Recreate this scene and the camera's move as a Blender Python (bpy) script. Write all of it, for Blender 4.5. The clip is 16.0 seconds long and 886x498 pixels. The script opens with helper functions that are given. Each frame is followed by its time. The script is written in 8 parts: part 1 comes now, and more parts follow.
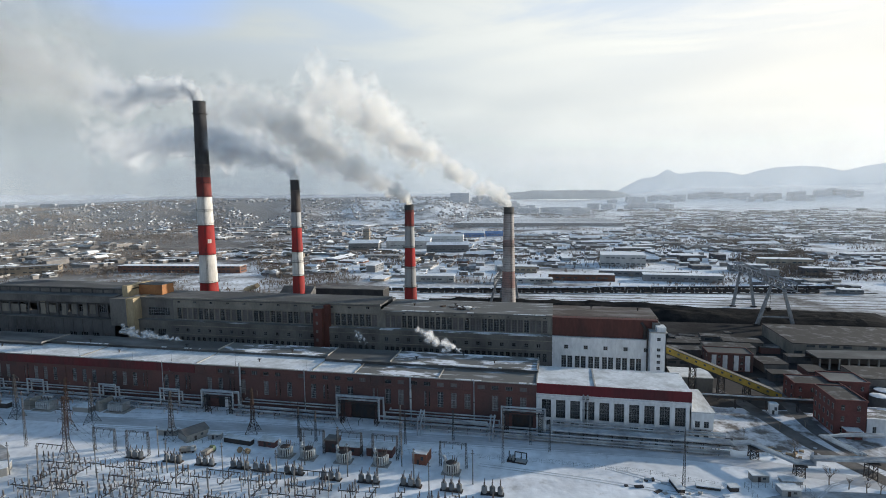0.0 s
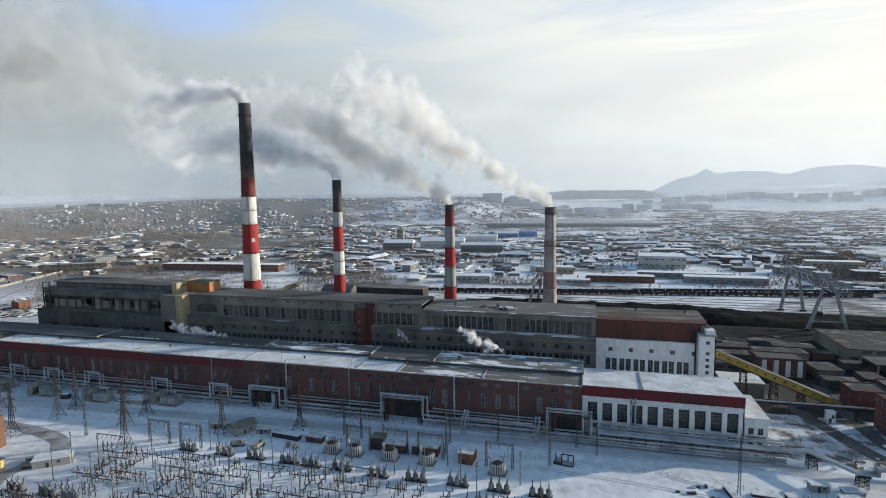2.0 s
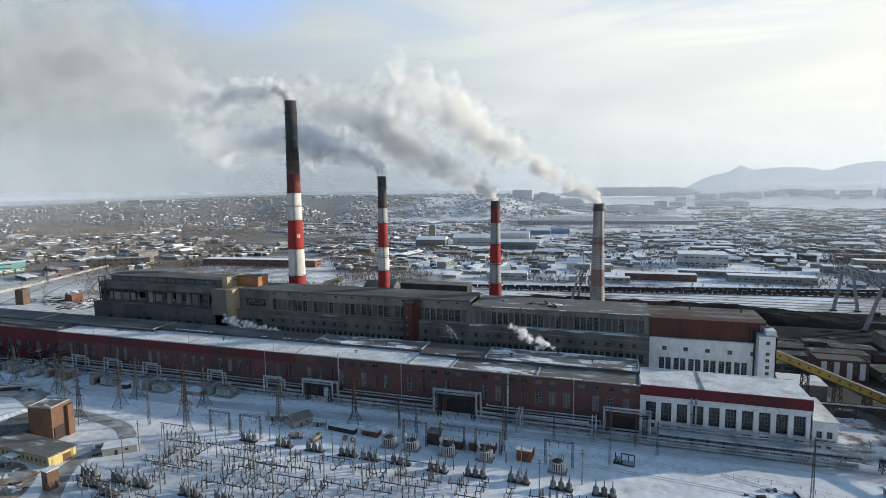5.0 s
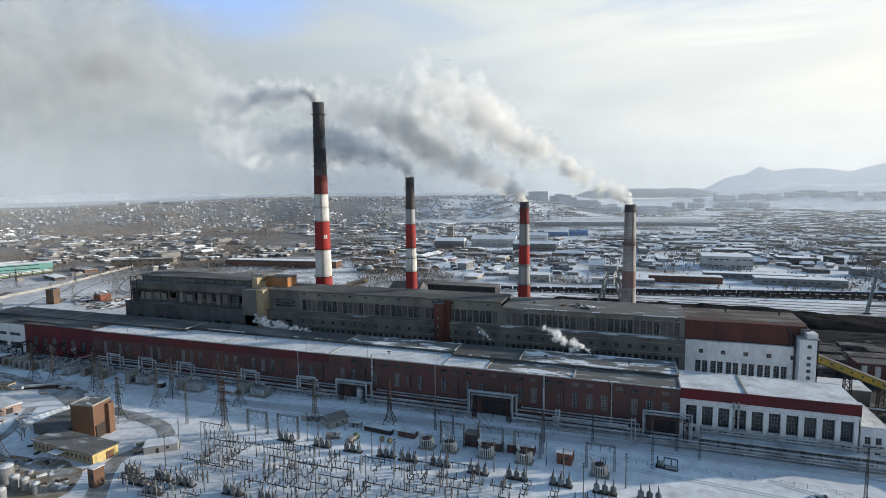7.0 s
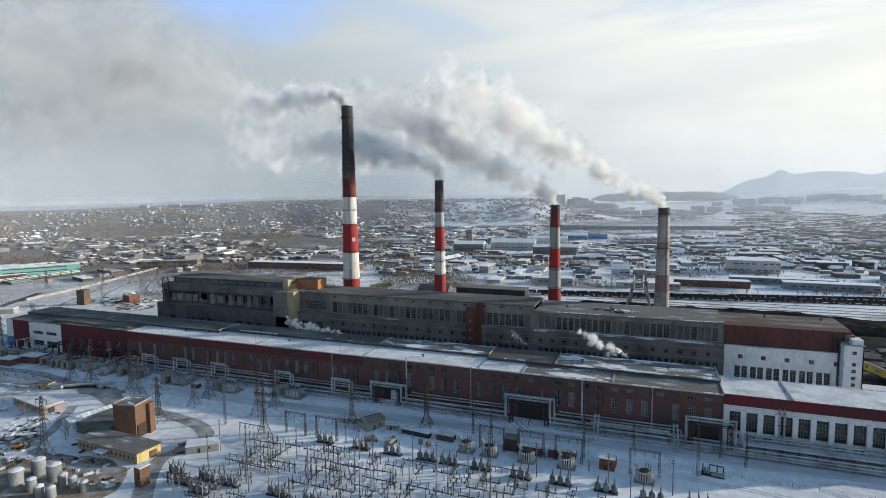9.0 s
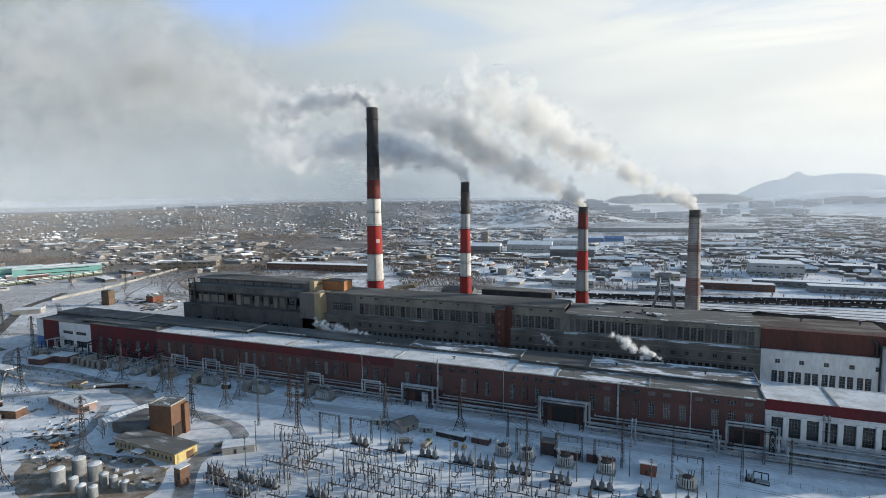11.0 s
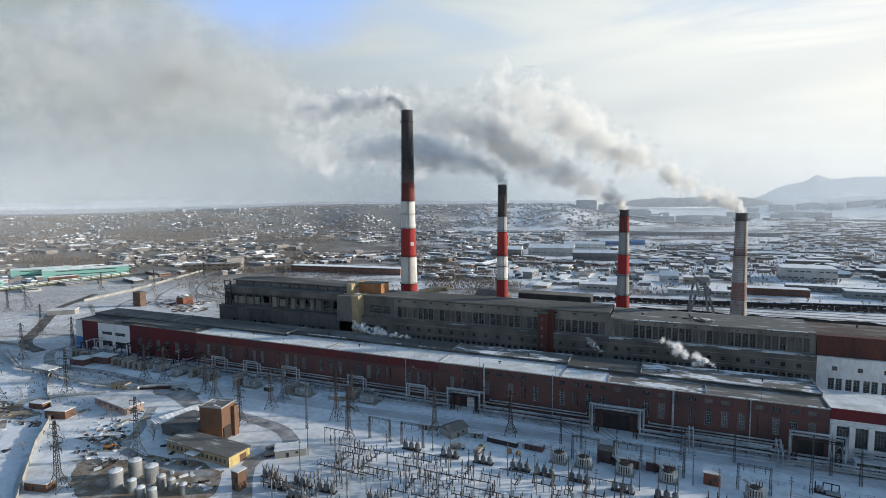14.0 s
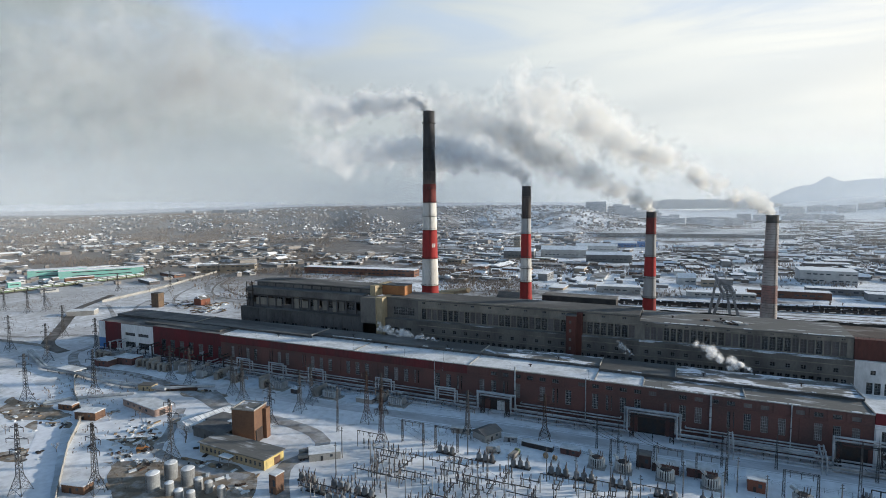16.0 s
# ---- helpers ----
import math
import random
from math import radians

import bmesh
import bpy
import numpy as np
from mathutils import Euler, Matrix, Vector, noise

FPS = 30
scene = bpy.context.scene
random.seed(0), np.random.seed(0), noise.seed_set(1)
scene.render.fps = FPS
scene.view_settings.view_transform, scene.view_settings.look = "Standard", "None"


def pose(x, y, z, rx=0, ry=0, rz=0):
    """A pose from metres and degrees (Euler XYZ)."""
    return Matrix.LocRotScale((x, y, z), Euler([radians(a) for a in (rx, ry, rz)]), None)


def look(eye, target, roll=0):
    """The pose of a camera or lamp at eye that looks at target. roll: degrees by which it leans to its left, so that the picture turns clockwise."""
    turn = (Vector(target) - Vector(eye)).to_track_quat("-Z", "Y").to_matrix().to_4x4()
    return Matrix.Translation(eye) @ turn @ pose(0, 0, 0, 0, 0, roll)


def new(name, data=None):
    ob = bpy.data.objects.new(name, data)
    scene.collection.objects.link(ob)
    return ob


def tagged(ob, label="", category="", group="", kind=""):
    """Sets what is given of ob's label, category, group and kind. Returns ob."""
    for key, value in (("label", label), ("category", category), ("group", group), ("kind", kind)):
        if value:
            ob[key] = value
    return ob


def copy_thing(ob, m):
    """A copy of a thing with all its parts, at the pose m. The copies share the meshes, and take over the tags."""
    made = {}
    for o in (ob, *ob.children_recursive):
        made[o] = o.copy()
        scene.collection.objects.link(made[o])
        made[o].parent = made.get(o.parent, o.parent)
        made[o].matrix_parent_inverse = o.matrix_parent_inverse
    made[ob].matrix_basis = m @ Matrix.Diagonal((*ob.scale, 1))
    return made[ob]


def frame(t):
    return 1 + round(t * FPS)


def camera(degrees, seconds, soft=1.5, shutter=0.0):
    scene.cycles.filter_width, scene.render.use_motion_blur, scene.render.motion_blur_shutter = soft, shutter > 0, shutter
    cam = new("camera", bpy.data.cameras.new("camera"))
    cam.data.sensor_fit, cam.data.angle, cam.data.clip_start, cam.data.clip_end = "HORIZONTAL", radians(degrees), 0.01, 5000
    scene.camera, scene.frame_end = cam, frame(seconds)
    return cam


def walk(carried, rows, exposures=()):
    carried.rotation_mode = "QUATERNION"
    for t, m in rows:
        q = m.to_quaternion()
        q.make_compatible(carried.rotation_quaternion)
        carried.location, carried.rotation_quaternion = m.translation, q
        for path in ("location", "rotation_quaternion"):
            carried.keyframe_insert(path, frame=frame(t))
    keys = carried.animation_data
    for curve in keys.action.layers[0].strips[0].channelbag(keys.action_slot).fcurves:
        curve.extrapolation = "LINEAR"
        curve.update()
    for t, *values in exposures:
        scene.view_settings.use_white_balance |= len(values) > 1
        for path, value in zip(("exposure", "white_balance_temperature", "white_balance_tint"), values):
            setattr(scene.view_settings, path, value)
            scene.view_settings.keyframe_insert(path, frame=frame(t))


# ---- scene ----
cam = camera(78.9, 16.0, soft=0.9)
METRES, EYE, TILT, LEAN, TURN = 84.0, 108.0, 0.0, 0.0, 12.0
ROWS = [
    (0.0, 0.0, 0.0, 0.0, -0.07, -5.7, 0.68),
    (0.5, -0.0179, -0.0004, -0.0005, 0.85, -5.56, 0.68),
    (1.0, -0.037, -0.0011, -0.001, 1.75, -5.49, 0.69),
    (1.5, -0.0584, -0.0022, -0.0007, 2.49, -5.57, 0.67),
    (2.0, -0.079, -0.0026, -0.0012, 3.2, -5.64, 0.67),
    (2.5, -0.1009, -0.0049, -0.0014, 3.76, -5.69, 0.62),
    (3.0, -0.1261, -0.0057, -0.0014, 4.28, -5.72, 0.62),
    (3.5, -0.1495, -0.0064, -0.0011, 4.75, -5.75, 0.66),
    (4.0, -0.1783, -0.0082, -0.0019, 5.22, -5.88, 0.67),
    (6.5, -0.3304, -0.0138, -0.0067, 7.03, -5.82, 0.66),
    (7.0, -0.3643, -0.0174, -0.0071, 7.41, -5.75, 0.67),
    (7.5, -0.3965, -0.021, -0.0076, 7.74, -5.67, 0.65),
    (8.0, -0.4306, -0.0242, -0.0082, 8.17, -5.6, 0.65),
    (8.5, -0.4624, -0.0271, -0.0076, 8.56, -5.49, 0.63),
    (9.0, -0.497, -0.0304, -0.008, 8.89, -5.4, 0.61),
    (11.5, -0.6645, -0.0393, -0.0091, 10.29, -5.12, 0.54),
    (12.0, -0.7017, -0.0415, -0.009, 10.52, -5.05, 0.52),
    (12.5, -0.7354, -0.0426, -0.0093, 10.74, -5.0, 0.49),
    (13.0, -0.7724, -0.0436, -0.0093, 10.95, -4.95, 0.47),
    (13.5, -0.8068, -0.0446, -0.0095, 11.14, -4.9, 0.47),
    (14.0, -0.8448, -0.0458, -0.0093, 11.35, -4.86, 0.43),
    (14.5, -0.8814, -0.0474, -0.01, 11.5, -4.81, 0.4),
    (15.0, -0.9211, -0.0484, -0.0097, 11.68, -4.77, 0.39),
    (15.5, -0.957, -0.0492, -0.0099, 11.85, -4.72, 0.39),
    (16.0, -0.9982, -0.0505, -0.0099, 11.98, -4.68, 0.37),
]
walk(cam, [(t, pose(0, 0, EYE, TILT, LEAN, TURN) @ pose(METRES * x, METRES * y, METRES * z, 90 + pitch, roll, yaw)) for t, x, y, z, yaw, pitch, roll in ROWS],
     exposures=((0.0, 0.12), (16.0, 0.12)))

# ---- world, sun ----
SUN = Vector((0.85, 0.48, 0.228)).normalized()
world = bpy.data.worlds.new("winter_sky")
scene.world = world
world.use_nodes = True
wn, wl = world.node_tree.nodes, world.node_tree.links
wn.clear()


def wnode(kind, **values):
    n = wn.new(kind)
    for key, value in values.items():
        n.inputs[key].default_value = value
    return n


sky = wn.new("ShaderNodeTexSky")
sky.sky_type, sky.sun_disc = "NISHITA", False
sky.sun_elevation, sky.sun_rotation = math.asin(SUN.z), math.atan2(SUN.x, SUN.y)
sky.air_density, sky.dust_density, sky.ozone_density = 1.0, 2.0, 1.0
# hazy winter air: pale and bright low down towards the sun, clear blue overhead, with thin streaks of high cloud
tc = wn.new("ShaderNodeTexCoord")
sep = wn.new("ShaderNodeSeparateXYZ")
wl.new(tc.outputs["Generated"], sep.inputs["Vector"])


def wrange(source, a, b, c, d, smoothed=False):
    n = wnode("ShaderNodeMapRange")
    if smoothed:
        n.interpolation_type = "SMOOTHSTEP"
    for key, value in zip(("From Min", "From Max", "To Min", "To Max"), (a, b, c, d)):
        n.inputs[key].default_value = value
    wl.new(source, n.inputs["Value"])
    return n.outputs["Result"]


def wmix(fac, one, two):
    n = wn.new("ShaderNodeMixRGB")
    for value, key in ((fac, "Fac"), (one, "Color1"), (two, "Color2")):
        if isinstance(value, tuple):
            n.inputs[key].default_value = value
        elif isinstance(value, float):
            n.inputs[key].default_value = value
        else:
            wl.new(value, n.inputs[key])
    return n.outputs["Color"]


dot = wn.new("ShaderNodeVectorMath")
dot.operation = "DOT_PRODUCT"
dot.inputs[1].default_value = SUN
wl.new(tc.outputs["Generated"], dot.inputs[0])
toward = wrange(dot.outputs["Value"], -1.0, 0.9, 0.0, 1.0)
haze_ramp = wn.new("ShaderNodeValToRGB")
els = haze_ramp.color_ramp.elements
els[0].position, els[0].color = 0.0, (0.235, 0.315, 0.4, 1)
els[1].position, els[1].color = 1.0, (1.1, 1.05, 0.95, 1)
for at, colour in ((0.32, (0.36, 0.408, 0.425, 1)), (0.66, (0.655, 0.705, 0.715, 1)), (0.86, (0.885, 0.9, 0.87, 1))):
    e = els.new(at)
    e.color = colour
wl.new(toward, haze_ramp.inputs["Fac"])
mp = wn.new("ShaderNodeMapping")
mp.inputs["Scale"].default_value, mp.inputs["Rotation"].default_value = (1.2, 1.2, 7.5), (0.12, 0.06, 0.3)
wl.new(tc.outputs["Generated"], mp.inputs["Vector"])
cn = wnode("ShaderNodeTexNoise", Scale=1.5, Detail=7.0, Roughness=0.55, Distortion=0.6)
wl.new(mp.outputs["Vector"], cn.inputs["Vector"])
streaks = wrange(cn.outputs["Fac"], 0.35, 0.7, 0.0, 1.0, True)
low = wrange(sep.outputs["Z"], 0.3, 0.62, 1.0, 0.0, True)
# the blue shows between the streaks higher up
open_sky = wrange(sep.outputs["Z"], 0.16, 0.46, 0.0, 0.7, True)
gap = wn.new("ShaderNodeMath")
gap.operation = "MULTIPLY"
wl.new(open_sky, gap.inputs[0])
wl.new(wrange(cn.outputs["Fac"], 0.42, 0.62, 1.0, 0.0, True), gap.inputs[1])
scaled = wn.new("ShaderNodeMixRGB")
scaled.blend_type = "MULTIPLY"
scaled.inputs["Fac"].default_value = 1.0
scaled.inputs["Color2"].default_value = (0.088, 0.135, 0.162, 1)
wl.new(sky.outputs["Color"], scaled.inputs["Color1"])
shade = wn.new("ShaderNodeMixRGB")
shade.blend_type = "MULTIPLY"
shade.inputs["Fac"].default_value = 1.0
wl.new(haze_ramp.outputs["Color"], shade.inputs["Color1"])
wl.new(wmix(streaks, (0.88, 0.9, 0.92, 1), (1.04, 1.04, 1.03, 1)), shade.inputs["Color2"])
hazed = wmix(gap.outputs["Value"], shade.outputs["Color"], (0.45, 0.62, 0.9, 1))
# one wide opening of clear blue in the cloud, to the north-west
rift = wn.new("ShaderNodeVectorMath")
rift.operation = "DOT_PRODUCT"
rift.inputs[1].default_value = (-0.573, 0.683, 0.454)
wl.new(tc.outputs["Generated"], rift.inputs[0])
ragged = wn.new("ShaderNodeMath")
ragged.operation = "MULTIPLY_ADD"
ragged.inputs[1].default_value = 0.03
wl.new(cn.outputs["Fac"], ragged.inputs[0])
wl.new(rift.outputs["Value"], ragged.inputs[2])
hazed = wmix(wrange(ragged.outputs["Value"], 0.988, 1.008, 0.0, 0.95, True), hazed, (0.36, 0.55, 0.97, 1))
final = wmix(low, scaled.outputs["Color"], hazed)
bg = wnode("ShaderNodeBackground", Strength=1.0)
wl.new(final, bg.inputs["Color"])
wo = wn.new("ShaderNodeOutputWorld")
wl.new(bg.outputs["Background"], wo.inputs["Surface"])

sun = new("sun", bpy.data.lights.new("sun", "SUN"))
sun.data.energy, sun.data.angle, sun.data.color = 5.0, radians(1.2), (1.0, 0.92, 0.8)
sun.matrix_world = look(SUN * 900, (0, 0, 0))

# ---- materials ----
def mat(name, c1, c2=None, rough=0.8, metal=0.0, big=0.05, fine=1.5, mix=(0.4, 0.65), bump=0.0, bump_scale=2.0, vary=0.0,
        island=0.0, stretch=(1, 1, 1), spec=0.18):
    """A worn surface: c1 and c2 blended by noise at two scales (1/m), in world space."""
    m = bpy.data.materials.new(name)
    m.use_nodes = True
    nt = m.node_tree
    n, l = nt.nodes, nt.links
    bsdf = n["Principled BSDF"]
    bsdf.inputs["Roughness"].default_value = rough
    bsdf.inputs["Metallic"].default_value = metal
    bsdf.inputs["Specular IOR Level"].default_value = spec
    c2 = c2 or tuple(c * 0.75 for c in c1)
    geo = n.new("ShaderNodeNewGeometry")
    mapping = n.new("ShaderNodeMapping")
    mapping.inputs["Scale"].default_value = stretch
    l.new(geo.outputs["Position"], mapping.inputs["Vector"])
    a = n.new("ShaderNodeTexNoise")
    a.inputs["Scale"].default_value, a.inputs["Detail"].default_value, a.inputs["Roughness"].default_value = big, 7.0, 0.62
    l.new(mapping.outputs["Vector"], a.inputs["Vector"])
    ramp = n.new("ShaderNodeMapRange")
    ramp.inputs["From Min"].default_value, ramp.inputs["From Max"].default_value = mix
    l.new(a.outputs["Fac"], ramp.inputs["Value"])
    blend = n.new("ShaderNodeMixRGB")
    blend.inputs["Color1"].default_value, blend.inputs["Color2"].default_value = (*c1, 1), (*c2, 1)
    l.new(ramp.outputs["Result"], blend.inputs["Fac"])
    b = n.new("ShaderNodeTexNoise")
    b.inputs["Scale"].default_value, b.inputs["Detail"].default_value = fine, 4.0
    l.new(mapping.outputs["Vector"], b.inputs["Vector"])
    val = n.new("ShaderNodeMapRange")
    val.inputs["To Min"].default_value, val.inputs["To Max"].default_value = 0.72, 1.28
    l.new(b.outputs["Fac"], val.inputs["Value"])
    last = val.outputs["Result"]
    if vary or island:
        src = n.new("ShaderNodeObjectInfo") if vary else geo
        r = n.new("ShaderNodeMapRange")
        k = vary or island
        r.inputs["To Min"].default_value, r.inputs["To Max"].default_value = 1 - k, 1 + k
        l.new(src.outputs["Random"] if vary else geo.outputs["Random Per Island"], r.inputs["Value"])
        mul = n.new("ShaderNodeMath")
        mul.operation = "MULTIPLY"
        l.new(last, mul.inputs[0])
        l.new(r.outputs["Result"], mul.inputs[1])
        last = mul.outputs["Value"]
    hsv = n.new("ShaderNodeHueSaturation")
    l.new(blend.outputs["Color"], hsv.inputs["Color"])
    l.new(last, hsv.inputs["Value"])
    l.new(hsv.outputs["Color"], bsdf.inputs["Base Color"])
    if bump:
        bp = n.new("ShaderNodeBump")
        bp.inputs["Strength"].default_value, bp.inputs["Distance"].default_value = bump, 0.4
        bn = n.new("ShaderNodeTexNoise")
        bn.inputs["Scale"].default_value, bn.inputs["Detail"].default_value = bump_scale, 5.0
        l.new(geo.outputs["Position"], bn.inputs["Vector"])
        l.new(bn.outputs["Fac"], bp.inputs["Height"])
        l.new(bp.outputs["Normal"], bsdf.inputs["Normal"])
    return m


SNOW = (0.83, 0.85, 0.885)
snow = mat("snow", SNOW, (0.66, 0.68, 0.72), 0.75, big=0.06, fine=0.5, mix=(0.45, 0.75), bump=0.5, bump_scale=0.35)
roof_snow = mat("roof_snow", (0.7, 0.72, 0.74), (0.4, 0.41, 0.41), 0.8, big=0.11, fine=0.6, mix=(0.44, 0.72), bump=0.25, bump_scale=0.8)
roof_patchy = mat("patchy_roof", (0.16, 0.158, 0.15), (0.74, 0.76, 0.8), 0.85, big=0.16, fine=0.8, mix=(0.5, 0.57), stretch=(0.4, 1.2, 1))
roof_traces = mat("bare_roof_with_snow_traces", (0.15, 0.148, 0.14), (0.55, 0.565, 0.59), 0.85, big=0.22, fine=0.9, mix=(0.56, 0.7), stretch=(0.25, 1.3, 1))
roof_felt = mat("roof_felt", (0.1, 0.099, 0.096), (0.21, 0.208, 0.202), 0.9, big=0.06, fine=0.8, mix=(0.45, 0.7), stretch=(0.4, 1.2, 1))
roof_dark = mat("dark_roof", (0.1, 0.1, 0.1), (0.2, 0.19, 0.18), 0.9, big=0.08, fine=0.7)
brick = mat("red_brick", (0.15, 0.078, 0.07), (0.088, 0.065, 0.063), 0.9, big=0.07, fine=1.2, mix=(0.4, 0.7), bump=0.2, bump_scale=3)
brick_pale = mat("orange_brick", (0.175, 0.1, 0.066), (0.115, 0.072, 0.054), 0.9, big=0.15, fine=1.5, bump=0.2, bump_scale=4)
red_paint = mat("red_paint", (0.14, 0.024, 0.03), (0.085, 0.027, 0.031), 0.6, big=0.06, fine=0.9, stretch=(1, 1, 0.3))
red_band = mat("faded_red_paint", (0.15, 0.034, 0.037), (0.085, 0.042, 0.043), 0.75, big=0.08, fine=0.9, mix=(0.4, 0.68), stretch=(1, 1, 0.35))
white_paint = mat("white_paint", (0.68, 0.69, 0.7), (0.46, 0.465, 0.47), 0.75, big=0.08, fine=0.8, mix=(0.5, 0.8), stretch=(1, 1, 0.4))
grey_wall = mat("grey_render", (0.18, 0.172, 0.16), (0.095, 0.092, 0.09), 0.9, big=0.07, fine=1.0, stretch=(1, 1, 0.45))
maroon = mat("maroon_sheet", (0.125, 0.05, 0.042), (0.075, 0.04, 0.036), 0.75, big=0.09, fine=0.9, stretch=(1, 1, 0.3))
band_wall = mat("buff_render", (0.27, 0.25, 0.215), (0.15, 0.142, 0.13), 0.9, big=0.08, fine=1.0, stretch=(1, 1, 0.4))
# rust tone, darkened further to put shade on the eastern roof into its colour
roof_rust = mat("rusty_roof", (0.1, 0.08, 0.07), (0.24, 0.225, 0.215), 0.9, big=0.1, fine=0.8, mix=(0.45, 0.7), stretch=(0.4, 1.2, 1))
grey_dark = mat("sooty_wall", (0.125, 0.124, 0.125), (0.058, 0.058, 0.06), 0.9, big=0.06, fine=0.9, stretch=(1, 1, 0.5))
tan_wall = mat("tan_render", (0.42, 0.34, 0.22), (0.3, 0.25, 0.17), 0.85, big=0.12, fine=1.1, stretch=(1, 1, 0.4))
yellow_wall = mat("yellow_wall", (0.6, 0.47, 0.18), (0.5, 0.4, 0.2), 0.85, big=0.12, fine=1.1)
orange_wall = mat("rusty_wall", (0.38, 0.18, 0.08), (0.28, 0.13, 0.065), 0.85, big=0.15, fine=1.1)
concrete = mat("concrete", (0.36, 0.35, 0.33), (0.25, 0.245, 0.23), 0.9, big=0.1, fine=1.3, bump=0.1)
dark_metal = mat("dark_steel", (0.05, 0.054, 0.06), (0.08, 0.06, 0.05), 0.6, 0.4, big=0.3, fine=2)
lattice_metal = mat("galvanised_steel", (0.085, 0.087, 0.09), (0.055, 0.05, 0.048), 0.65, 0.2, big=0.3, fine=2)
rust_metal = mat("rust_steel", (0.075, 0.05, 0.04), (0.055, 0.042, 0.036), 0.7, 0.2, big=0.3, fine=2)
pipe_metal = mat("pipe_cladding", (0.47, 0.5, 0.52), (0.24, 0.255, 0.275), 0.55, 0.1, big=0.12, fine=1.0)
tank_metal = mat("tank_grey", (0.36, 0.375, 0.38), (0.2, 0.205, 0.21), 0.5, 0.2, big=0.15, fine=1.5)
porcelain = mat("insulator", (0.075, 0.055, 0.05), (0.13, 0.125, 0.125), 0.3, big=0.4, fine=2, vary=0.3)
yellow_paint = mat("yellow_paint", (0.36, 0.25, 0.05), (0.23, 0.17, 0.05), 0.6, big=0.15, fine=1.4, stretch=(1, 1, 0.5))
frame_paint = mat("window_frame", (0.22, 0.23, 0.24), (0.13, 0.13, 0.14), 0.7, big=0.3, fine=2)
board = mat("boarded_pane", (0.15, 0.135, 0.13), (0.1, 0.095, 0.095), 0.8, big=0.2, fine=2, vary=0.25)
ch_red = mat("chimney_red", (0.37, 0.04, 0.038), (0.24, 0.045, 0.042), 0.75, big=0.16, fine=0.8, stretch=(1, 1, 0.3))
ch_white = mat("chimney_white", (0.72, 0.7, 0.66), (0.5, 0.475, 0.44), 0.8, big=0.16, fine=0.8, stretch=(1, 1, 0.3))
ch_grey = mat("chimney_grey", (0.4, 0.4, 0.4), (0.26, 0.255, 0.25), 0.8, big=0.1, fine=0.8, stretch=(1, 1, 0.25))
ch_soot = mat("chimney_soot", (0.045, 0.045, 0.047), (0.075, 0.07, 0.07), 0.85, big=0.1, fine=0.8, stretch=(1, 1, 0.3))
ch_smut = mat("chimney_brown_soot", (0.13, 0.118, 0.108), (0.075, 0.06, 0.056), 0.85, big=0.16, fine=0.9, stretch=(1, 1, 0.3))
ch_sootred = mat("chimney_sooty_red", (0.12, 0.04, 0.038), (0.2, 0.05, 0.045), 0.8, big=0.1, fine=0.8, stretch=(1, 1, 0.3))
ch_brick = mat("chimney_brick", (0.42, 0.39, 0.37), (0.3, 0.25, 0.23), 0.9, big=0.12, fine=1.0, mix=(0.42, 0.62), stretch=(1, 1, 0.5))
pole_concrete = mat("weathered_pole", (0.17, 0.17, 0.17), (0.11, 0.108, 0.105), 0.9, big=0.3, fine=1.5)
# soot tone taken darker, which puts the eastern yard's shade into these roofs
roof_sooty_shaded = mat("sooty_shaded_roof", (0.06, 0.056, 0.054), (0.2, 0.2, 0.205), 0.9, big=0.12, fine=0.8, mix=(0.52, 0.68))
coal = mat("coal", (0.016, 0.016, 0.017), (0.03, 0.029, 0.028), 0.95, spec=0.02, big=0.1, fine=1.0, bump=0.6, bump_scale=0.6)
asphalt = mat("road_slush", (0.27, 0.265, 0.26), (0.52, 0.53, 0.55), 0.9, big=0.1, fine=0.7, mix=(0.45, 0.7))
track_dirt = mat("track_bed", (0.16, 0.14, 0.125), (0.3, 0.29, 0.28), 0.9, big=0.15, fine=1.0)
dirt = mat("bare_soil", (0.22, 0.175, 0.13), (0.46, 0.43, 0.4), 0.95, big=0.14, fine=0.9, mix=(0.46, 0.68), bump=0.5, bump_scale=0.5)
timber = mat("timber", (0.34, 0.25, 0.16), (0.24, 0.18, 0.12), 0.85, big=0.3, fine=2, vary=0.2)
bark = mat("bare_twigs", (0.19, 0.155, 0.13), (0.26, 0.22, 0.185), 0.95, big=0.05, fine=0.6, island=0.3)
teal_paint = mat("teal_paint", (0.2, 0.5, 0.44), (0.26, 0.44, 0.41), 0.7, big=0.1, fine=0.9)
green_paint = mat("wagon_green", (0.11, 0.16, 0.1), (0.16, 0.15, 0.1), 0.75, big=0.1, fine=0.9, vary=0.3)
blue_paint = mat("blue_sheet", (0.05, 0.16, 0.4), (0.1, 0.2, 0.38), 0.6, big=0.1, fine=0.9)


def pane_glass():
    m = bpy.data.materials.new("window_glass")
    m.use_nodes = True
    b = m.node_tree.nodes["Principled BSDF"]
    b.inputs["Base Color"].default_value = (0.11, 0.125, 0.135, 1)
    b.inputs["Roughness"].default_value = 0.18
    b.inputs["Transmission Weight"].default_value = 0.7
    return m


glass = pane_glass()


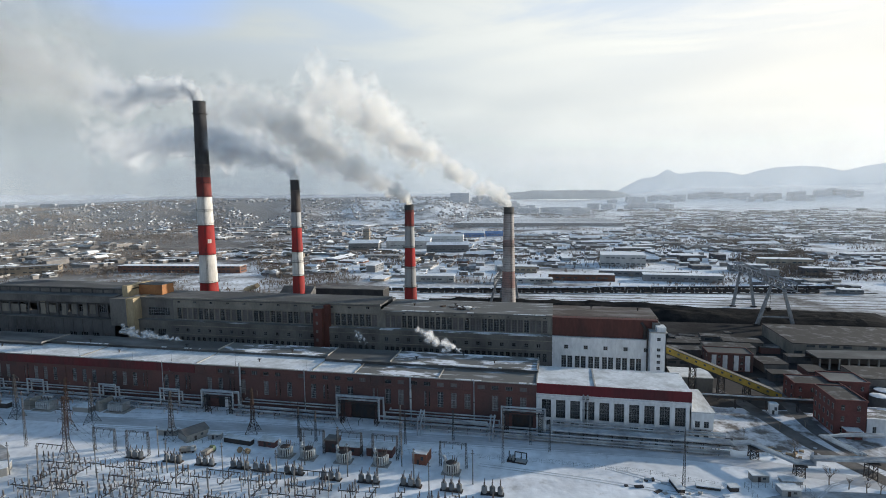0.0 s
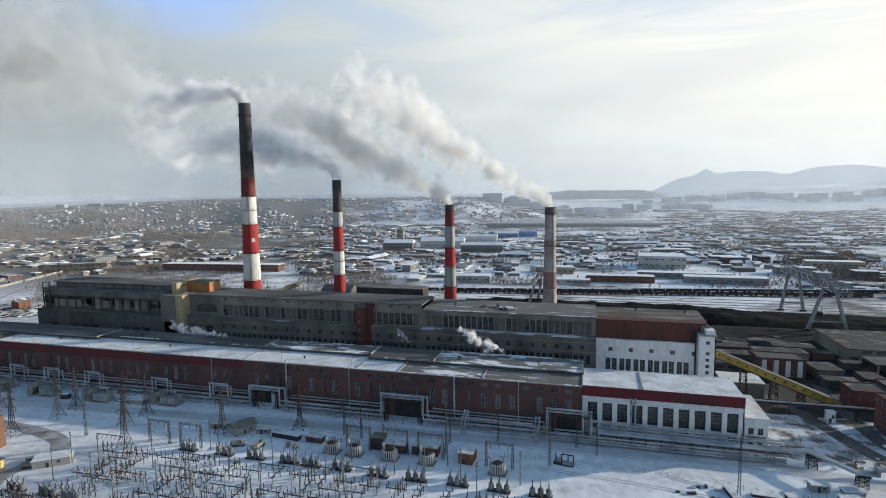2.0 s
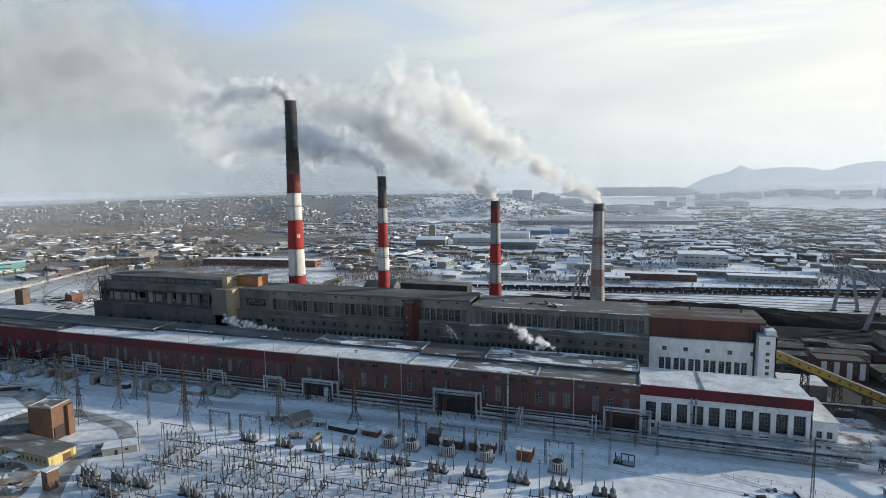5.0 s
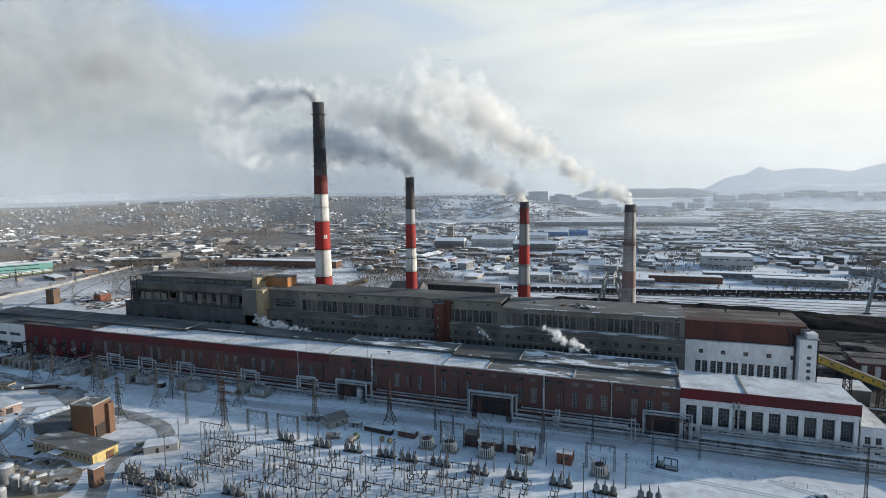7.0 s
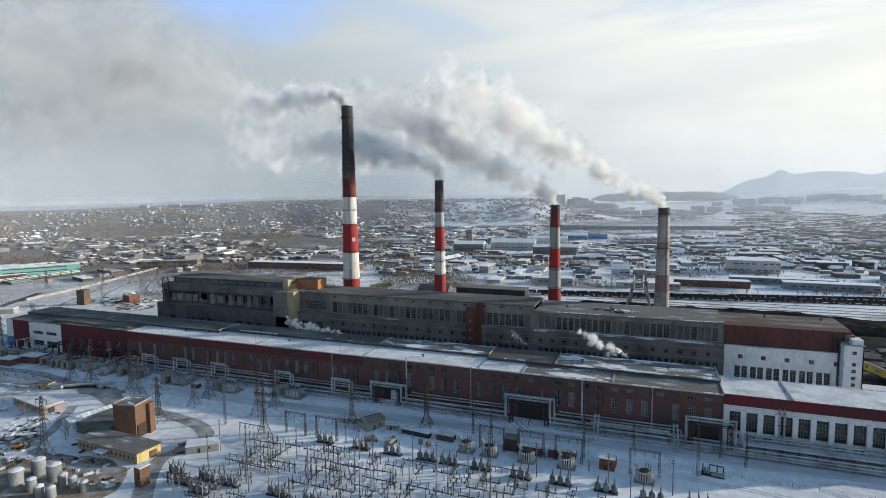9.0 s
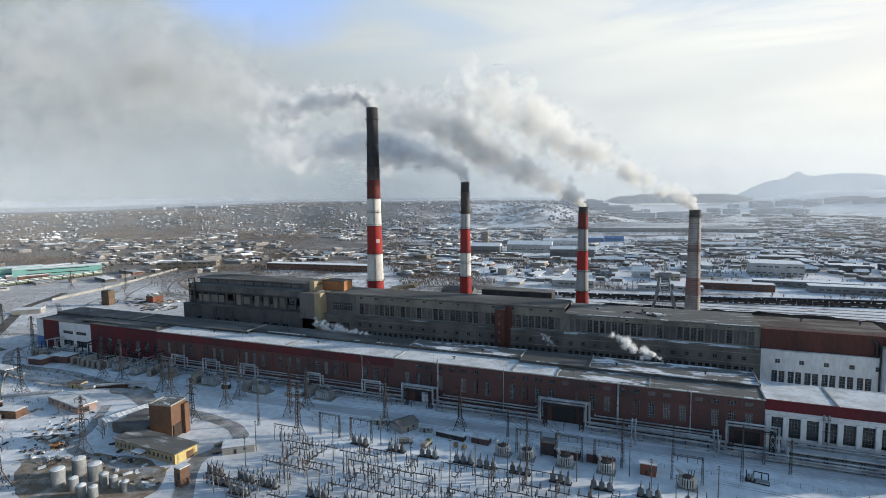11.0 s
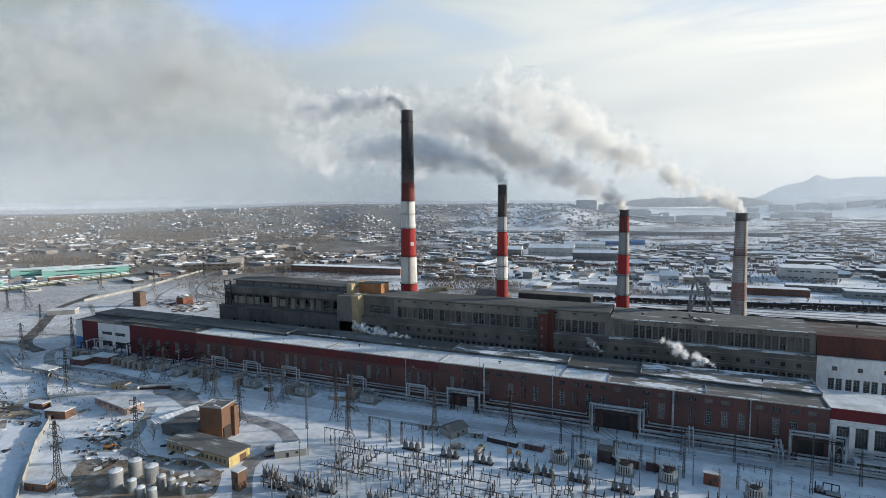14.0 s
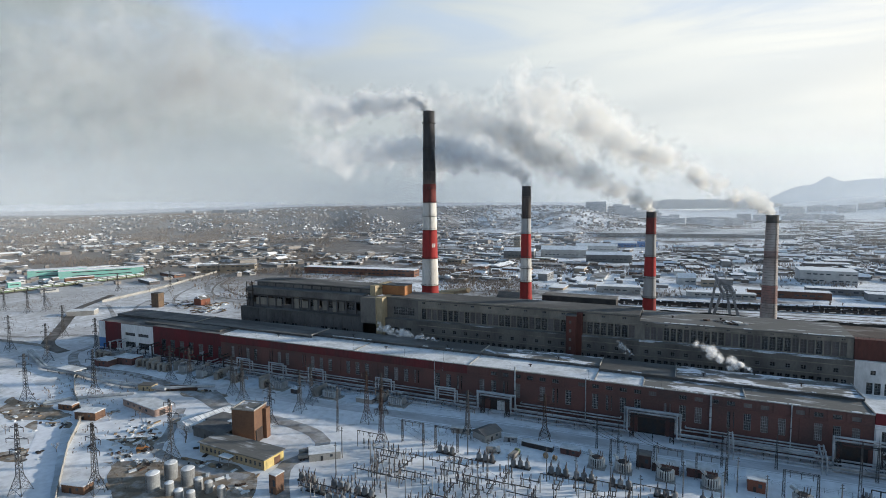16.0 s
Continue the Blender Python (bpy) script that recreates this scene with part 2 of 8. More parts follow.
# ---- mesh building ----
class Mesh:
    """Collects vertices and faces for one mesh."""

    def __init__(self):
        self.v, self.f = [], []

    def quad(self, a, b, c, d):
        i = len(self.v)
        self.v += [a, b, c, d]
        self.f.append((i, i + 1, i + 2, i + 3))
        return self

    def hull8(self, p):
        i = len(self.v)
        self.v += p
        self.f += [(i, i + 3, i + 2, i + 1), (i + 4, i + 5, i + 6, i + 7), (i, i + 1, i + 5, i + 4), (i + 1, i + 2, i + 6, i + 5),
                   (i + 2, i + 3, i + 7, i + 6), (i + 3, i, i + 4, i + 7)]
        return self

    def box(self, x0, x1, y0, y1, z0, z1):
        return self.hull8([(x0, y0, z0), (x1, y0, z0), (x1, y1, z0), (x0, y1, z0), (x0, y0, z1), (x1, y0, z1), (x1, y1, z1), (x0, y1, z1)])

    def slab(self, x0, x1, y0, y1, z0, za, zb):
        """A box whose top slopes from za at y0 to zb at y1."""
        return self.hull8([(x0, y0, z0), (x1, y0, z0), (x1, y1, z0), (x0, y1, z0), (x0, y0, za), (x1, y0, za), (x1, y1, zb), (x0, y1, zb)])

    def gable(self, x0, x1, y0, y1, z0, z1, over=0.4):
        """A pitched roof body with its ridge along x."""
        ym = (y0 + y1) / 2
        x0, x1, y0, y1 = x0 - over, x1 + over, y0 - over, y1 + over
        i = len(self.v)
        self.v += [(x0, y0, z0), (x1, y0, z0), (x1, y1, z0), (x0, y1, z0), (x0, ym, z1), (x1, ym, z1)]
        self.f += [(i, i + 1, i + 5, i + 4), (i + 2, i + 3, i + 4, i + 5), (i, i + 4, i + 3), (i + 1, i + 2, i + 5), (i, i + 3, i + 2, i + 1)]
        return self

    def bar(self, p, q, r, r2=None, n=6, caps=True):
        """A round or square bar from p to q."""
        p, q = Vector(p), Vector(q)
        r2 = r if r2 is None else r2
        d = q - p
        if d.length < 1e-6:
            return self
        d.normalize()
        u = d.orthogonal().normalized() if abs(d.z) < 0.95 else Vector((1, 0, 0))
        u = (u - d * u.dot(d)).normalized()
        w = d.cross(u)
        i = len(self.v)
        for c, rr in ((p, r), (q, r2)):
            for k in range(n):
                a = 2 * math.pi * (k + 0.5) / n
                self.v.append(tuple(c + (u * math.cos(a) + w * math.sin(a)) * rr))
        for k in range(n):
            j = (k + 1) % n
            self.f.append((i + k, i + j, i + n + j, i + n + k))
        if caps:
            self.f.append(tuple(i + k for k in reversed(range(n))))
            self.f.append(tuple(i + n + k for k in range(n)))
        return self

    def tube(self, pts, r, n=8):
        """One connected pipe along a line of points, mitred at its bends."""
        P = [Vector(p) for p in pts]
        d0 = (P[1] - P[0]).normalized()
        u = d0.orthogonal().normalized()
        i0 = len(self.v)
        for i, p in enumerate(P):
            into = (p - P[i - 1]).normalized() if i else d0
            away = (P[i + 1] - p).normalized() if i + 1 < len(P) else into
            # the ring is carried along the incoming run onto the mitre plane
            u = (u - into * u.dot(into)).normalized()
            w = into.cross(u)
            plane = (into + away)
            plane = plane.normalized() if plane.length > 0.2 else into
            for k in range(n):
                a = 2 * math.pi * (k + 0.5) / n
                q = p + (u * math.cos(a) + w * math.sin(a)) * r
                self.v.append(tuple(q - into * ((q - p).dot(plane) / max(into.dot(plane), 0.3))))
            turn = into.rotation_difference(away)
            u = turn @ u
        for i in range(len(P) - 1):
            a, b = i0 + i * n, i0 + (i + 1) * n
            for k in range(n):
                j = (k + 1) % n
                self.f.append((a + k, a + j, b + j, b + k))
        self.f.append(tuple(i0 + k for k in reversed(range(n))))
        self.f.append(tuple(len(self.v) - n + k for k in range(n)))
        return self

    def lathe(self, profile, n=24, cx=0.0, cy=0.0, cap=True):
        """A turned body from (radius, height) pairs."""
        i = len(self.v)
        for r, z in profile:
            for k in range(n):
                a = 2 * math.pi * k / n
                self.v.append((cx + r * math.cos(a), cy + r * math.sin(a), z))
        m = len(profile)
        for s in range(m - 1):
            for k in range(n):
                j = (k + 1) % n
                self.f.append((i + s * n + k, i + s * n + j, i + (s + 1) * n + j, i + (s + 1) * n + k))
        if cap:
            self.f.append(tuple(i + (m - 1) * n + k for k in range(n)))
            self.f.append(tuple(i + k for k in reversed(range(n))))
        return self

    def mast(self, w0, w1, z0, z1, bays, r=0.09, cx=0.0, cy=0.0):
        """A four-legged braced lattice."""
        def corner(z, k):
            w = w0 + (w1 - w0) * (z - z0) / (z1 - z0)
            sx, sy = ((-1, -1), (1, -1), (1, 1), (-1, 1))[k % 4]
            return (cx + sx * w / 2, cy + sy * w / 2, z)
        zs = [z0 + (z1 - z0) * (1 - (1 - i / bays) ** 1.15) for i in range(bays + 1)]
        for k in range(4):
            self.bar(corner(z0, k), corner(z1, k), r, n=4, caps=False)
            for i in range(bays):
                a, b = zs[i], zs[i + 1]
                self.bar(corner(a, k), corner(b, k + 1), r * 0.6, n=3, caps=False)
                self.bar(corner(b, k), corner(a, k + 1), r * 0.6, n=3, caps=False)
                self.bar(corner(b, k), corner(b, k + 1), r * 0.6, n=3, caps=False)
        return self

    def data(self, name):
        me = bpy.data.meshes.new(name)
        me.from_pydata([tuple(p) for p in self.v], [], self.f)
        me.update()
        return me


def part(name, m, material, parent=None, label="", smooth=False):
    """Links a mesh as one object under a thing or part."""
    me = m.data(name) if isinstance(m, Mesh) else m
    if material and not me.materials:
        me.materials.append(material)
    if smooth:
        me.polygons.foreach_set("use_smooth", [True] * len(me.polygons))
    ob = new(name, me)
    ob.parent = parent
    if label:
        ob["label"] = label
    return ob


def thing(name, at, label, category, group="", turn=0.0, kind=""):
    ob = new(name)
    ob.empty_display_size = 0.5
    ob.location, ob.rotation_euler = at, (0, 0, radians(turn))
    return tagged(ob, label, category, group, kind)


def holed_wall(m, x0, x1, z0, z1, y, holes, deep=0.5):
    """A wall face in the plane y, looking to -y, with real recesses for the holes (x0, x1, z0, z1)."""
    xs = sorted({x0, x1, *[h[0] for h in holes], *[h[1] for h in holes]})
    rows = sorted({z0, z1, *[h[2] for h in holes], *[h[3] for h in holes]})
    for za, zb in zip(rows, rows[1:]):
        run = None
        cuts = sorted((h[0], h[1]) for h in holes if h[2] <= za + 1e-4 and h[3] >= zb - 1e-4)
        at = x0
        for a, b in cuts:
            if a > at + 1e-4:
                m.quad((at, y, za), (a, y, za), (a, y, zb), (at, y, zb))
            at = max(at, b)
        if x1 > at + 1e-4:
            m.quad((at, y, za), (x1, y, za), (x1, y, zb), (at, y, zb))
    for a, b, c, d in holes:
        m.quad((a, y, c), (a, y + deep, c), (a, y + deep, d), (a, y, d))
        m.quad((b, y, c), (b, y, d), (b, y + deep, d), (b, y + deep, c))
        m.quad((a, y, c), (b, y, c), (b, y + deep, c), (a, y + deep, c))
        m.quad((a, y, d), (a, y + deep, d), (b, y + deep, d), (b, y, d))
    return m


WINDOW_DATA = {}


def lattice_frame(w, h, cols, rows, bar, deep=0.12):
    """One connected window frame: outer rails and glazing bars around cols x rows lights."""
    def lines(size, n):
        out = [0.0, bar * 1.3]
        for i in range(1, n):
            out += [size * i / n - bar * 0.6, size * i / n + bar * 0.6]
        return out + [size - bar * 1.3, size]
    xs, zs = lines(w, cols), lines(h, rows)
    m, index = Mesh(), {}

    def vert(i, j, k):
        if (i, j, k) not in index:
            index[i, j, k] = len(m.v)
            m.v.append((xs[i], deep * k, zs[j]))
        return index[i, j, k]
    for i in range(len(xs) - 1):
        for j in range(len(zs) - 1):
            if i % 2 == 0 or j % 2 == 0:
                m.f.append((vert(i, j, 0), vert(i + 1, j, 0), vert(i + 1, j + 1, 0), vert(i, j + 1, 0)))
            else:
                ring = [(i, j), (i + 1, j), (i + 1, j + 1), (i, j + 1)]
                for a, b in zip(ring, ring[1:] + ring[:1]):
                    m.f.append((vert(*a, 0), vert(*b, 0), vert(*b, 1), vert(*a, 1)))
    return m


def windows(parent, holes, y, cols, rows, deep=0.35, boarded=0.0, seed=1, frame_mat=None, bar=0.12):
    """A framed, glazed window in each hole of a wall in the plane y; each is a part with its pane."""
    rnd = random.Random(seed)
    for a, b, c, d in holes:
        w, h = round(b - a, 2), round(d - c, 2)
        key = (w, h, cols, rows, (frame_mat or frame_paint).name)
        if key not in WINDOW_DATA:
            f = lattice_frame(w, h, cols, rows, bar)
            fd = f.data("window")
            fd.materials.append(frame_mat or frame_paint)
            pd = Mesh().box(0.02, w - 0.02, 0.05, 0.08, 0.02, h - 0.02).data("pane")
            pd.materials.append(glass)
            bd = Mesh().box(0.02, w - 0.02, 0.03, 0.08, 0.02, h - 0.02).data("board")
            bd.materials.append(board)
            WINDOW_DATA[key] = fd, pd, bd
        fd, pd, bd = WINDOW_DATA[key]
        win = part("window", fd, None, parent)
        win.location = (a, y + deep, c)
        if rnd.random() < boarded:
            part("board", bd, None, win, "grey boarding in the window opening")
        else:
            part("pane", pd, None, win)


def catmull(pts, t):
    """Points along a smooth line of (x, y, z, radius, density) rows at t in 0..1."""
    P = np.array(pts, float)
    s = np.clip(t, 0, 0.9999) * (len(P) - 1)
    i = s.astype(int)
    f = (s - i)[:, None]
    a, b, c, d = P[np.clip(i - 1, 0, None)], P[i], P[i + 1], P[np.clip(i + 2, None, len(P) - 1)]
    return 0.5 * (2 * b + (c - a) * f + (2 * a - 5 * b + 4 * c - d) * f ** 2 + (3 * b - a - 3 * c + d) * f ** 3)

# ---- the land ----
def smooth(a, b, x):
    t = np.clip((np.asarray(x, float) - a) / (b - a), 0, 1)
    return t * t * (3 - 2 * t)


def land(x, y):
    """Height of the ground: flat round the works, a low rise behind the town, a long hill on the far left."""
    x, y = np.asarray(x, float), np.asarray(y, float)
    r = np.hypot(x, y)
    bearing = np.degrees(np.arctan2(x, y))
    z = 70 * smooth(900, 4600, r)
    hill = smooth(1850, 2500, r + 60 * np.sin(bearing * 0.35) + 40 * np.sin(bearing * 0.9 + 1)) * (1 - smooth(-14, 2, bearing)) * (38 + 34 * smooth(-58, -36, bearing))
    z = z * (1 - 0.3 * smooth(1850, 2500, r)) + hill
    z += smooth(800, 1600, r) * (2.5 * np.sin(x / 170) * np.cos(y / 210) + 1.5 * np.sin(x / 83 + 1))
    far = smooth(3000, 4700, r)
    z += far * 108 * smooth(0, 15, bearing)
    return z


def land_at(x, y):
    return float(land(x, y))


def ground_sheet():
    rings = np.concatenate([[0.0], np.geomspace(60, 4850, 90)])
    spokes = np.radians(np.linspace(0, 360, 241)[:-1])
    r, a = np.meshgrid(rings[1:], spokes, indexing="ij")
    x, y = r * np.sin(a), r * np.cos(a)
    verts = [(0, 0, 0)] + list(zip(x.ravel(), y.ravel(), land(x, y).ravel()))
    n = len(spokes)
    faces = [(0, 1 + (k + 1) % n, 1 + k) for k in range(n)]
    for i in range(len(rings) - 2):
        for k in range(n):
            j = (k + 1) % n
            a0, b0 = 1 + i * n, 1 + (i + 1) * n
            faces.append((a0 + k, a0 + j, b0 + j, b0 + k))
    me = bpy.data.meshes.new("ground")
    me.from_pydata(verts, [], faces)
    me.polygons.foreach_set("use_smooth", [True] * len(me.polygons))
    me.update()
    return me


def ground_material():
    m = mat("snowy_ground", SNOW, (0.68, 0.69, 0.71), 0.8, big=0.02, fine=0.25, mix=(0.45, 0.7), bump=0.6, bump_scale=0.25)
    nt = m.node_tree
    n, l = nt.nodes, nt.links
    bsdf, hsv = n["Principled BSDF"], n["Hue/Saturation/Value"]
    geo = n["Geometry"]
    # scrub, thawed soil and trodden yards
    for scale, lo, hi, colour, detail in ((0.006, 0.47, 0.6, (0.13, 0.118, 0.112), 10), (0.035, 0.57, 0.66, (0.24, 0.215, 0.19), 8), (0.16, 0.58, 0.68, (0.2, 0.18, 0.16), 6)):
        t = n.new("ShaderNodeTexNoise")
        t.inputs["Scale"].default_value, t.inputs["Detail"].default_value, t.inputs["Roughness"].default_value = scale, detail, 0.68
        l.new(geo.outputs["Position"], t.inputs["Vector"])
        r = n.new("ShaderNodeMapRange")
        r.inputs["From Min"].default_value, r.inputs["From Max"].default_value = lo, hi
        # the western side is more wooded, and the brown also stands in for shade
        where = n.new("ShaderNodeSeparateXYZ")
        l.new(geo.outputs["Position"], where.inputs["Vector"])
        west = n.new("ShaderNodeMapRange")
        for key, value in zip(("From Min", "From Max", "To Min", "To Max"), (-1000, -150, 0.26, -0.01)):
            west.inputs[key].default_value = value
        skew = n.new("ShaderNodeMath")
        skew.operation = "MULTIPLY_ADD"
        skew.inputs[1].default_value = 0.25
        l.new(where.outputs["Y"], skew.inputs[0])
        l.new(where.outputs["X"], skew.inputs[2])
        l.new(skew.outputs["Value"], west.inputs["Value"])
        plus = n.new("ShaderNodeMath")
        l.new(t.outputs["Fac"], plus.inputs[0])
        l.new(west.outputs["Result"], plus.inputs[1])
        l.new(plus.outputs["Value"], r.inputs["Value"])
        # the yard before the hall is clean snow
        sep = n.new("ShaderNodeSeparateXYZ")
        l.new(geo.outputs["Position"], sep.inputs["Vector"])
        yard = n.new("ShaderNodeMapRange")
        yard.inputs["From Min"].default_value, yard.inputs["From Max"].default_value = 235, 420
        yard.inputs["To Min"].default_value = 0.27
        # and so are the snowfields beyond its western end
        field, north = n.new("ShaderNodeMapRange"), n.new("ShaderNodeMath")
        for key, value in zip(("From Min", "From Max", "To Min", "To Max"), (-640, -400, 230, 0)):
            field.inputs[key].default_value = value
        l.new(sep.outputs["X"], field.inputs["Value"])
        north.operation = "SUBTRACT"
        l.new(sep.outputs["Y"], north.inputs[0])
        l.new(field.outputs["Result"], north.inputs[1])
        l.new(north.outputs["Value"], yard.inputs["Value"])
        # clean snowfields beyond the last houses
        span, open_snow, both = n.new("ShaderNodeVectorMath"), n.new("ShaderNodeMapRange"), n.new("ShaderNodeMath")
        span.operation, both.operation = "LENGTH", "MULTIPLY"
        l.new(geo.outputs["Position"], span.inputs[0])
        for key, value in zip(("From Min", "From Max", "To Min", "To Max"), (2750, 3250, 1.0, 0.1)):
            open_snow.inputs[key].default_value = value
        l.new(span.outputs["Value"], open_snow.inputs["Value"])
        l.new(r.outputs["Result"], both.inputs[0])
        l.new(open_snow.outputs["Result"], both.inputs[1])
        mul = n.new("ShaderNodeMath")
        mul.operation = "MULTIPLY"
        l.new(both.outputs["Value"], mul.inputs[0])
        l.new(yard.outputs["Result"], mul.inputs[1])
        mix = n.new("ShaderNodeMixRGB")
        mix.inputs["Color2"].default_value = (*colour, 1)
        l.new(mul.outputs["Value"], mix.inputs["Fac"])
        src = bsdf.inputs["Base Color"].links[0].from_socket
        l.new(src, mix.inputs["Color1"])
        l.new(mix.outputs["Color"], bsdf.inputs["Base Color"])
    return m


ground = part("ground", ground_sheet(), ground_material())
tagged(ground, "snow-covered ground with bare soil and scrub", "ground", kind="structure")


def ridge(name, label, bearing0, bearing1, dist, peaks, base, material):
    """A far mountain ridge: a range with its own slopes, on an arc about the site."""
    m = []
    faces = []
    n, rows = 160, 7
    for i in range(n + 1):
        b = radians(bearing0 + (bearing1 - bearing0) * i / n)
        deg = math.degrees(b)
        top = max((h * math.exp(-abs((deg - c) / w) ** p) for c, w, h, p in peaks), default=0)
        top += 8 * noise.noise(Vector((deg * 0.7, 3, 0))) + 4 * noise.noise(Vector((deg * 2.3, 7, 0)))
        for j in range(rows):
            f = j / (rows - 1)
            r = dist - 260 * (1 - f)
            z = base + (max(top, 4) - 0) * f ** 0.8 + 6 * noise.noise(Vector((deg * 1.5, f * 4, 5))) * f * (1 - f) * 4
            m.append((r * math.sin(b), r * math.cos(b), z))
    for i in range(n):
        for j in range(rows - 1):
            a = i * rows + j
            faces.append((a, a + rows, a + rows + 1, a + 1))
    me = bpy.data.meshes.new(name)
    me.from_pydata(m, [], faces)
    me.polygons.foreach_set("use_smooth", [True] * len(me.polygons))
    return tagged(part(name, me, material), label, "mountain", kind="structure")


# near-white tones put some of the distance haze into the ridge's own colour
far_rock = mat("hazed_far_hillside", (0.86, 0.87, 0.88), (0.76, 0.78, 0.8), 0.95, big=0.006, fine=0.03)
ridge("backdrop", "pale mountain ridge on the horizon, snow and haze in its colour", -2, 75, 4870,
      [(10.4, 0.8, 218, 2), (10.6, 2.2, 204, 2), (8.8, 2.6, 152, 2), (14, 5, 188, 3), (21, 6, 212, 2.4), (30, 9, 224, 2.4), (45, 14, 220, 2), (62, 9, 180, 2)], 85, far_rock)
ridge("backdrop", "bright snow-covered plateau beyond the wooded hill", -68, -33, 4700, [(-52, 9, 66, 4), (-44, 5, 62, 3), (-62, 6, 50, 2)], 78, snow)
wood_rock = mat("far_wooded_rise", (0.16, 0.185, 0.2), (0.22, 0.24, 0.25), 0.95, big=0.01, fine=0.05)
ridge("backdrop", "long dark wooded rise near the horizon", -11, 10, 4300, [(0.6, 6.6, 66, 6)], 70, wood_rock)

# ---- turbine hall ----
FRONT, ROOF = 240.0, 22.3
pale_frame = mat("pale_window_frame", (0.36, 0.36, 0.37), (0.2, 0.195, 0.195), 0.7, big=0.3, fine=2)
hall = thing("turbine_hall", (0, 0, 0), "long red-brick turbine hall with a snow-covered flat roof", "factory building")
XL, XR = -360.0, -8.5
bays = [(-352.4 + 6.45 * i) for i in range(53)]
rnd = random.Random(4)
tall, small = [], []
for i, x in enumerate(bays):
    if i % 9 not in (4, 8) and x + 3.4 < XR - 1:
        tall.append((x + 1.2, x + 4.0, 8.2, 15.6))
    if i % 7 != 6 and -183 < x and x + 4.6 < XR - 1:
        small.append((x + 1.0, x + 4.2, 18.3, 20.3))
gates = [(-171.0, -163.0, 0.0, 5.6), (-98.0, -86.0, 0.0, 7.5), (-19.5, -10.0, 0.0, 7.5)]
tall = [h for h in tall if not any(g[0] - 1 < h[1] and h[0] < g[1] + 1 and g[3] > h[2] for g in gates)]
part("front_wall", holed_wall(Mesh(), XL, XR, 0, ROOF - 0.3, FRONT, tall + small + gates, 0.5), brick, hall, "dark red brick wall")
windows(hall, tall, FRONT, 4, 6, boarded=0.45, seed=3, frame_mat=pale_frame)
windows(hall, small, FRONT, 3, 1, boarded=0.3, seed=5, bar=0.08)
for g in gates:
    part("gate", Mesh().box(g[0] + 0.1, g[1] - 0.1, FRONT + 0.3, FRONT + 0.45, 0, g[3] - 0.1), dark_metal, hall, "dark steel gate")
for x in (-167.2, -164.9):
    part("gate_leaf", Mesh().box(x, x + 2.1, FRONT - 0.12, FRONT + 0.25, 0.2, 5.4), white_paint, hall, "white-painted gate leaf")
part("string_course", Mesh().box(XL, XR, FRONT - 0.3, FRONT, 16.9, 17.4), brick, hall, "projecting brick course")
part("cornice", Mesh().box(XL, XR, FRONT - 0.45, FRONT + 0.3, ROOF - 0.3, ROOF + 0.15), concrete, hall, "grey concrete cornice")
for x in np.arange(-343, -15, 25.8):
    part("pilaster", Mesh().box(x - 0.6, x + 0.6, FRONT - 0.35, FRONT + 0.01, 0, 16.9), brick, hall)
for x in bays:
    if -183 < x < XR - 2:
        part("pier", Mesh().box(x - 0.75, x + 0.35, FRONT - 0.3, FRONT + 0.01, 17.4, ROOF - 0.3), brick, hall)
part("painted_band", Mesh().box(XL, -184, FRONT - 0.34, FRONT - 0.01, 17.5, ROOF - 0.35), red_band, hall, "band of faded red paint under the eaves")
part("back_wall", Mesh().box(XL, XR, 288, 288.5, 0, 14), brick, hall)
part("floor_slab", Mesh().box(-484, 56, 241, 288, 0, 0.12), concrete, hall)
part("inner_wall", Mesh().box(-484, 56, 262, 262.4, 0.12, 21), grey_dark, hall)
# lower roof strip, in sheets of differing snow
cuts = [(-360, -255, roof_snow), (-255, -183, roof_snow), (-183, -118, roof_snow), (-118, -96, roof_snow), (-96, -54, roof_patchy), (-54, -8.5, roof_traces)]
for a, b, m in cuts:
    part("roof_sheet", Mesh().slab(a + 0.25, b - 0.25, FRONT + 0.3, 255 if a > -119 else 259.6, ROOF - 0.9, ROOF, ROOF + 0.2), m, hall,
         "roof sheet under snow" if m is roof_snow else "weathered roof sheet with patches of snow")
    part("roof_joint", Mesh().box(b - 0.25, b + 0.25, FRONT + 0.3, 255 if a > -119 else 259.6, ROOF - 0.9, ROOF + 0.5), concrete, hall)
# raised lantern strip
for a, b, m in [(-484, -400, roof_dark), (-400, -297, roof_felt), (-297, -183, roof_felt), (-183, -118, roof_patchy), (-118, -82, roof_felt), (-82, -8.5, roof_patchy)]:
    y = 255 if a > -119 or a < -399 else 259.6
    part("lantern_wall", Mesh().box(a, b, y, y + 0.4, ROOF - 0.9, 24.0), grey_dark, hall)
    part("lantern_roof", Mesh().slab(a + 0.1, b - 0.1, y - 0.4, 274, 23.7, 24.0, 24.3), m, hall)
    part("roof_seam", Mesh().box(b - 0.45, b - 0.05, y - 0.3, 274, 24.0, 24.75), concrete, hall, "raised seam between roof sheets")
part("lantern_end", Mesh().box(-8.5, -8.1, 255, 274, 12, 24.2), grey_wall, hall)
part("rear_roof", Mesh().slab(-484, -8.5, 274, 292, 12, 14.5, 14), roof_felt, hall)
part("lantern_back", Mesh().box(-484, -8.5, 273.6, 274, 14, 23.9), grey_dark, hall)

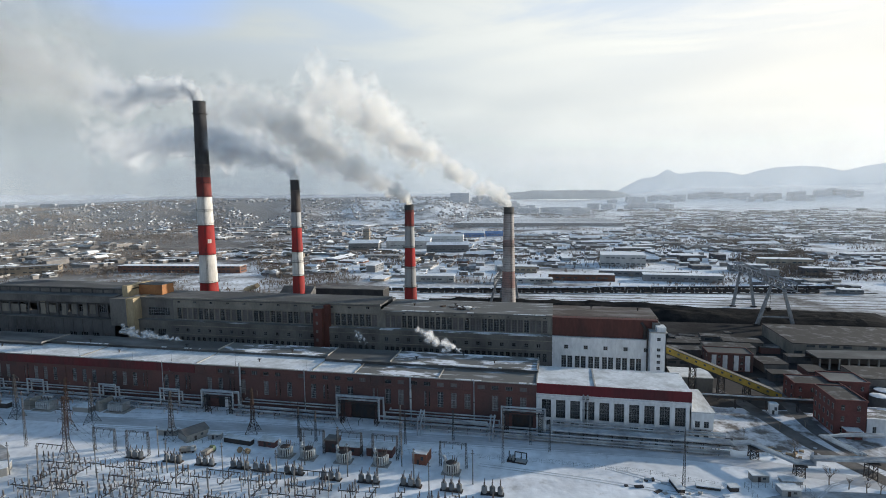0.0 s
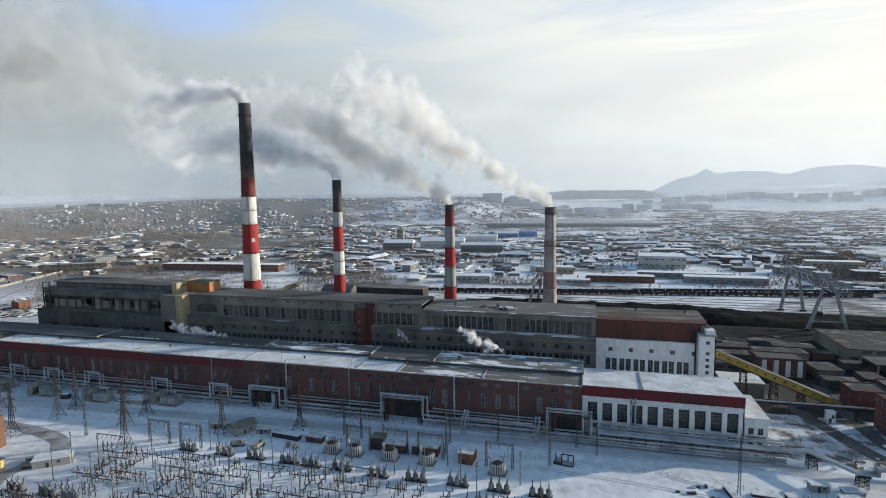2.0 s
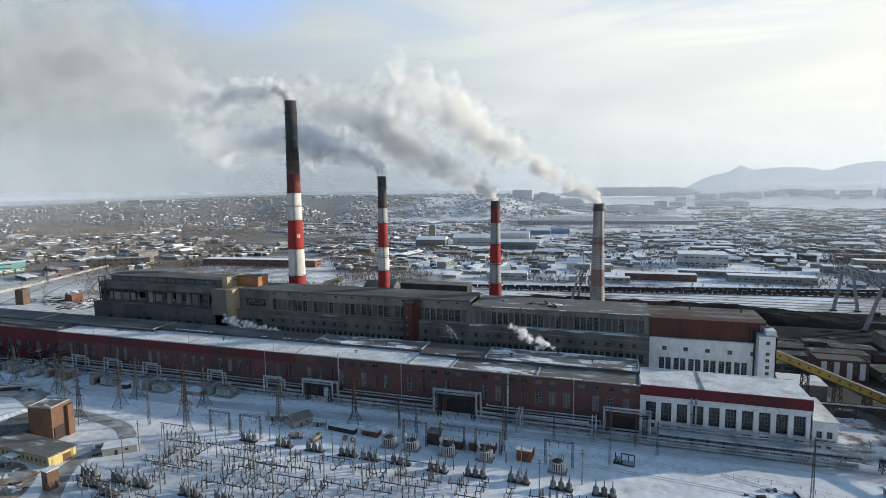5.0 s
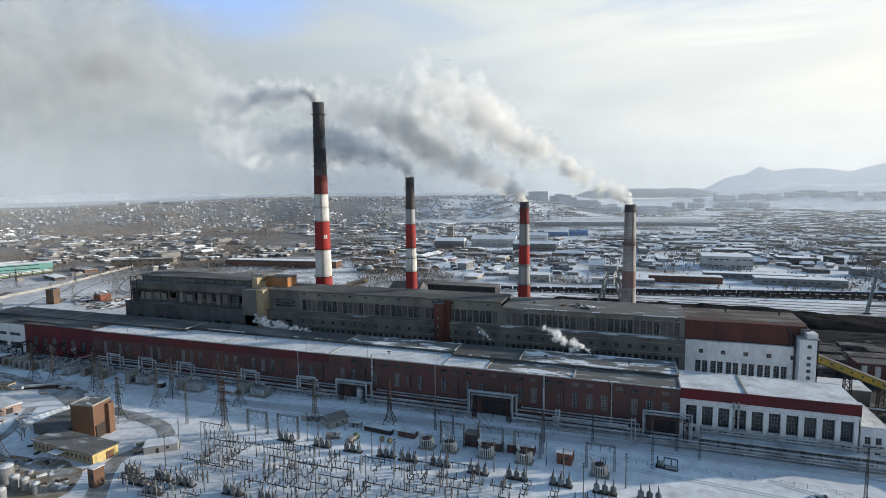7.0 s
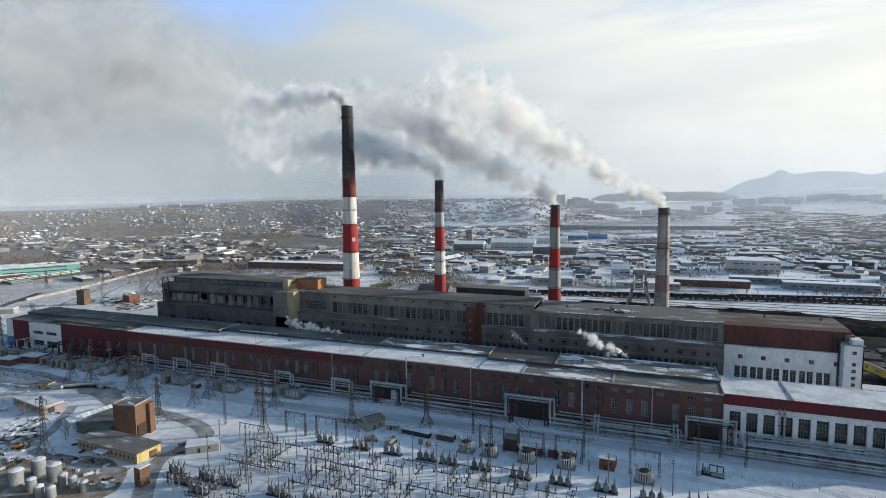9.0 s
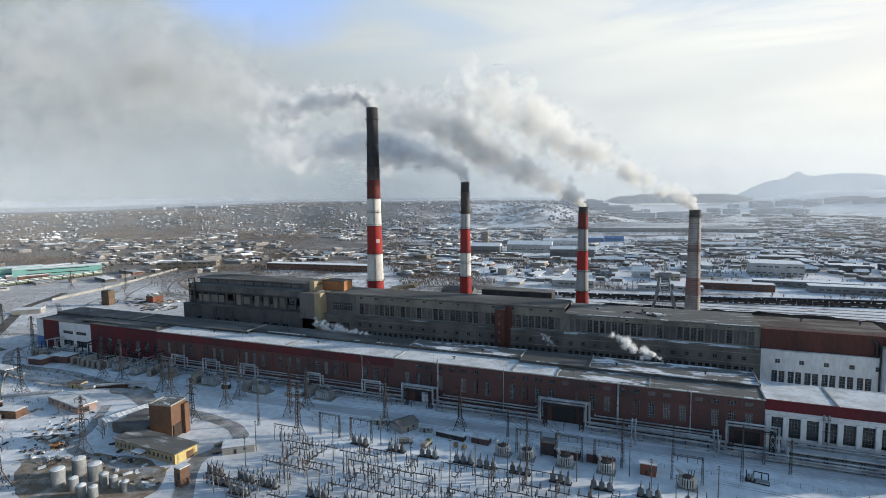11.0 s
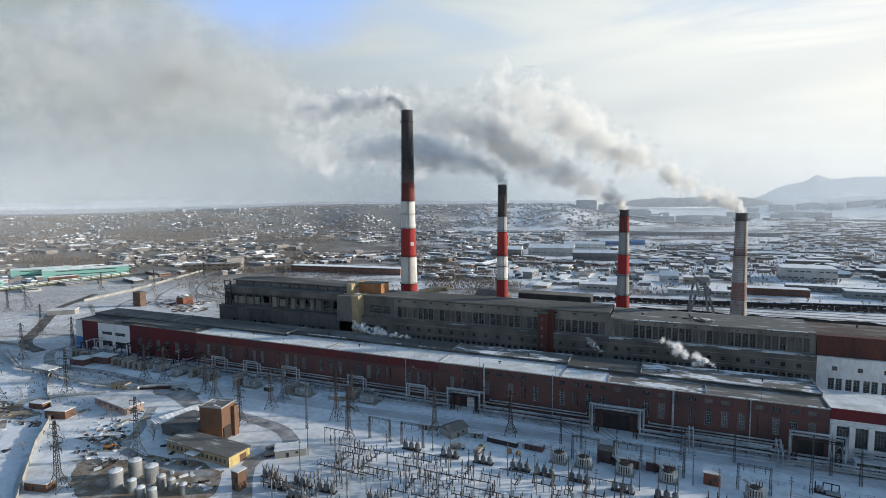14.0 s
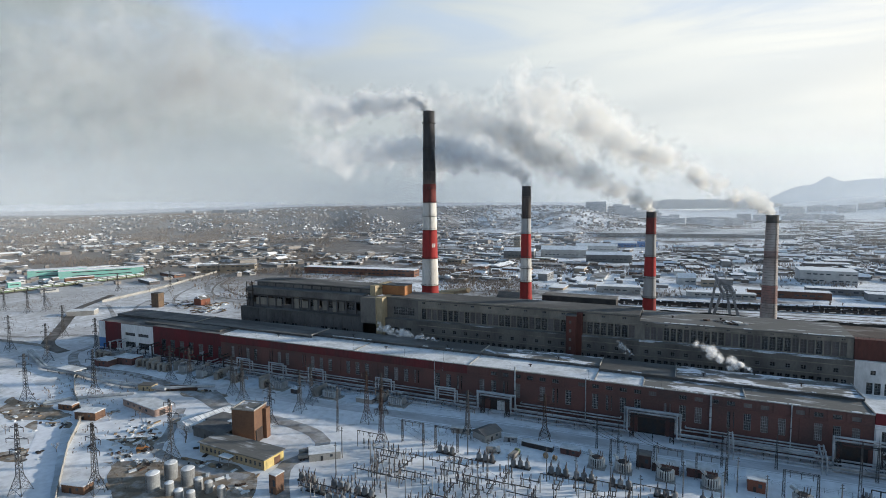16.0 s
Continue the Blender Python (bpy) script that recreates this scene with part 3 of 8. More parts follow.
# ragged snow lips along the eaves, roof vents and masts
def snow_lip(x0, x1, y, z, parent, seed, big=0.5):
    q, m, x = random.Random(seed), Mesh(), x0
    while x < x1:
        w = q.choice((0.5, 0.8, 1.4, 2.6, 4.5)) * q.uniform(0.7, 1.4)
        if noise.noise(Vector((x / 14, seed, 0.5))) + q.uniform(-0.35, 0.35) > 0:
            h, o = q.uniform(0.05, big * 0.6), q.uniform(0.0, 0.25)
            m.hull8([(x, y - o, z - 0.15), (x + w, y - o * 0.5, z - 0.15), (x + w, y + 1.2, z - 0.15), (x, y + 1.2, z - 0.15),
                     (x + 0.3, y - o + 0.1, z + h), (x + w - 0.3, y + 0.1, z + h * 0.7), (x + w - 0.2, y + 1.0, z + 0.1), (x + 0.2, y + 1.0, z + 0.12)])
        x += w * q.uniform(0.8, 1.3)
    return tagged(part("snow_edge", m, roof_snow, parent, "ragged snow along the eaves"), kind="stuff")


snow_lip(-360, -8.5, FRONT - 0.45, ROOF + 0.15, hall, 1, 0.32)
snow_lip(-118, -8.5, 254.6, 24.1, hall, 2, 0.35)
snow_lip(-300, -118, 259.2, 24.1, hall, 6, 0.35)
for i, (x, y, z) in enumerate(((-152, 249, ROOF), (-96, 251, ROOF), (-240, 251, ROOF), (-70, 261, 24.1), (-140, 262, 24.1), (-205, 262, 24.1), (-270, 262, 24.1), (-320, 250, ROOF), (-30, 262, 24.1))):
    v = thing("roof_vent", (x, y, z), "small dark vent hood on the hall roof", "vent", "roof vents")
    part("pipe", Mesh().bar((0, 0, -0.1), (0, 0, 1.3), 0.3, n=8), dark_metal, v)
    part("hood", Mesh().box(-0.9, 0.9, -0.45, 0.45, 1.3, 1.6), dark_metal, v)
for i, x in enumerate((-330, -288, -256, -222, -198, -160.5, -121, -88, -52, -33)):
    v = thing("roof_mast", (x, FRONT + 0.6, ROOF), "thin lightning rod on the roof edge", "mast", "roof masts")
    part("rod", Mesh().bar((0, 0, -0.2), (0, 0, 4.5 + (i % 3)), 0.06, 0.04, n=4), dark_metal, v)

# smooth-clad western end of the hall
part("clad_wall", holed_wall(Mesh(), -425, XL, 0, ROOF, FRONT - 0.05, [(-417 + 9 * i, -412.5 + 9 * i, 6, 14) for i in range(7)], 0.4), red_paint, hall, "smooth bright red cladding")
windows(hall, [(-417 + 9 * i, -412.5 + 9 * i, 6, 14) for i in range(7)], FRONT - 0.05, 4, 5, boarded=0.3, seed=9)
wh = [(-455, -444, 4, 8.5), (-441, -430, 4, 8.5), (-455, -444, 13, 15.2), (-441, -430, 13, 15.2)]
part("white_wall", holed_wall(Mesh(), -459, -425, 0, ROOF - 1, FRONT - 0.03, wh, 0.4), white_paint, hall, "white rendered wall panel")
windows(hall, wh, FRONT - 0.03, 6, 2, seed=10)
part("red_wall", Mesh().box(-484, -459, FRONT, FRONT + 0.5, 0, ROOF - 0.6), red_paint, hall, "bright red rendered end panel")
part("end_wall", Mesh().box(-484.5, -484, FRONT, 268, 0, ROOF - 0.6), white_paint, hall)
part("blue_panel", Mesh().box(-484.4, -477, FRONT - 0.06, FRONT - 0.004, 0, 9), blue_paint, hall, "blue painted corner panel")
part("white_panel", Mesh().box(-484.4, -477, FRONT - 0.06, FRONT - 0.004, 9, ROOF - 0.7), white_paint, hall, "white painted corner panel")
part("roof_sheet", Mesh().slab(-484, -425, FRONT + 0.3, 255, ROOF - 1.4, ROOF - 0.8, ROOF - 0.2), roof_dark, hall, "dark bare roof sheet")
part("roof_sheet", Mesh().slab(-425, XL, FRONT + 0.3, 255, ROOF - 0.9, ROOF, ROOF + 0.2), roof_dark, hall, "dark bare roof sheet")
part("roof_hood", Mesh().slab(-440, -366, 245, 254, ROOF - 0.2, ROOF + 0.9, ROOF + 1.1), roof_felt, hall)

# ---- white machine house ----
annex = thing("machine_house", (0, 0, 0), "white rendered machine house with tall windows and a red fascia", "factory building")
wx = [-5.9 + 6.3 * i for i in range(10)]
holes = [(x - 0.15, x + 4.05, 7.2, 15.6) for x in wx]
low = [(x + k, x + k + 1.6, 3.8, 5.9) for i, x in enumerate(wx) for k in (0.2, 2.1) if i not in (4, 5, 8)]
part("front_wall", holed_wall(Mesh(), -8.5, 57, 0, 18.3, FRONT, holes + low, 0.6), white_paint, annex)
windows(annex, holes, FRONT, 4, 5, deep=0.5, seed=20, bar=0.06)
windows(annex, low, FRONT, 2, 2, deep=0.4, seed=21)
for i in range(11):
    x = -6.9 + 6.3 * i - 0.6
    part("pilaster", Mesh().box(x - 0.7, x + 0.7, FRONT - 0.8, FRONT + 0.01, 0.5, 16.4), white_paint, annex)
part("cornice", Mesh().box(-8.5, 57.2, FRONT - 0.6, FRONT + 0.01, 17.0, 17.7), white_paint, annex)
part("fascia", Mesh().box(-8.4, 57.2, FRONT - 0.2, FRONT + 0.5, 18.3, 22.8), red_paint, annex, "dark red sheet fascia")
part("east_wall", Mesh().box(56.6, 57.2, FRONT, 265.5, 0, 22.6), white_paint, annex)
for a, b in ((-8.4, 16.8), (17.5, 56.6)):
    part("roof_sheet", Mesh().slab(a, b, FRONT + 0.5, 265, 21.6, 22.5, 22.7), roof_snow, annex, "roof sheet under trodden snow")
part("roof_upstand", Mesh().box(16.8, 17.5, FRONT + 0.5, 265, 21.6, 23.0), concrete, annex)
part("rear_wall", Mesh().box(-8.4, 57, 265, 265.5, 0, 22.9), white_paint, annex)
part("link_roof", Mesh().slab(-8.4, 57, 265.5, 297, 8.2, 9.4, 9.4), roof_snow, annex)
lean_roof = mat("worn_pale_roof", (0.42, 0.41, 0.39), (0.6, 0.61, 0.62), 0.85, big=0.1, fine=0.8, mix=(0.45, 0.7), stretch=(1.2, 0.4, 1))
part("east_lean_to", Mesh().slab(57.2, 66, FRONT, 268, 0, 14.0, 14.0), white_paint, annex, "white two-storey wing")
part("lean_to_roof", Mesh().slab(57.25, 66.6, FRONT - 0.4, 268.4, 14.01, 14.5, 14.5), lean_roof, annex)
lw = [(58.6, 60.6, 7.6, 10.4), (62.2, 64.2, 7.6, 10.4), (58.6, 60.6, 2.2, 5.0), (62.2, 64.2, 2.2, 5.0)]
part("lean_to_front", holed_wall(Mesh(), 57.2, 66, 0, 14.0, FRONT - 0.4, lw, 0.3), white_paint, annex)
windows(annex, lw, FRONT - 0.4, 2, 3, deep=0.2, seed=24)
for z in (6.4, 1.0):
    part("balcony", Mesh().box(58, 65, FRONT - 1.9, FRONT - 0.41, z, z + 0.2).box(58, 65, FRONT - 1.95, FRONT - 1.85, z + 1.0, z + 1.1).box(58, 58.1, FRONT - 1.95, FRONT - 0.42, z + 1.0, z + 1.1), dark_metal, annex)

# ---- boiler house ----
boiler = thing("boiler_house", (0, 0, 0), "grey rendered boiler house with rows of tall narrow windows", "factory building")
BY, UY = 297.0, 300.0


def boiler_bay(x0, x1, top, pitch, wall, seed, trim):
    n = int((x1 - x0 - 2) / pitch)
    off = (x1 - x0 - n * pitch) / 2
    xs = [x0 + off + pitch * i for i in range(n)]
    lo = [(x + 0.6, x + 2.8, 14.9, 19.6) for x in xs]
    sq = [(x + pitch / 2 - 1.1, x + pitch / 2 + 1.1, 22.8, 25.0) for x in xs[::2]]
    up = [(x + 0.35, x + pitch - 0.35, 30.4, 37.6) for x in xs]
    tiny = [(x + 0.6, x + pitch - 1, top - 2.6, top - 1.3) for x in xs[::3]]
    part("lower_wall", holed_wall(Mesh(), x0, x1, 0, 29.4, BY, lo + sq, 0.5), wall, boiler)
    part("upper_wall", holed_wall(Mesh(), x0, x1, 29.4, top, UY, up + tiny, 0.6), band_wall, boiler, "stained buff rendered wall")
    windows(boiler, lo, BY, 2, 4, seed=seed, bar=0.07)
    windows(boiler, sq, BY, 2, 2, seed=seed + 1)
    windows(boiler, up, UY, 2, 5, deep=0.5, seed=seed + 2, bar=0.07, boarded=0.4)
    windows(boiler, tiny, UY, 2, 1, seed=seed + 3)
    part("ledge", Mesh().box(x0, x1, BY - 0.5, UY, 29.4, 29.9), trim, boiler, "snow-dusted ledge")
    for z in (21.2, 26.6):
        part("string_course", Mesh().box(x0, x1, BY - 0.3, BY + 0.01, z, z + 0.45), band_wall, boiler, "pale projecting course")
    part("eaves_course", Mesh().box(x0, x1, UY - 0.35, UY + 0.01, 38.3, 38.8), band_wall, boiler)
    for i in range(0, n, 3):
        x = x0 + off + pitch * i - 0.3
        part("pier", Mesh().box(x - 0.35, x + 0.35, BY - 0.25, BY + 0.01, 0, 21.2), wall, boiler)
    for x in xs:
        part("mullion_pier", Mesh().box(x - 0.22, x + 0.22, UY - 0.2, UY + 0.01, 30.2, 38.3), band_wall, boiler)


boiler_bay(-102, -2, 40.6, 3.4, grey_wall, 30, roof_patchy)
boiler_bay(-243, -102, 43.4, 3.9, grey_wall, 40, roof_traces)
part("roof_sheet", Mesh().slab(-102, -2, UY - 0.5, 332, 40.0, 40.7, 41.2), roof_traces, boiler, "grey roof with remains of snow")
part("roof_sheet", Mesh().slab(-267, -102, UY - 0.6, 324, 42.8, 43.6, 44.4), roof_felt, boiler, "weathered grey roof")
part("roof_kerb", Mesh().box(-267, -102, UY - 0.8, UY - 0.2, 43.4, 44.3), band_wall, boiler)
part("rear_wall", Mesh().box(-267, -2, 331.4, 332, 0, 40), grey_dark, boiler)
part("core", Mesh().box(-385, 52, 318, 331, 0, 38), grey_dark, boiler)
part("roof_step", Mesh().box(-267, -102, 324, 331, 36, 42.5), grey_dark, boiler)
# dark bay with two broad strips beside the tall block
bh = [(-262, -246, 32.0, 37.5), (-264, -256, 15.0, 24.0), (-253, -247, 15.0, 24.0)]
part("west_bay_wall", holed_wall(Mesh(), -267, -243, 29.4, 43.4, UY, [bh[0]], 0.6), grey_wall, boiler)
part("west_bay_wall", holed_wall(Mesh(), -267, -243, 0, 29.4, BY, bh[1:], 0.8), grey_wall, boiler)
windows(boiler, [bh[0]], UY, 9, 3, seed=50)
windows(boiler, bh[1:], BY, 4, 4, seed=51)
part("ledge", Mesh().box(-267, -243, BY - 0.5, UY, 29.4, 29.9), roof_felt, boiler)
# tall old block
part("block_lower_wall", holed_wall(Mesh(), -396, -284, 0, 29.0, 295, [(-392 + 9 * i, -386.5 + 9 * i, 17, 20) for i in range(12)], 0.5), grey_dark, boiler, "soot-blackened lower wall")
windows(boiler, [(-392 + 9 * i, -386.5 + 9 * i, 17, 20) for i in range(12)], 295, 4, 1, seed=55, boarded=0.6)
mid = [(-388 + 8 * i, -381.5 + 8 * i, 32.5, 38) for i in range(13)]
part("block_ledge", Mesh().box(-396, -284, 294.6, 299, 29, 29.6), roof_felt, boiler)
part("block_mid_wall", holed_wall(Mesh(), -390, -284, 29.6, 39.5, 299, mid, 1.2), grey_dark, boiler, "soot-blackened wall with open bays")
windows(boiler, mid[1::2], 299, 4, 3, deep=0.9, seed=56, boarded=0.5)
for a, b, c, e in ((-384, -359, 31.2, 36.6), (-346.5, -342.5, 30.4, 39), (-341.5, -334, 31.4, 36.8), (-329, -325.5, 30.2, 38.6), (-321, -316.5, 31, 37.6), (-312, -309, 30.2, 39), (-306.5, -302, 31.4, 38.2)):
    part("infill_panel", Mesh().box(a, b, 298.8, 299.3, c, e), band_wall, boiler, "pale stained infill panel")
for x in np.arange(-388, -285, 8.0):
    part("column", Mesh().box(x - 0.45, x + 0.45, 298.3, 299.0, 29.6, 39.5), grey_dark, boiler)
part("mid_beam", Mesh().box(-390, -284, 298.5, 298.95, 37.9, 38.5), grey_dark, boiler)
for x, y in ((-390.5, 296.2), (-384.5, 296.2), (-390.5, 301.5)):
    part("truss_post", Mesh().bar((x, y, 29.4), (x, y, 48.6), 0.4, n=4), dark_metal, boiler, "black steel post at the gable end")
for z in (36.0, 42.0, 48.4):
    part("truss_beam", Mesh().bar((-391, 296.2, z), (-384, 296.2, z), 0.3, n=4), dark_metal, boiler)
part("truss_brace", Mesh().bar((-390.5, 296.2, 42), (-384.5, 296.2, 48.4), 0.2, n=4), dark_metal, boiler)
for i in range(14):
    x = -394 + 7.7 * i
    part("wall_rib", Mesh().box(x, x + 0.5, 294.7, 294.99, 1, 28.8), grey_dark, boiler)
part("block_upper_wall", Mesh().box(-390, -284, 297, 299.5, 39.5, 44), grey_wall, boiler)
part("block_attic", Mesh().box(-386, -280, 303, 322, 43.8, 48.2), grey_dark, boiler)
for i in range(12):
    part("attic_panel", Mesh().box(-384 + 8.6 * i, -377 + 8.6 * i, 302.85, 303, 45.1, 47.4), grey_wall, boiler)
part("block_roof", Mesh().slab(-388, -276, 302, 323, 48.2, 48.9, 49.3), roof_felt, boiler)
part("block_roof", Mesh().slab(-391, -284, 296.6, 303, 43.8, 44.6, 45), roof_felt, boiler)
part("block_west_wall", Mesh().box(-396, -395.4, 295, 331, 0, 29), grey_dark, boiler)
part("block_west_wall", Mesh().box(-390.5, -390, 297, 331, 29, 44), grey_dark, boiler)
part("corner_tower", Mesh().box(-284, -272, 292.5, 300, 26, 43.8), grey_wall, boiler, "projecting pale corner tower")
# sun-facing sides take a warmer, lighter colour than the front, in place of sunlight
part("corner_end_wall", Mesh().box(-272.02, -267, 293, 318, 0, 44), tan_wall, boiler, "end wall coloured buff to look sunlit")
part("corner_side", Mesh().box(-272, -271.6, 292.5, 300, 26, 43.8), tan_wall, boiler, "tower side coloured buff to look sunlit")
part("attic_end", Mesh().box(-280, -276, 299, 322, 43.8, 51.2), tan_wall, boiler, "attic end coloured buff to look sunlit")
part("attic_box", Mesh().box(-276, -258, 309, 320, 43.5, 50.5), orange_wall, boiler, "rust-coloured sheet-clad roof house")
part("attic_box_roof", Mesh().slab(-276.5, -257.6, 308.6, 320.5, 50.5, 50.9, 50.9), roof_felt, boiler)
# red stair shafts against the facade
part("red_shaft", Mesh().box(-142.4, -136.8, 293.2, 300, 0, 41.6), maroon, boiler, "faded red stair shaft")
part("shaft_cap", Mesh().box(-142.7, -136.5, 292.9, 300, 41.6, 42.0), roof_felt, boiler)
part("red_shaft", Mesh().box(-136.8, -133.8, 296.2, 300, 0, 43.2), maroon, boiler, "faded red stair shaft")
for z in np.arange(6, 40, 5.2):
    part("shaft_window", Mesh().box(-140.6, -139.2, 293.14, 293.3, z, z + 1.8), board, boiler)
# red and white eastern end
ew = [(3 + 7.2 * i + k, 5.6 + 7.2 * i + k, 12.7, 19.4) for i in range(6) for k in (0, 3.2)]
es = [(4.4 + 10.4 * i, 6.6 + 10.4 * i, 23.2, 25.4) for i in range(5)]
part("white_wall", holed_wall(Mesh(), -2, 50, 0, 29.5, BY, ew + es, 0.5), white_paint, boiler, "white rendered wall")
windows(boiler, ew, BY, 2, 5, deep=0.4, seed=60)
windows(boiler, es, BY, 2, 2, seed=61)
part("red_band", Mesh().box(-2, 53, UY - 1.5, UY + 3, 29.5, 40.2), maroon, boiler, "dark red sheet-clad upper storey")
part("roof_sheet", Mesh().slab(-2, 54, UY + 3, 331, 39.2, 40.2, 40.4), roof_rust, boiler)
part("ledge", Mesh().box(-2, 50, BY - 0.4, UY - 1.5, 29.5, 29.9), roof_snow, boiler)
part("east_wall", Mesh().box(50, 54, BY, 331, 0, 39.2), grey_wall, boiler)
ts = [(51.6, 53.4, z, z + 1.7) for z in (15.5, 18.8, 22.1, 25.4, 31)]
part("stair_tower_wall", holed_wall(Mesh(), 48.4, 56.2, 0, 35.2, 291.5, ts, 0.4), white_paint, boiler, "white stair tower")
windows(boiler, ts, 291.5, 2, 2, seed=62)
part("stair_tower_side", Mesh().box(55.7, 56.2, 291.5, 300, 0, 35.2), white_paint, boiler)
part("stair_tower_side", Mesh().box(48.4, 48.9, 291.6, 300, 0, 35.2), white_paint, boiler)
part("stair_tower_roof", Mesh().box(48, 56.6, 291.1, 300.4, 35.2, 35.8), concrete, boiler)
part("stair_tower_cap", Mesh().box(51.5, 56, 292, 299, 35.8, 38.2), white_paint, boiler)


snow_lip(-102, -2, UY - 0.5, 40.75, boiler, 3, 0.3)
for x, y in ((20, 322), (46, 322), (-60, 318), (-85, 314)):
    v = thing("roof_vent", (x, y, 40.3), "small dark vent hood on the boiler house roof", "vent", "roof vents")
    part("pipe", Mesh().bar((0, 0, -0.1), (0, 0, 1.6), 0.35, n=8), dark_metal, v)
    part("hood", Mesh().box(-0.8, 0.8, -0.5, 0.5, 1.6, 2.0), dark_metal, v)
rl = Mesh()
for k in range(23):
    rl.bar((-1 + 2.4 * k, 299.2, 40.2), (-1 + 2.4 * k, 299.2, 41.3), 0.05, n=3)
rl.bar((-1, 299.2, 41.3), (52, 299.2, 41.3), 0.05, n=4)
part("roof_railing", rl, dark_metal, boiler)
part("flue_bend", Mesh().tube([(46.5, 298, 30), (46.5, 298, 36), (45, 299, 38.5), (42, 300, 38.8)], 0.8, 10), dark_metal, boiler)
part("downpipe", Mesh().bar((47.6, 296.4, 12), (47.6, 296.4, 36), 0.4, n=8), dark_metal, boiler)

# ---- chimneys ----
def chimney(x, y, height, r0, r1, bands, rings, label, cap_mat):
    c = thing("chimney", (x, y, 0), label, "chimney", "power station chimneys")

    def rad(z):
        return r1 + (r0 - r1) * (1 - z / height) ** 1.25

    for z0, z1, m in bands:
        zs = np.linspace(z0, z1, max(2, int((z1 - z0) / 8) + 1))
        part("band", Mesh().lathe([(rad(z), z) for z in zs], 40, cap=False), m, c, m.name.replace("_", " ") + " band", smooth=True)
    part("rim", Mesh().lathe([(rad(height), height), (rad(height) + 0.25, height + 0.05), (rad(height) + 0.25, height + 0.5), (r1 - 0.6, height + 0.5), (r1 - 0.7, height - 4)], 40, cap=False), cap_mat, c)
    part("flue", Mesh().lathe([(r1 - 0.75, height - 4), (0.01, height - 4.1)], 24, cap=False), ch_soot, c)
    for z in rings:
        gallery = part("gallery", Mesh().lathe([(rad(z), z), (rad(z) + 1.0, z), (rad(z) + 1.0, z + 0.18), (rad(z), z + 0.18)], 40, cap=False), dark_metal, c)
        rail = Mesh()
        for k in range(20):
            a = 2 * math.pi * k / 20
            p = (math.cos(a) * (rad(z) + 0.95), math.sin(a) * (rad(z) + 0.95))
            rail.bar((*p, z + 0.15), (*p, z + 1.3), 0.05, n=3, caps=False)
        rail.lathe([(rad(z) + 0.9, z + 1.2), (rad(z) + 1.0, z + 1.2), (rad(z) + 1.0, z + 1.32), (rad(z) + 0.9, z + 1.32)], 40, cap=False)
        part("railing", rail, dark_metal, gallery)
    # rails of the ladder
    a = radians(-62)
    for sd in (-0.06, 0.06):
        part("ladder_rail", Mesh().tube([(math.cos(a + sd) * (rad(z) + 0.3), math.sin(a + sd) * (rad(z) + 0.3), z) for z in np.arange(8, height - 2, 8)], 0.09, 3), dark_metal, c)
    return c


ch_oldred = mat("faded_red_brick", (0.3, 0.17, 0.15), (0.24, 0.2, 0.19), 0.9, big=0.12, fine=1.0, mix=(0.42, 0.62), stretch=(1, 1, 0.5))
ch_crown = mat("sooty_brick_crown", (0.13, 0.12, 0.11), (0.07, 0.066, 0.062), 0.9, big=0.2, fine=1.2)
c1 = chimney(-268.7, 373.4, 181.0, 7.6, 4.5,
             [(0, 42, ch_red), (42, 64, ch_white), (64, 87, ch_red), (87, 109, ch_white), (109, 124, ch_sootred), (124, 134, ch_smut), (134, 181, ch_soot)],
             (42, 64, 87, 98, 109, 120, 131, 152, 172), "tall concrete chimney with red and white bands, sooty black top", ch_soot)
c2 = chimney(-184.7, 359.4, 119.8, 5.2, 3.15,
             [(0, 51, ch_red), (51, 68.5, ch_white), (68.5, 86, ch_red), (86, 97, ch_grey), (97, 113, ch_smut), (113, 119.8, ch_soot)],
             (51, 61, 68.5, 86, 98, 112), "concrete chimney with red and white bands and a sooty top", ch_soot)
c3 = chimney(-100.2, 360.5, 101.4, 5.3, 3.1,
             [(0, 44.5, ch_red), (44.5, 59, ch_grey), (59, 72, ch_red), (72, 87, ch_grey), (87, 98, ch_sootred), (98, 101.4, ch_soot)],
             (44.5, 58, 72, 87, 97), "concrete chimney with dull red and grey bands", ch_soot)
c4 = chimney(-31.4, 358.7, 99.3, 5.6, 3.4,
             [(0, 46, ch_brick), (46, 57, ch_oldred), (57, 73.8, ch_brick), (73.8, 78, ch_oldred), (78, 95, ch_brick), (95, 99.3, ch_crown)],
             (73.8, 95), "old brick chimney with a dark crown and faded bands", ch_crown)
for z in np.arange(40, 95, 1.55):
    rr = 3.4 + (5.6 - 3.4) * (1 - z / 99.3) ** 1.25
    part("iron_hoop", Mesh().lathe([(rr - 0.05, z), (rr + 0.04, z + 0.02), (rr + 0.04, z + 0.13), (rr - 0.05, z + 0.15)], 32, cap=False), lattice_metal, c4)

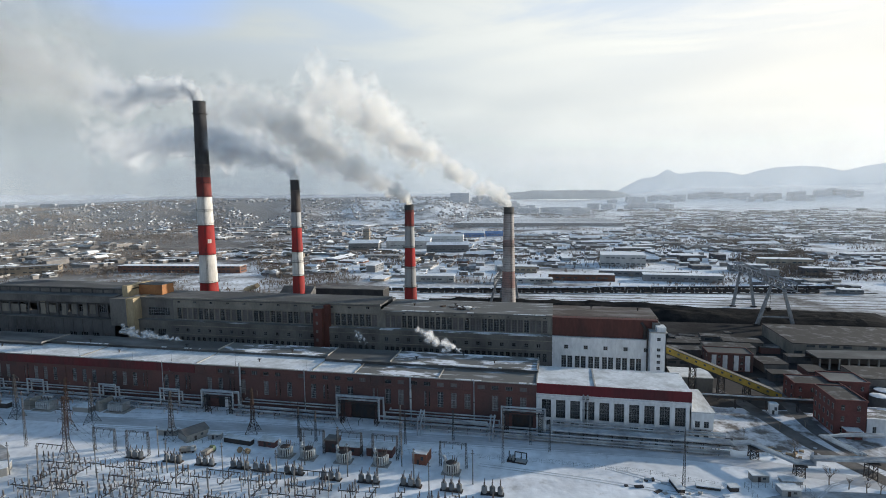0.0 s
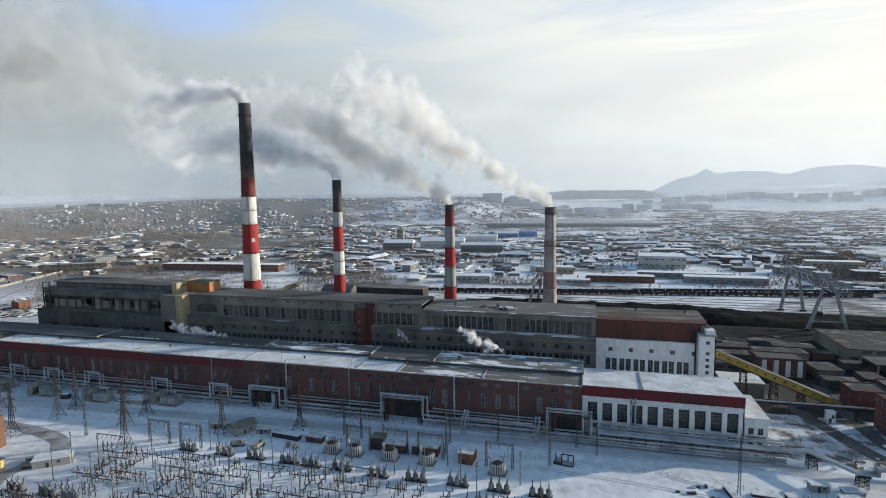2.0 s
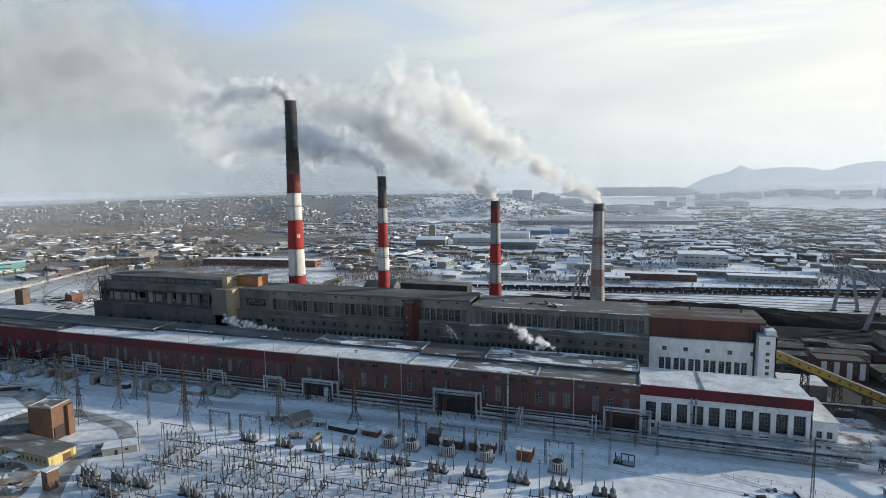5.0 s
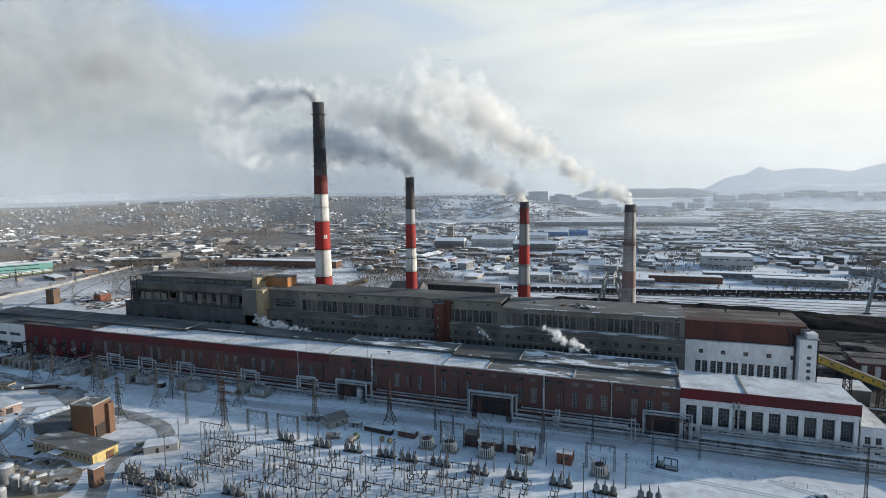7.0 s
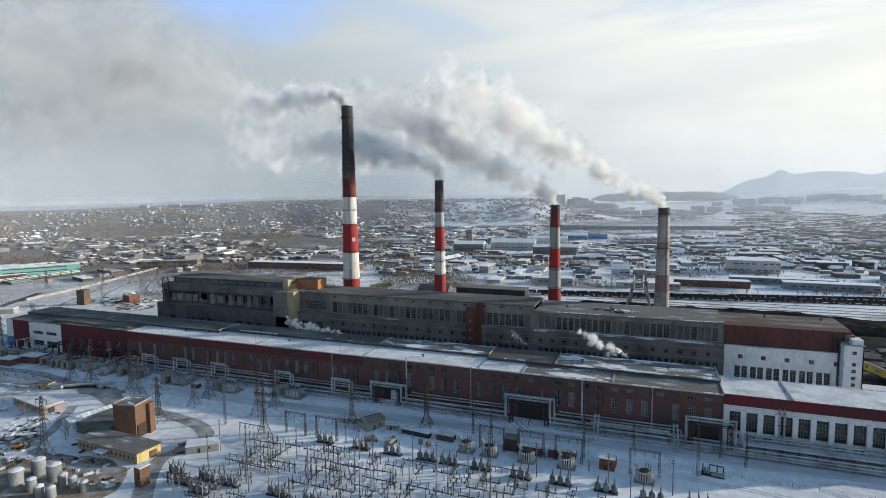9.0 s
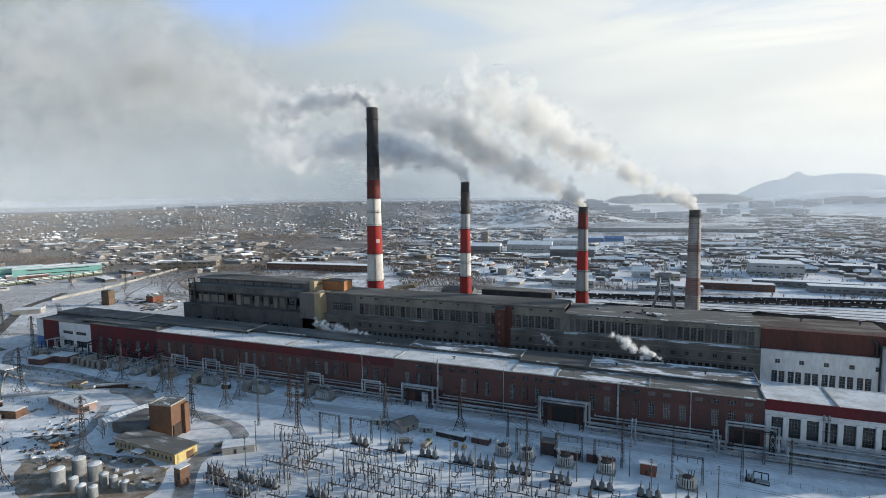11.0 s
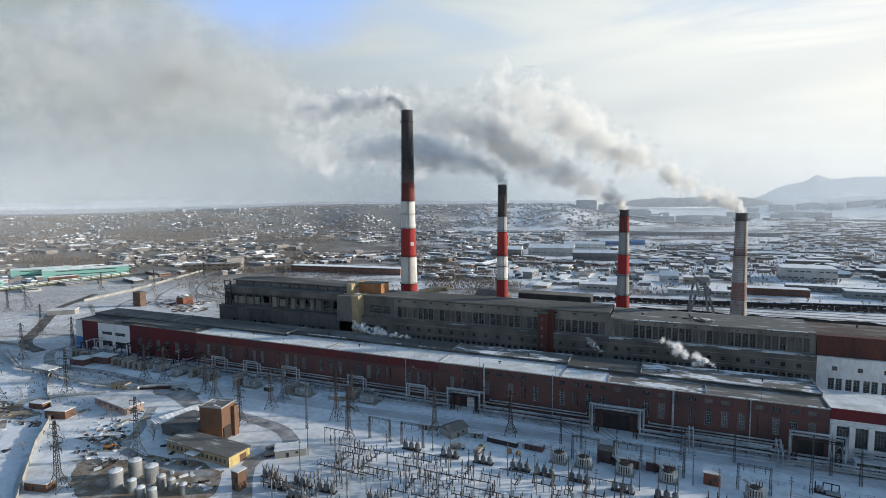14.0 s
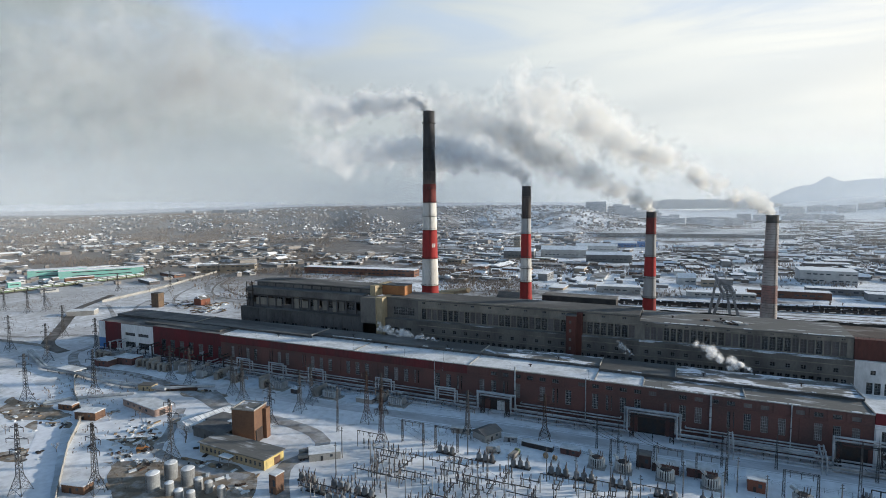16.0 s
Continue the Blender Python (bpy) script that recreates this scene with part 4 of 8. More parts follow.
# faded white figures on the tall chimney's red band
for k in range(4):
    a = radians(-44 + 6.2 * k)
    rr = 4.5 + (7.6 - 4.5) * (1 - 74.6 / 181) ** 1.25 + 0.03
    ca, sa = math.cos(a), math.sin(a)
    b = Mesh()
    for dx, z0, z1 in ((-0.27, 73.1, 76.2), (0.27, 73.1, 76.2) if k else (0.1, 73.1, 76.2)):
        b.hull8([(ca * r - sa * (dx + u), sa * r + ca * (dx + u), z) for z in (z0, z1) for r, u in ((rr - 0.1, -0.16), (rr + 0.03, -0.16), (rr + 0.03, 0.16), (rr - 0.1, 0.16))])
    part("painted_mark", b, ch_white, c1, "faded white painted mark")

# ---- coal yard, wagons and gantry cranes behind the boiler house ----
def heap(name, x0, x1, y0, y1, height, material, label, seed, nx=90, ny=14):
    """A long flat-topped bank with uneven flanks."""
    verts, faces = [], []
    for j in range(ny + 1):
        for i in range(nx + 1):
            u, v = i / nx, j / ny
            x, y = x0 + (x1 - x0) * u, y0 + (y1 - y0) * v
            edge = min(1, min(v, 1 - v) * 4.2) * min(1, min(u, 1 - u) * 16)
            low = 1 - 0.55 * float(smooth(60, 170, x))
            z = low * height * edge ** 0.8 * (0.86 + 0.3 * noise.noise(Vector((x / 28, y / 14, seed)))) + edge * 1.2 * noise.noise(Vector((x / 7, y / 6, seed + 4)))
            verts.append((x, y, max(z, 0) + 0.05))
    for j in range(ny):
        for i in range(nx):
            a = j * (nx + 1) + i
            faces.append((a, a + 1, a + nx + 2, a + nx + 1))
    me = bpy.data.meshes.new(name)
    me.from_pydata(verts, [], faces)
    return tagged(part(name, me, material), label, "coal heap")


heap("coal_bank", -120, 268, 474, 534, 8.2, coal, "long black bank of coal behind the boiler house", 2)
heap("coal_bank", -330, -125, 372, 455, 4, coal, "low dark bank of coal and ash", 6)
yard_dirt = mat("coal_dust_ground", (0.03, 0.028, 0.028), (0.06, 0.056, 0.054), 0.95, big=0.05, fine=0.5, spec=0.03)


def patch(name, pts, material, label, category, z=0.05, kind="structure", soft=0.0):
    """A flat outline laid on the ground, with a ragged edge."""
    ring = []
    for k, (a, b) in enumerate(zip(pts, pts[1:] + pts[:1])):
        a, b = Vector(a), Vector(b)
        n = max(2, int((b - a).length / 4))
        for i in range(n):
            p = a.lerp(b, i / n)
            q = noise.noise_vector(Vector((p.x / 9, p.y / 9, 1.3))) * soft
            ring.append((p.x + q.x, p.y + q.y, z))
    me = bpy.data.meshes.new(name)
    me.from_pydata(ring, [], [tuple(range(len(ring)))])
    return tagged(part(name, me, material), label, category, kind=kind)


patch("yard", [(-130, 332), (62, 332), (70, 310), (150, 330), (158, 430), (275, 440), (275, 536), (-130, 545)], yard_dirt, "ground blackened by coal dust", "ground", 0.04, soft=3)


def strip(name, pts, width, material, label, category, z=0.06):
    """A road or track along a line of points."""
    m = Mesh()
    P = [Vector((p[0], p[1])) for p in pts]
    fine = []
    for i in range(len(P) - 1):
        p0, p1, p2, p3 = P[max(i - 1, 0)], P[i], P[i + 1], P[min(i + 2, len(P) - 1)]
        n = max(2, int((p2 - p1).length / 6))
        for k in range(n):
            t = k / n
            fine.append(0.5 * (2 * p1 + (p2 - p0) * t + (2 * p0 - 5 * p1 + 4 * p2 - p3) * t * t + (3 * p1 - p0 - 3 * p2 + p3) * t ** 3))
    fine.append(P[-1])
    left, right = [], []
    for i, p in enumerate(fine):
        d = (fine[min(i + 1, len(fine) - 1)] - fine[max(i - 1, 0)]).normalized()
        s = Vector((-d.y, d.x)) * width / 2
        w = 1 + 0.12 * noise.noise(Vector((p.x / 12, p.y / 12, 8)))
        for side, sign in ((left, 1), (right, -1)):
            q = p + s * sign * w
            side.append((q.x, q.y, land_at(q.x, q.y) + z))
    for i in range(len(fine) - 1):
        m.quad(right[i], right[i + 1], left[i + 1], left[i])
    return tagged(part(name, m, material), label, category, kind="structure")


def wagon_master(body_mat, load_mat, name, label):
    w = thing(name, (0, 0, 0), label, "railway wagon", "railway wagons")
    part("body", Mesh().box(-6.4, 6.4, -1.5, 1.5, 1.25, 3.5), body_mat, w)
    part("load", Mesh().hull8([(-6.3, -1.4, 3.5), (6.3, -1.4, 3.5), (6.3, 1.4, 3.5), (-6.3, 1.4, 3.5), (-5.8, -0.7, 4.0), (5.8, -0.7, 4.0), (5.8, 0.7, 4.0), (-5.8, 0.7, 4.0)]), load_mat, w, load_mat.name.replace("_", " ") + " on the wagon")
    part("underframe", Mesh().box(-6.8, 6.8, -1.1, 1.1, 0.95, 1.25), dark_metal, w)
    for x in (-4.6, 4.6):
        part("bogie", Mesh().box(x - 1.3, x + 1.3, -1.0, 1.0, 0.35, 0.95), dark_metal, w)
        for dx in (-0.95, 0.95):
            part("wheelset", Mesh().bar((x + dx, -0.95, 0.5), (x + dx, 0.95, 0.5), 0.47, n=12), dark_metal, w)
    return w


def train(master, pts, n0, n1, gap=14.2):
    """Wagons coupled along a line from pts[0] to pts[1]."""
    a, b = Vector(pts[0]), Vector(pts[1])
    d = (b - a).normalized()
    for i in range(n0, n1):
        p = a + d * gap * (i + 0.5)
        copy_thing(master, pose(p.x, p.y, land_at(p.x, p.y) + 0.15, 0, 0, math.degrees(math.atan2(d.y, d.x))))


def drop_thing(ob):
    for o in (*ob.children_recursive, ob):
        bpy.data.objects.remove(o)


rail_bed = [((-260, 560), (330, 640)), ((-260, 572), (330, 655)), ((-140, 590), (330, 668))]
for a, b in rail_bed:
    strip("road", [a, ((a[0] + b[0]) / 2, (a[1] + b[1]) / 2), b], 5.5, track_dirt, "railway track bed with dirty snow", "railway track", 0.1)
coal_wagon = wagon_master(dark_metal, coal, "coal_wagon", "dark open railway wagon loaded with coal on the yard tracks")
train(coal_wagon, ((-150, 575), (330, 640)), 0, 30)
drop_thing(coal_wagon)
snow_wagon = wagon_master(dark_metal, snow, "coal_wagon", "dark open railway wagon with snow on its load")
train(snow_wagon, ((-255, 573), (330, 655)), 3, 21)
train(snow_wagon, ((-135, 592), (330, 668)), 8, 31)
drop_thing(snow_wagon)


for i, y in enumerate((549, 561, 574, 590, 612, 634)):
    strip("road", [(-140 + 20 * i, y - 4), (80, y), (330, y + 5)], 3.6, track_dirt, "railway track bed between snow banks", "railway track", 0.1)


crane_paint = mat("crane_paint", (0.33, 0.345, 0.36), (0.2, 0.205, 0.21), 0.6, big=0.2, fine=1.2)


def gantry_crane(x, y, label):
    g = thing("gantry_crane", (x, y, 0), label, "gantry crane", "coal yard cranes")
    top = 33.5
    for yy, wide in ((-38, 13), (38, 9)):
        for s in (-1, 1):
            part("leg", Mesh().bar((s * wide, yy, 1.4), (s * 4.0, yy, top), 1.7, 1.3, n=4), crane_paint, g)
            part("bogie", Mesh().box(s * wide - 2.6, s * wide + 2.6, yy - 1, yy + 1, 0.25, 1.5), dark_metal, g)
        part("tie_beam", Mesh().bar((-wide * 0.8, yy, 7.5), (wide * 0.8, yy, 7.5), 0.7, n=4), crane_paint, g)
    for s in (-1, 1):
        b = Mesh()
        for z in (top, top + 6):
            b.bar((s * 3.6, -66, z), (s * 3.6, 62, z), 0.62, n=4)
        ys = np.linspace(-66, 62, 21)
        for i, (a, c) in enumerate(zip(ys, ys[1:])):
            za, zb = (top, top + 6) if i % 2 else (top + 6, top)
            b.bar((s * 3.6, a, za), (s * 3.6, c, zb), 0.4, n=4)
            b.bar((s * 3.6, a, top), (s * 3.6, a, top + 6), 0.3, n=4)
        part("bridge_girder", b, crane_paint, g)
    for yy in np.linspace(-66, 62, 14):
        for z in (top, top + 6):
            part("cross_tie", Mesh().bar((-3.6, yy, z), (3.6, yy, z), 0.35, n=4), crane_paint, g)
    part("trolley_house", Mesh().box(-5, 5, -28, -17, top + 6, top + 10.5), crane_paint, g)
    part("trolley_roof", Mesh().box(-5.3, 5.3, -28.3, -16.7, top + 10.5, top + 10.9), roof_snow, g)
    part("driver_cab", Mesh().box(3.8, 7, -30, -26, top - 3.5, top + 1), grey_wall, g)
    part("jib", Mesh().bar((0, -22, top + 10), (0, -40, top + 22), 0.6, 0.3, n=4), crane_paint, g)
    for s in (-1, 1):
        part("hanger", Mesh().bar((s * 2, -22, top), (s * 1.2, -22, 12), 0.12, n=4), dark_metal, g)
    part("grab", Mesh().hull8([(-1.2, -23.2, 9), (1.2, -23.2, 9), (1.2, -20.8, 9), (-1.2, -20.8, 9), (-2, -24, 12), (2, -24, 12), (2, -20, 12), (-2, -20, 12)]), dark_metal, g)
    return g


gantry_crane(172, 508, "grey steel gantry crane straddling the coal bank")
gantry_crane(-47, 505, "grey steel gantry crane standing near the brick chimney")

# dark flue and bunker buildings between the boiler house and the chimneys
def block(name, x, y, w, d, h, wall, roof, label, turn=0.0, category="building", group="", ribbons=0, pitched=0.0, z=None, glaze=None):
    """A plain building: walls, roof slab or pitched roof, ribbons of glazing."""
    z = land_at(x, y) if z is None else z
    b = thing(name, (x, y, z - 0.3), label, category, group, turn)
    part("wall", Mesh().box(-w / 2, w / 2, -d / 2, d / 2, 0, h + 0.3), wall, b)
    if pitched:
        part("roof", Mesh().gable(-w / 2, w / 2, -d / 2, d / 2, h + 0.3, h + 0.3 + pitched, 0.5), roof, b)
    else:
        part("roof", Mesh().box(-w / 2 - 0.3, w / 2 + 0.3, -d / 2 - 0.3, d / 2 + 0.3, h + 0.3, h + 0.75), roof, b)
    for k in range(ribbons):
        zz = 1.5 + h * (k + 0.25) / ribbons
        n = max(1, int(w / 7))
        for i in range(n):
            cx = -w / 2 + w * (i + 0.5) / n
            ww = min(2.4, w / n * 0.36)
            if (i * 7 + k * 3 + int(abs(x))) % 5:
                part("window", Mesh().box(cx - ww, cx + ww, -d / 2 - 0.04, -d / 2 + 0.1, zz, zz + min(1.6, h / ribbons * 0.5)), glaze or dark_glass, b)
        part("window", Mesh().box(w / 2 - 0.1, w / 2 + 0.04, -d * 0.35, d * 0.35, zz, zz + min(1.4, h / ribbons * 0.5)), glaze or dark_glass, b)
    return b


dark_glass = mat("dull_glazing", (0.05, 0.06, 0.07), (0.1, 0.11, 0.12), 0.15, big=0.2, fine=1.5, spec=0.6)
flue_black = mat("black_flue_sheet", (0.05, 0.05, 0.052), (0.09, 0.085, 0.08), 0.9, big=0.1, fine=0.9)
block("flue_house", -228, 352, 46, 14, 37, grey_dark, roof_felt, "dark flue house beside the banded chimneys")
block("flue_house", -150, 350, 56, 16, 36, flue_black, roof_dark, "dark sloping flue house between chimneys")
block("flue_house", -148, 372, 52, 14, 40.5, flue_black, roof_dark, "sooty bunker house behind the roof")
block("flue_house", -72, 350, 34, 12, 30, grey_dark, roof_felt, "low dark flue house beside the brick chimney")
block("transfer_house", -205, 400, 26, 16, 31, grey_dark, roof_felt, "weathered conveyor transfer house with a pitched roof", pitched=5.0)
incl = thing("conveyor_gallery", (0, 0, 0), "long sloping conveyor gallery on trestles behind the chimneys", "conveyor")
part("gallery", Mesh().bar((-258, 470, 14), (-205, 405, 34), 2.6, n=4), concrete, incl)
part("gallery", Mesh().bar((-330, 520, 9), (-250, 412, 33), 2.4, n=4), tan_wall, incl)
for f in (0.15, 0.4, 0.65):
    x, y, z = -330 + 80 * f, 520 - 108 * f, 9 + 24 * f
    part("trestle", Mesh().mast(4, 3, 0, z - 2, 4, 0.2, x, y), dark_metal, incl)

# ---- the town behind ----
TOWN = random.Random(11)
town_walls = [mat("town_wall_" + n, c, tuple(k * 0.7 for k in c), 0.9, big=0.1, fine=0.8, vary=0.25) for n, c in
              (("grey", (0.24, 0.24, 0.24)), ("buff", (0.34, 0.29, 0.23)), ("brick", (0.22, 0.12, 0.09)), ("pale", (0.5, 0.5, 0.49)), ("dark", (0.13, 0.12, 0.12)))]
town_roof_snow = mat("town_roof_snow", (0.88, 0.89, 0.9), (0.74, 0.75, 0.76), 0.8, big=0.05, fine=0.3, mix=(0.5, 0.75), vary=0.05)
town_roof_dark = mat("town_roof_bare", (0.2, 0.19, 0.18), (0.5, 0.51, 0.53), 0.85, big=0.08, fine=0.4, mix=(0.45, 0.6), vary=0.3)


def known(x, y, w, d, h, wall, roof, label, turn=0.0, ribbons=1, pitched=0.0, name="warehouse"):
    TAKEN.append((x, y, max(w, d) / 2 + 8))
    return block(name, x, y, w, d, h, wall, roof, label, turn, "building", "town buildings", ribbons, pitched)


TAKEN = [(75, 500, 230), (-200, 440, 130), (-60, 500, 130), (-300, 300, 140)]
grey_w, buff_w, brick_w, pale_w, dark_w = town_walls
known(-540, 690, 190, 20, 10, brick_w, town_roof_snow, "very long brick workshop with a snowy roof", 5, 2)
known(97, 850, 64, 46, 17, pale_w, town_roof_snow, "large white warehouse with a snowy flat roof", -3, 2)
known(-912, 528, 26, 112, 11, teal_paint, town_roof_snow, "long turquoise workshop with a snowy roof", -33, 2)
known(-962, 492, 24, 74, 12, teal_paint, town_roof_snow, "turquoise workshop wing with a snowy roof", -33, 2)
known(-906, 402, 10, 14, 7, teal_paint, town_roof_snow, "small turquoise annexe beside the wagons", -20, 1)
known(-882, 474, 8, 36, 6, brick_pale, town_roof_snow, "low orange-brick store beside the railway", -20, 1)
known(-765, 640, 90, 22, 12, buff_w, town_roof_dark, "long buff brick workshop beside the curving road", 32, 2)
known(-75, 760, 22, 14, 9, pale_w, town_roof_snow, "small white house with a snowy pitched roof", 12, 1, 6)
known(-42, 752, 30, 18, 9, buff_w, town_roof_snow, "pale store with a snowy roof", 2, 1)
known(-300, 1075, 90, 34, 16, pale_w, town_roof_snow, "large metal hangar with a snowy arched roof", 8, 1, 7)
known(-380, 1030, 60, 34, 14, grey_w, town_roof_snow, "grey metal hangar with a snowy roof", 8, 1, 6)
known(-205, 1010, 80, 24, 14, grey_w, town_roof_snow, "grey metal hangar with a snowy roof", 8, 1, 5)
known(-258, 1230, 90, 28, 14, pale_w, town_roof_snow, "pale sheet-metal hall with a snowy roof", 6, 1, 5)
known(-160, 1395, 46, 24, 9, blue_paint, blue_paint, "blue sheet-metal hall with a blue roof", 6, 1, 4)
known(-214, 1380, 60, 24, 10, blue_paint, town_roof_snow, "blue sheet-metal hall with a snowy roof", 6, 1, 5)
known(-420, 1150, 14, 14, 34, buff_w, town_roof_dark, "tall buff silo tower", 8, 3, name="tower_house")
for i in range(5):
    known(-60 + 3 * i, 1700 + 46 * i, 520 - 25 * i, 30, 11, grey_w, town_roof_snow, "very long low factory hall under snow", 2, 1)
known(255, 800, 46, 18, 9, grey_w, town_roof_snow, "low grey depot with a snowy roof", -4, 1)
known(330, 880, 70, 20, 9, buff_w, town_roof_snow, "long low depot with a snowy roof", -4, 1)
known(150, 700, 90, 18, 8, grey_w, town_roof_snow, "long low store with a snowy roof", -2, 1)
known(30, 690, 80, 16, 8, brick_w, town_roof_snow, "long brick store with a snowy roof", 1, 1)
known(110, 735, 110, 16, 7, grey_w, town_roof_snow, "long low store with a snowy roof", -2, 1)
known(-40, 660, 70, 12, 6, pale_w, town_roof_snow, "long white shed with a snowy roof", 4, 1)
known(-150, 655, 50, 14, 8, pale_w, town_roof_snow, "white shed with a snowy roof", 4, 1)

far_walls, far_roofs, far_dark = Mesh(), Mesh(), Mesh()
near_count = 0


def in_view(x, y):
    b = math.degrees(math.atan2(x + 40, y))
    return -68 < b < 34


def free(x, y, r):
    return all((x - a) ** 2 + (y - b) ** 2 > (r + c) ** 2 for a, b, c in TAKEN)


def far_box(m_wall, m_roof, x, y, w, d, h, turn, pitched=0.0, roof_t=0.8):
    c, s = math.cos(turn), math.sin(turn)
    z = land_at(x, y) - 1

    def p(u, v, k):
        return (x + u * c - v * s, y + u * s + v * c, z + k)
    m_wall.hull8([p(-w / 2, -d / 2, 0), p(w / 2, -d / 2, 0), p(w / 2, d / 2, 0), p(-w / 2, d / 2, 0),
                  p(-w / 2, -d / 2, h + 1), p(w / 2, -d / 2, h + 1), p(w / 2, d / 2, h + 1), p(-w / 2, d / 2, h + 1)])
    w, d, h = w + 0.8, d + 0.8, h + 1.01
    if pitched:
        i = len(m_roof.v)
        m_roof.v += [p(-w / 2, -d / 2, h), p(w / 2, -d / 2, h), p(w / 2, d / 2, h), p(-w / 2, d / 2, h), p(-w / 2, 0, h + pitched), p(w / 2, 0, h + pitched)]
        m_roof.f += [(i, i + 1, i + 5, i + 4), (i + 2, i + 3, i + 4, i + 5), (i, i + 4, i + 3), (i + 1, i + 2, i + 5)]
    else:
        m_roof.hull8([p(-w / 2, -d / 2, h), p(w / 2, -d / 2, h), p(w / 2, d / 2, h), p(-w / 2, d / 2, h),
                      p(-w / 2, -d / 2, h + roof_t), p(w / 2, -d / 2, h + roof_t), p(w / 2, d / 2, h + roof_t), p(-w / 2, d / 2, h + roof_t)])


LABELS = {"grey": "grey", "buff": "buff", "brick": "brick", "pale": "pale", "dark": "dark"}


def town():
    global near_count
    for step, r0, r1 in ((62, 560, 1250), (70, 1250, 2100), (85, 2100, 2800)):
        for i in range(-60, 60):
            for j in range(0, 60):
                x = i * step + TOWN.uniform(-0.42, 0.42) * step
                y = j * step + TOWN.uniform(-0.42, 0.42) * step
                r = math.hypot(x, y)
                if not r0 < r < r1 or not in_view(x, y) or y < 330 or (y < 620 and x > -420):
                    continue
                if x < -420 and y < 560 and x > -760:
                    continue
                n = noise.noise(Vector((x / 330, y / 330, 4)))
                if n < -0.28:
                    continue
                bearing = math.degrees(math.atan2(x, y))
                turn = 0.3 * math.sin(x / 500) + 0.25 * noise.noise(Vector((x / 600, y / 600, 9))) + TOWN.choice((0, 0, 0, math.pi / 2))
                hill = r > 1850 and bearing < -8
                kind = TOWN.random()
                if hill:
                    for _ in range(7):
                        w = TOWN.uniform(6, 11)
                        far_box(far_walls, far_roofs if TOWN.random() < 0.22 else far_dark, x + TOWN.uniform(-40, 40), y + TOWN.uniform(-40, 40), w, w * 0.7, TOWN.uniform(3, 5), turn, 3)
                    continue
                if kind < 0.62:
                    w, d, h, pitch = TOWN.uniform(22, 72), TOWN.uniform(12, 26), TOWN.uniform(2.6, 5.2), 0
                    if TOWN.random() < 0.25:
                        pitch = TOWN.uniform(2, 4)
                elif kind < 0.9:
                    w, d, h, pitch = TOWN.uniform(12, 24), TOWN.uniform(9, 14), TOWN.uniform(3, 5), TOWN.choice((0, 3, 4))
                else:
                    w, d, h, pitch = TOWN.uniform(22, 40), TOWN.uniform(12, 16), TOWN.uniform(6, 10), 0
                if not free(x, y, max(w, d) / 2):
                    continue
                # fewer snowy roofs westward, here and below, to put shade into their colour
                snowy = TOWN.random() < (0.7 if x > -350 else 0.42)
                if near_count < 230 and r < 1050:
                    near_count += 1
                    k = TOWN.randrange(5)
                    wall = town_walls[k]
                    tone = ("grey", "buff", "red-brick", "pale rendered", "dark weathered")[k]
                    TAKEN.append((x, y, max(w, d) / 2 * 0.7))
                    block("town_building", x, y, w, d, h, wall, town_roof_snow if snowy else town_roof_dark,
                          f"{tone} {'workshop' if w > 28 else 'house'} with a {'snow-covered' if snowy else 'bare weathered'} {'pitched' if pitch else 'flat'} roof",
                          math.degrees(turn), "building", "town buildings", 1 if h < 9 else 3, pitch)
                else:
                    far_box(far_walls, far_roofs if snowy else far_dark, x, y, w, d, h, turn, pitch)
                if TOWN.random() < 0.9:
                    for _ in range(TOWN.randrange(4, 10)):
                        far_box(far_walls, far_roofs if TOWN.random() < (0.7 if x > -350 else 0.35) else far_dark, x + TOWN.uniform(-35, 35), y + TOWN.uniform(-35, 35), TOWN.uniform(5, 14), TOWN.uniform(4, 8), TOWN.uniform(2.5, 4.5), turn)
    # blocks of flats
    for cx, cy, n, spread, h in ((640, 3500, 30, 330, 30), (-60, 2350, 12, 200, 30), (-1950, 1750, 6, 150, 18), (1250, 3350, 24, 300, 30), (330, 2900, 10, 200, 27), (-330, 2420, 8, 150, 38)):
        for _ in range(n):
            x, y = cx + TOWN.uniform(-1, 1) * spread, cy + TOWN.uniform(-0.6, 0.6) * spread * 0.7
            far_box(flats, far_roofs, x, y, TOWN.choice((40, 60, 85)), 13, h * TOWN.uniform(0.75, 1.1), TOWN.uniform(-0.3, 0.3), 0)


flats = Mesh()
town()
far_wall_mat = mat("far_walls", (0.25, 0.23, 0.215), (0.16, 0.155, 0.15), 0.9, big=0.02, fine=0.2, island=0.45)
flat_mat = mat("flat_walls", (0.42, 0.44, 0.47), (0.34, 0.36, 0.39), 0.9, big=0.05, fine=0.35, island=0.15)
ft = part("far_town", far_walls, far_wall_mat)
tagged(ft, "distant houses and workshops under snow", "town", kind="stuff")
part("roofs", far_roofs, town_roof_snow, ft, "snow-covered roofs")
part("bare_roofs", far_dark, town_roof_dark, ft, "bare weathered roofs")
fl = part("apartment_blocks", flats, flat_mat)
tagged(fl, "distant grey prefabricated blocks of flats", "town", kind="stuff")

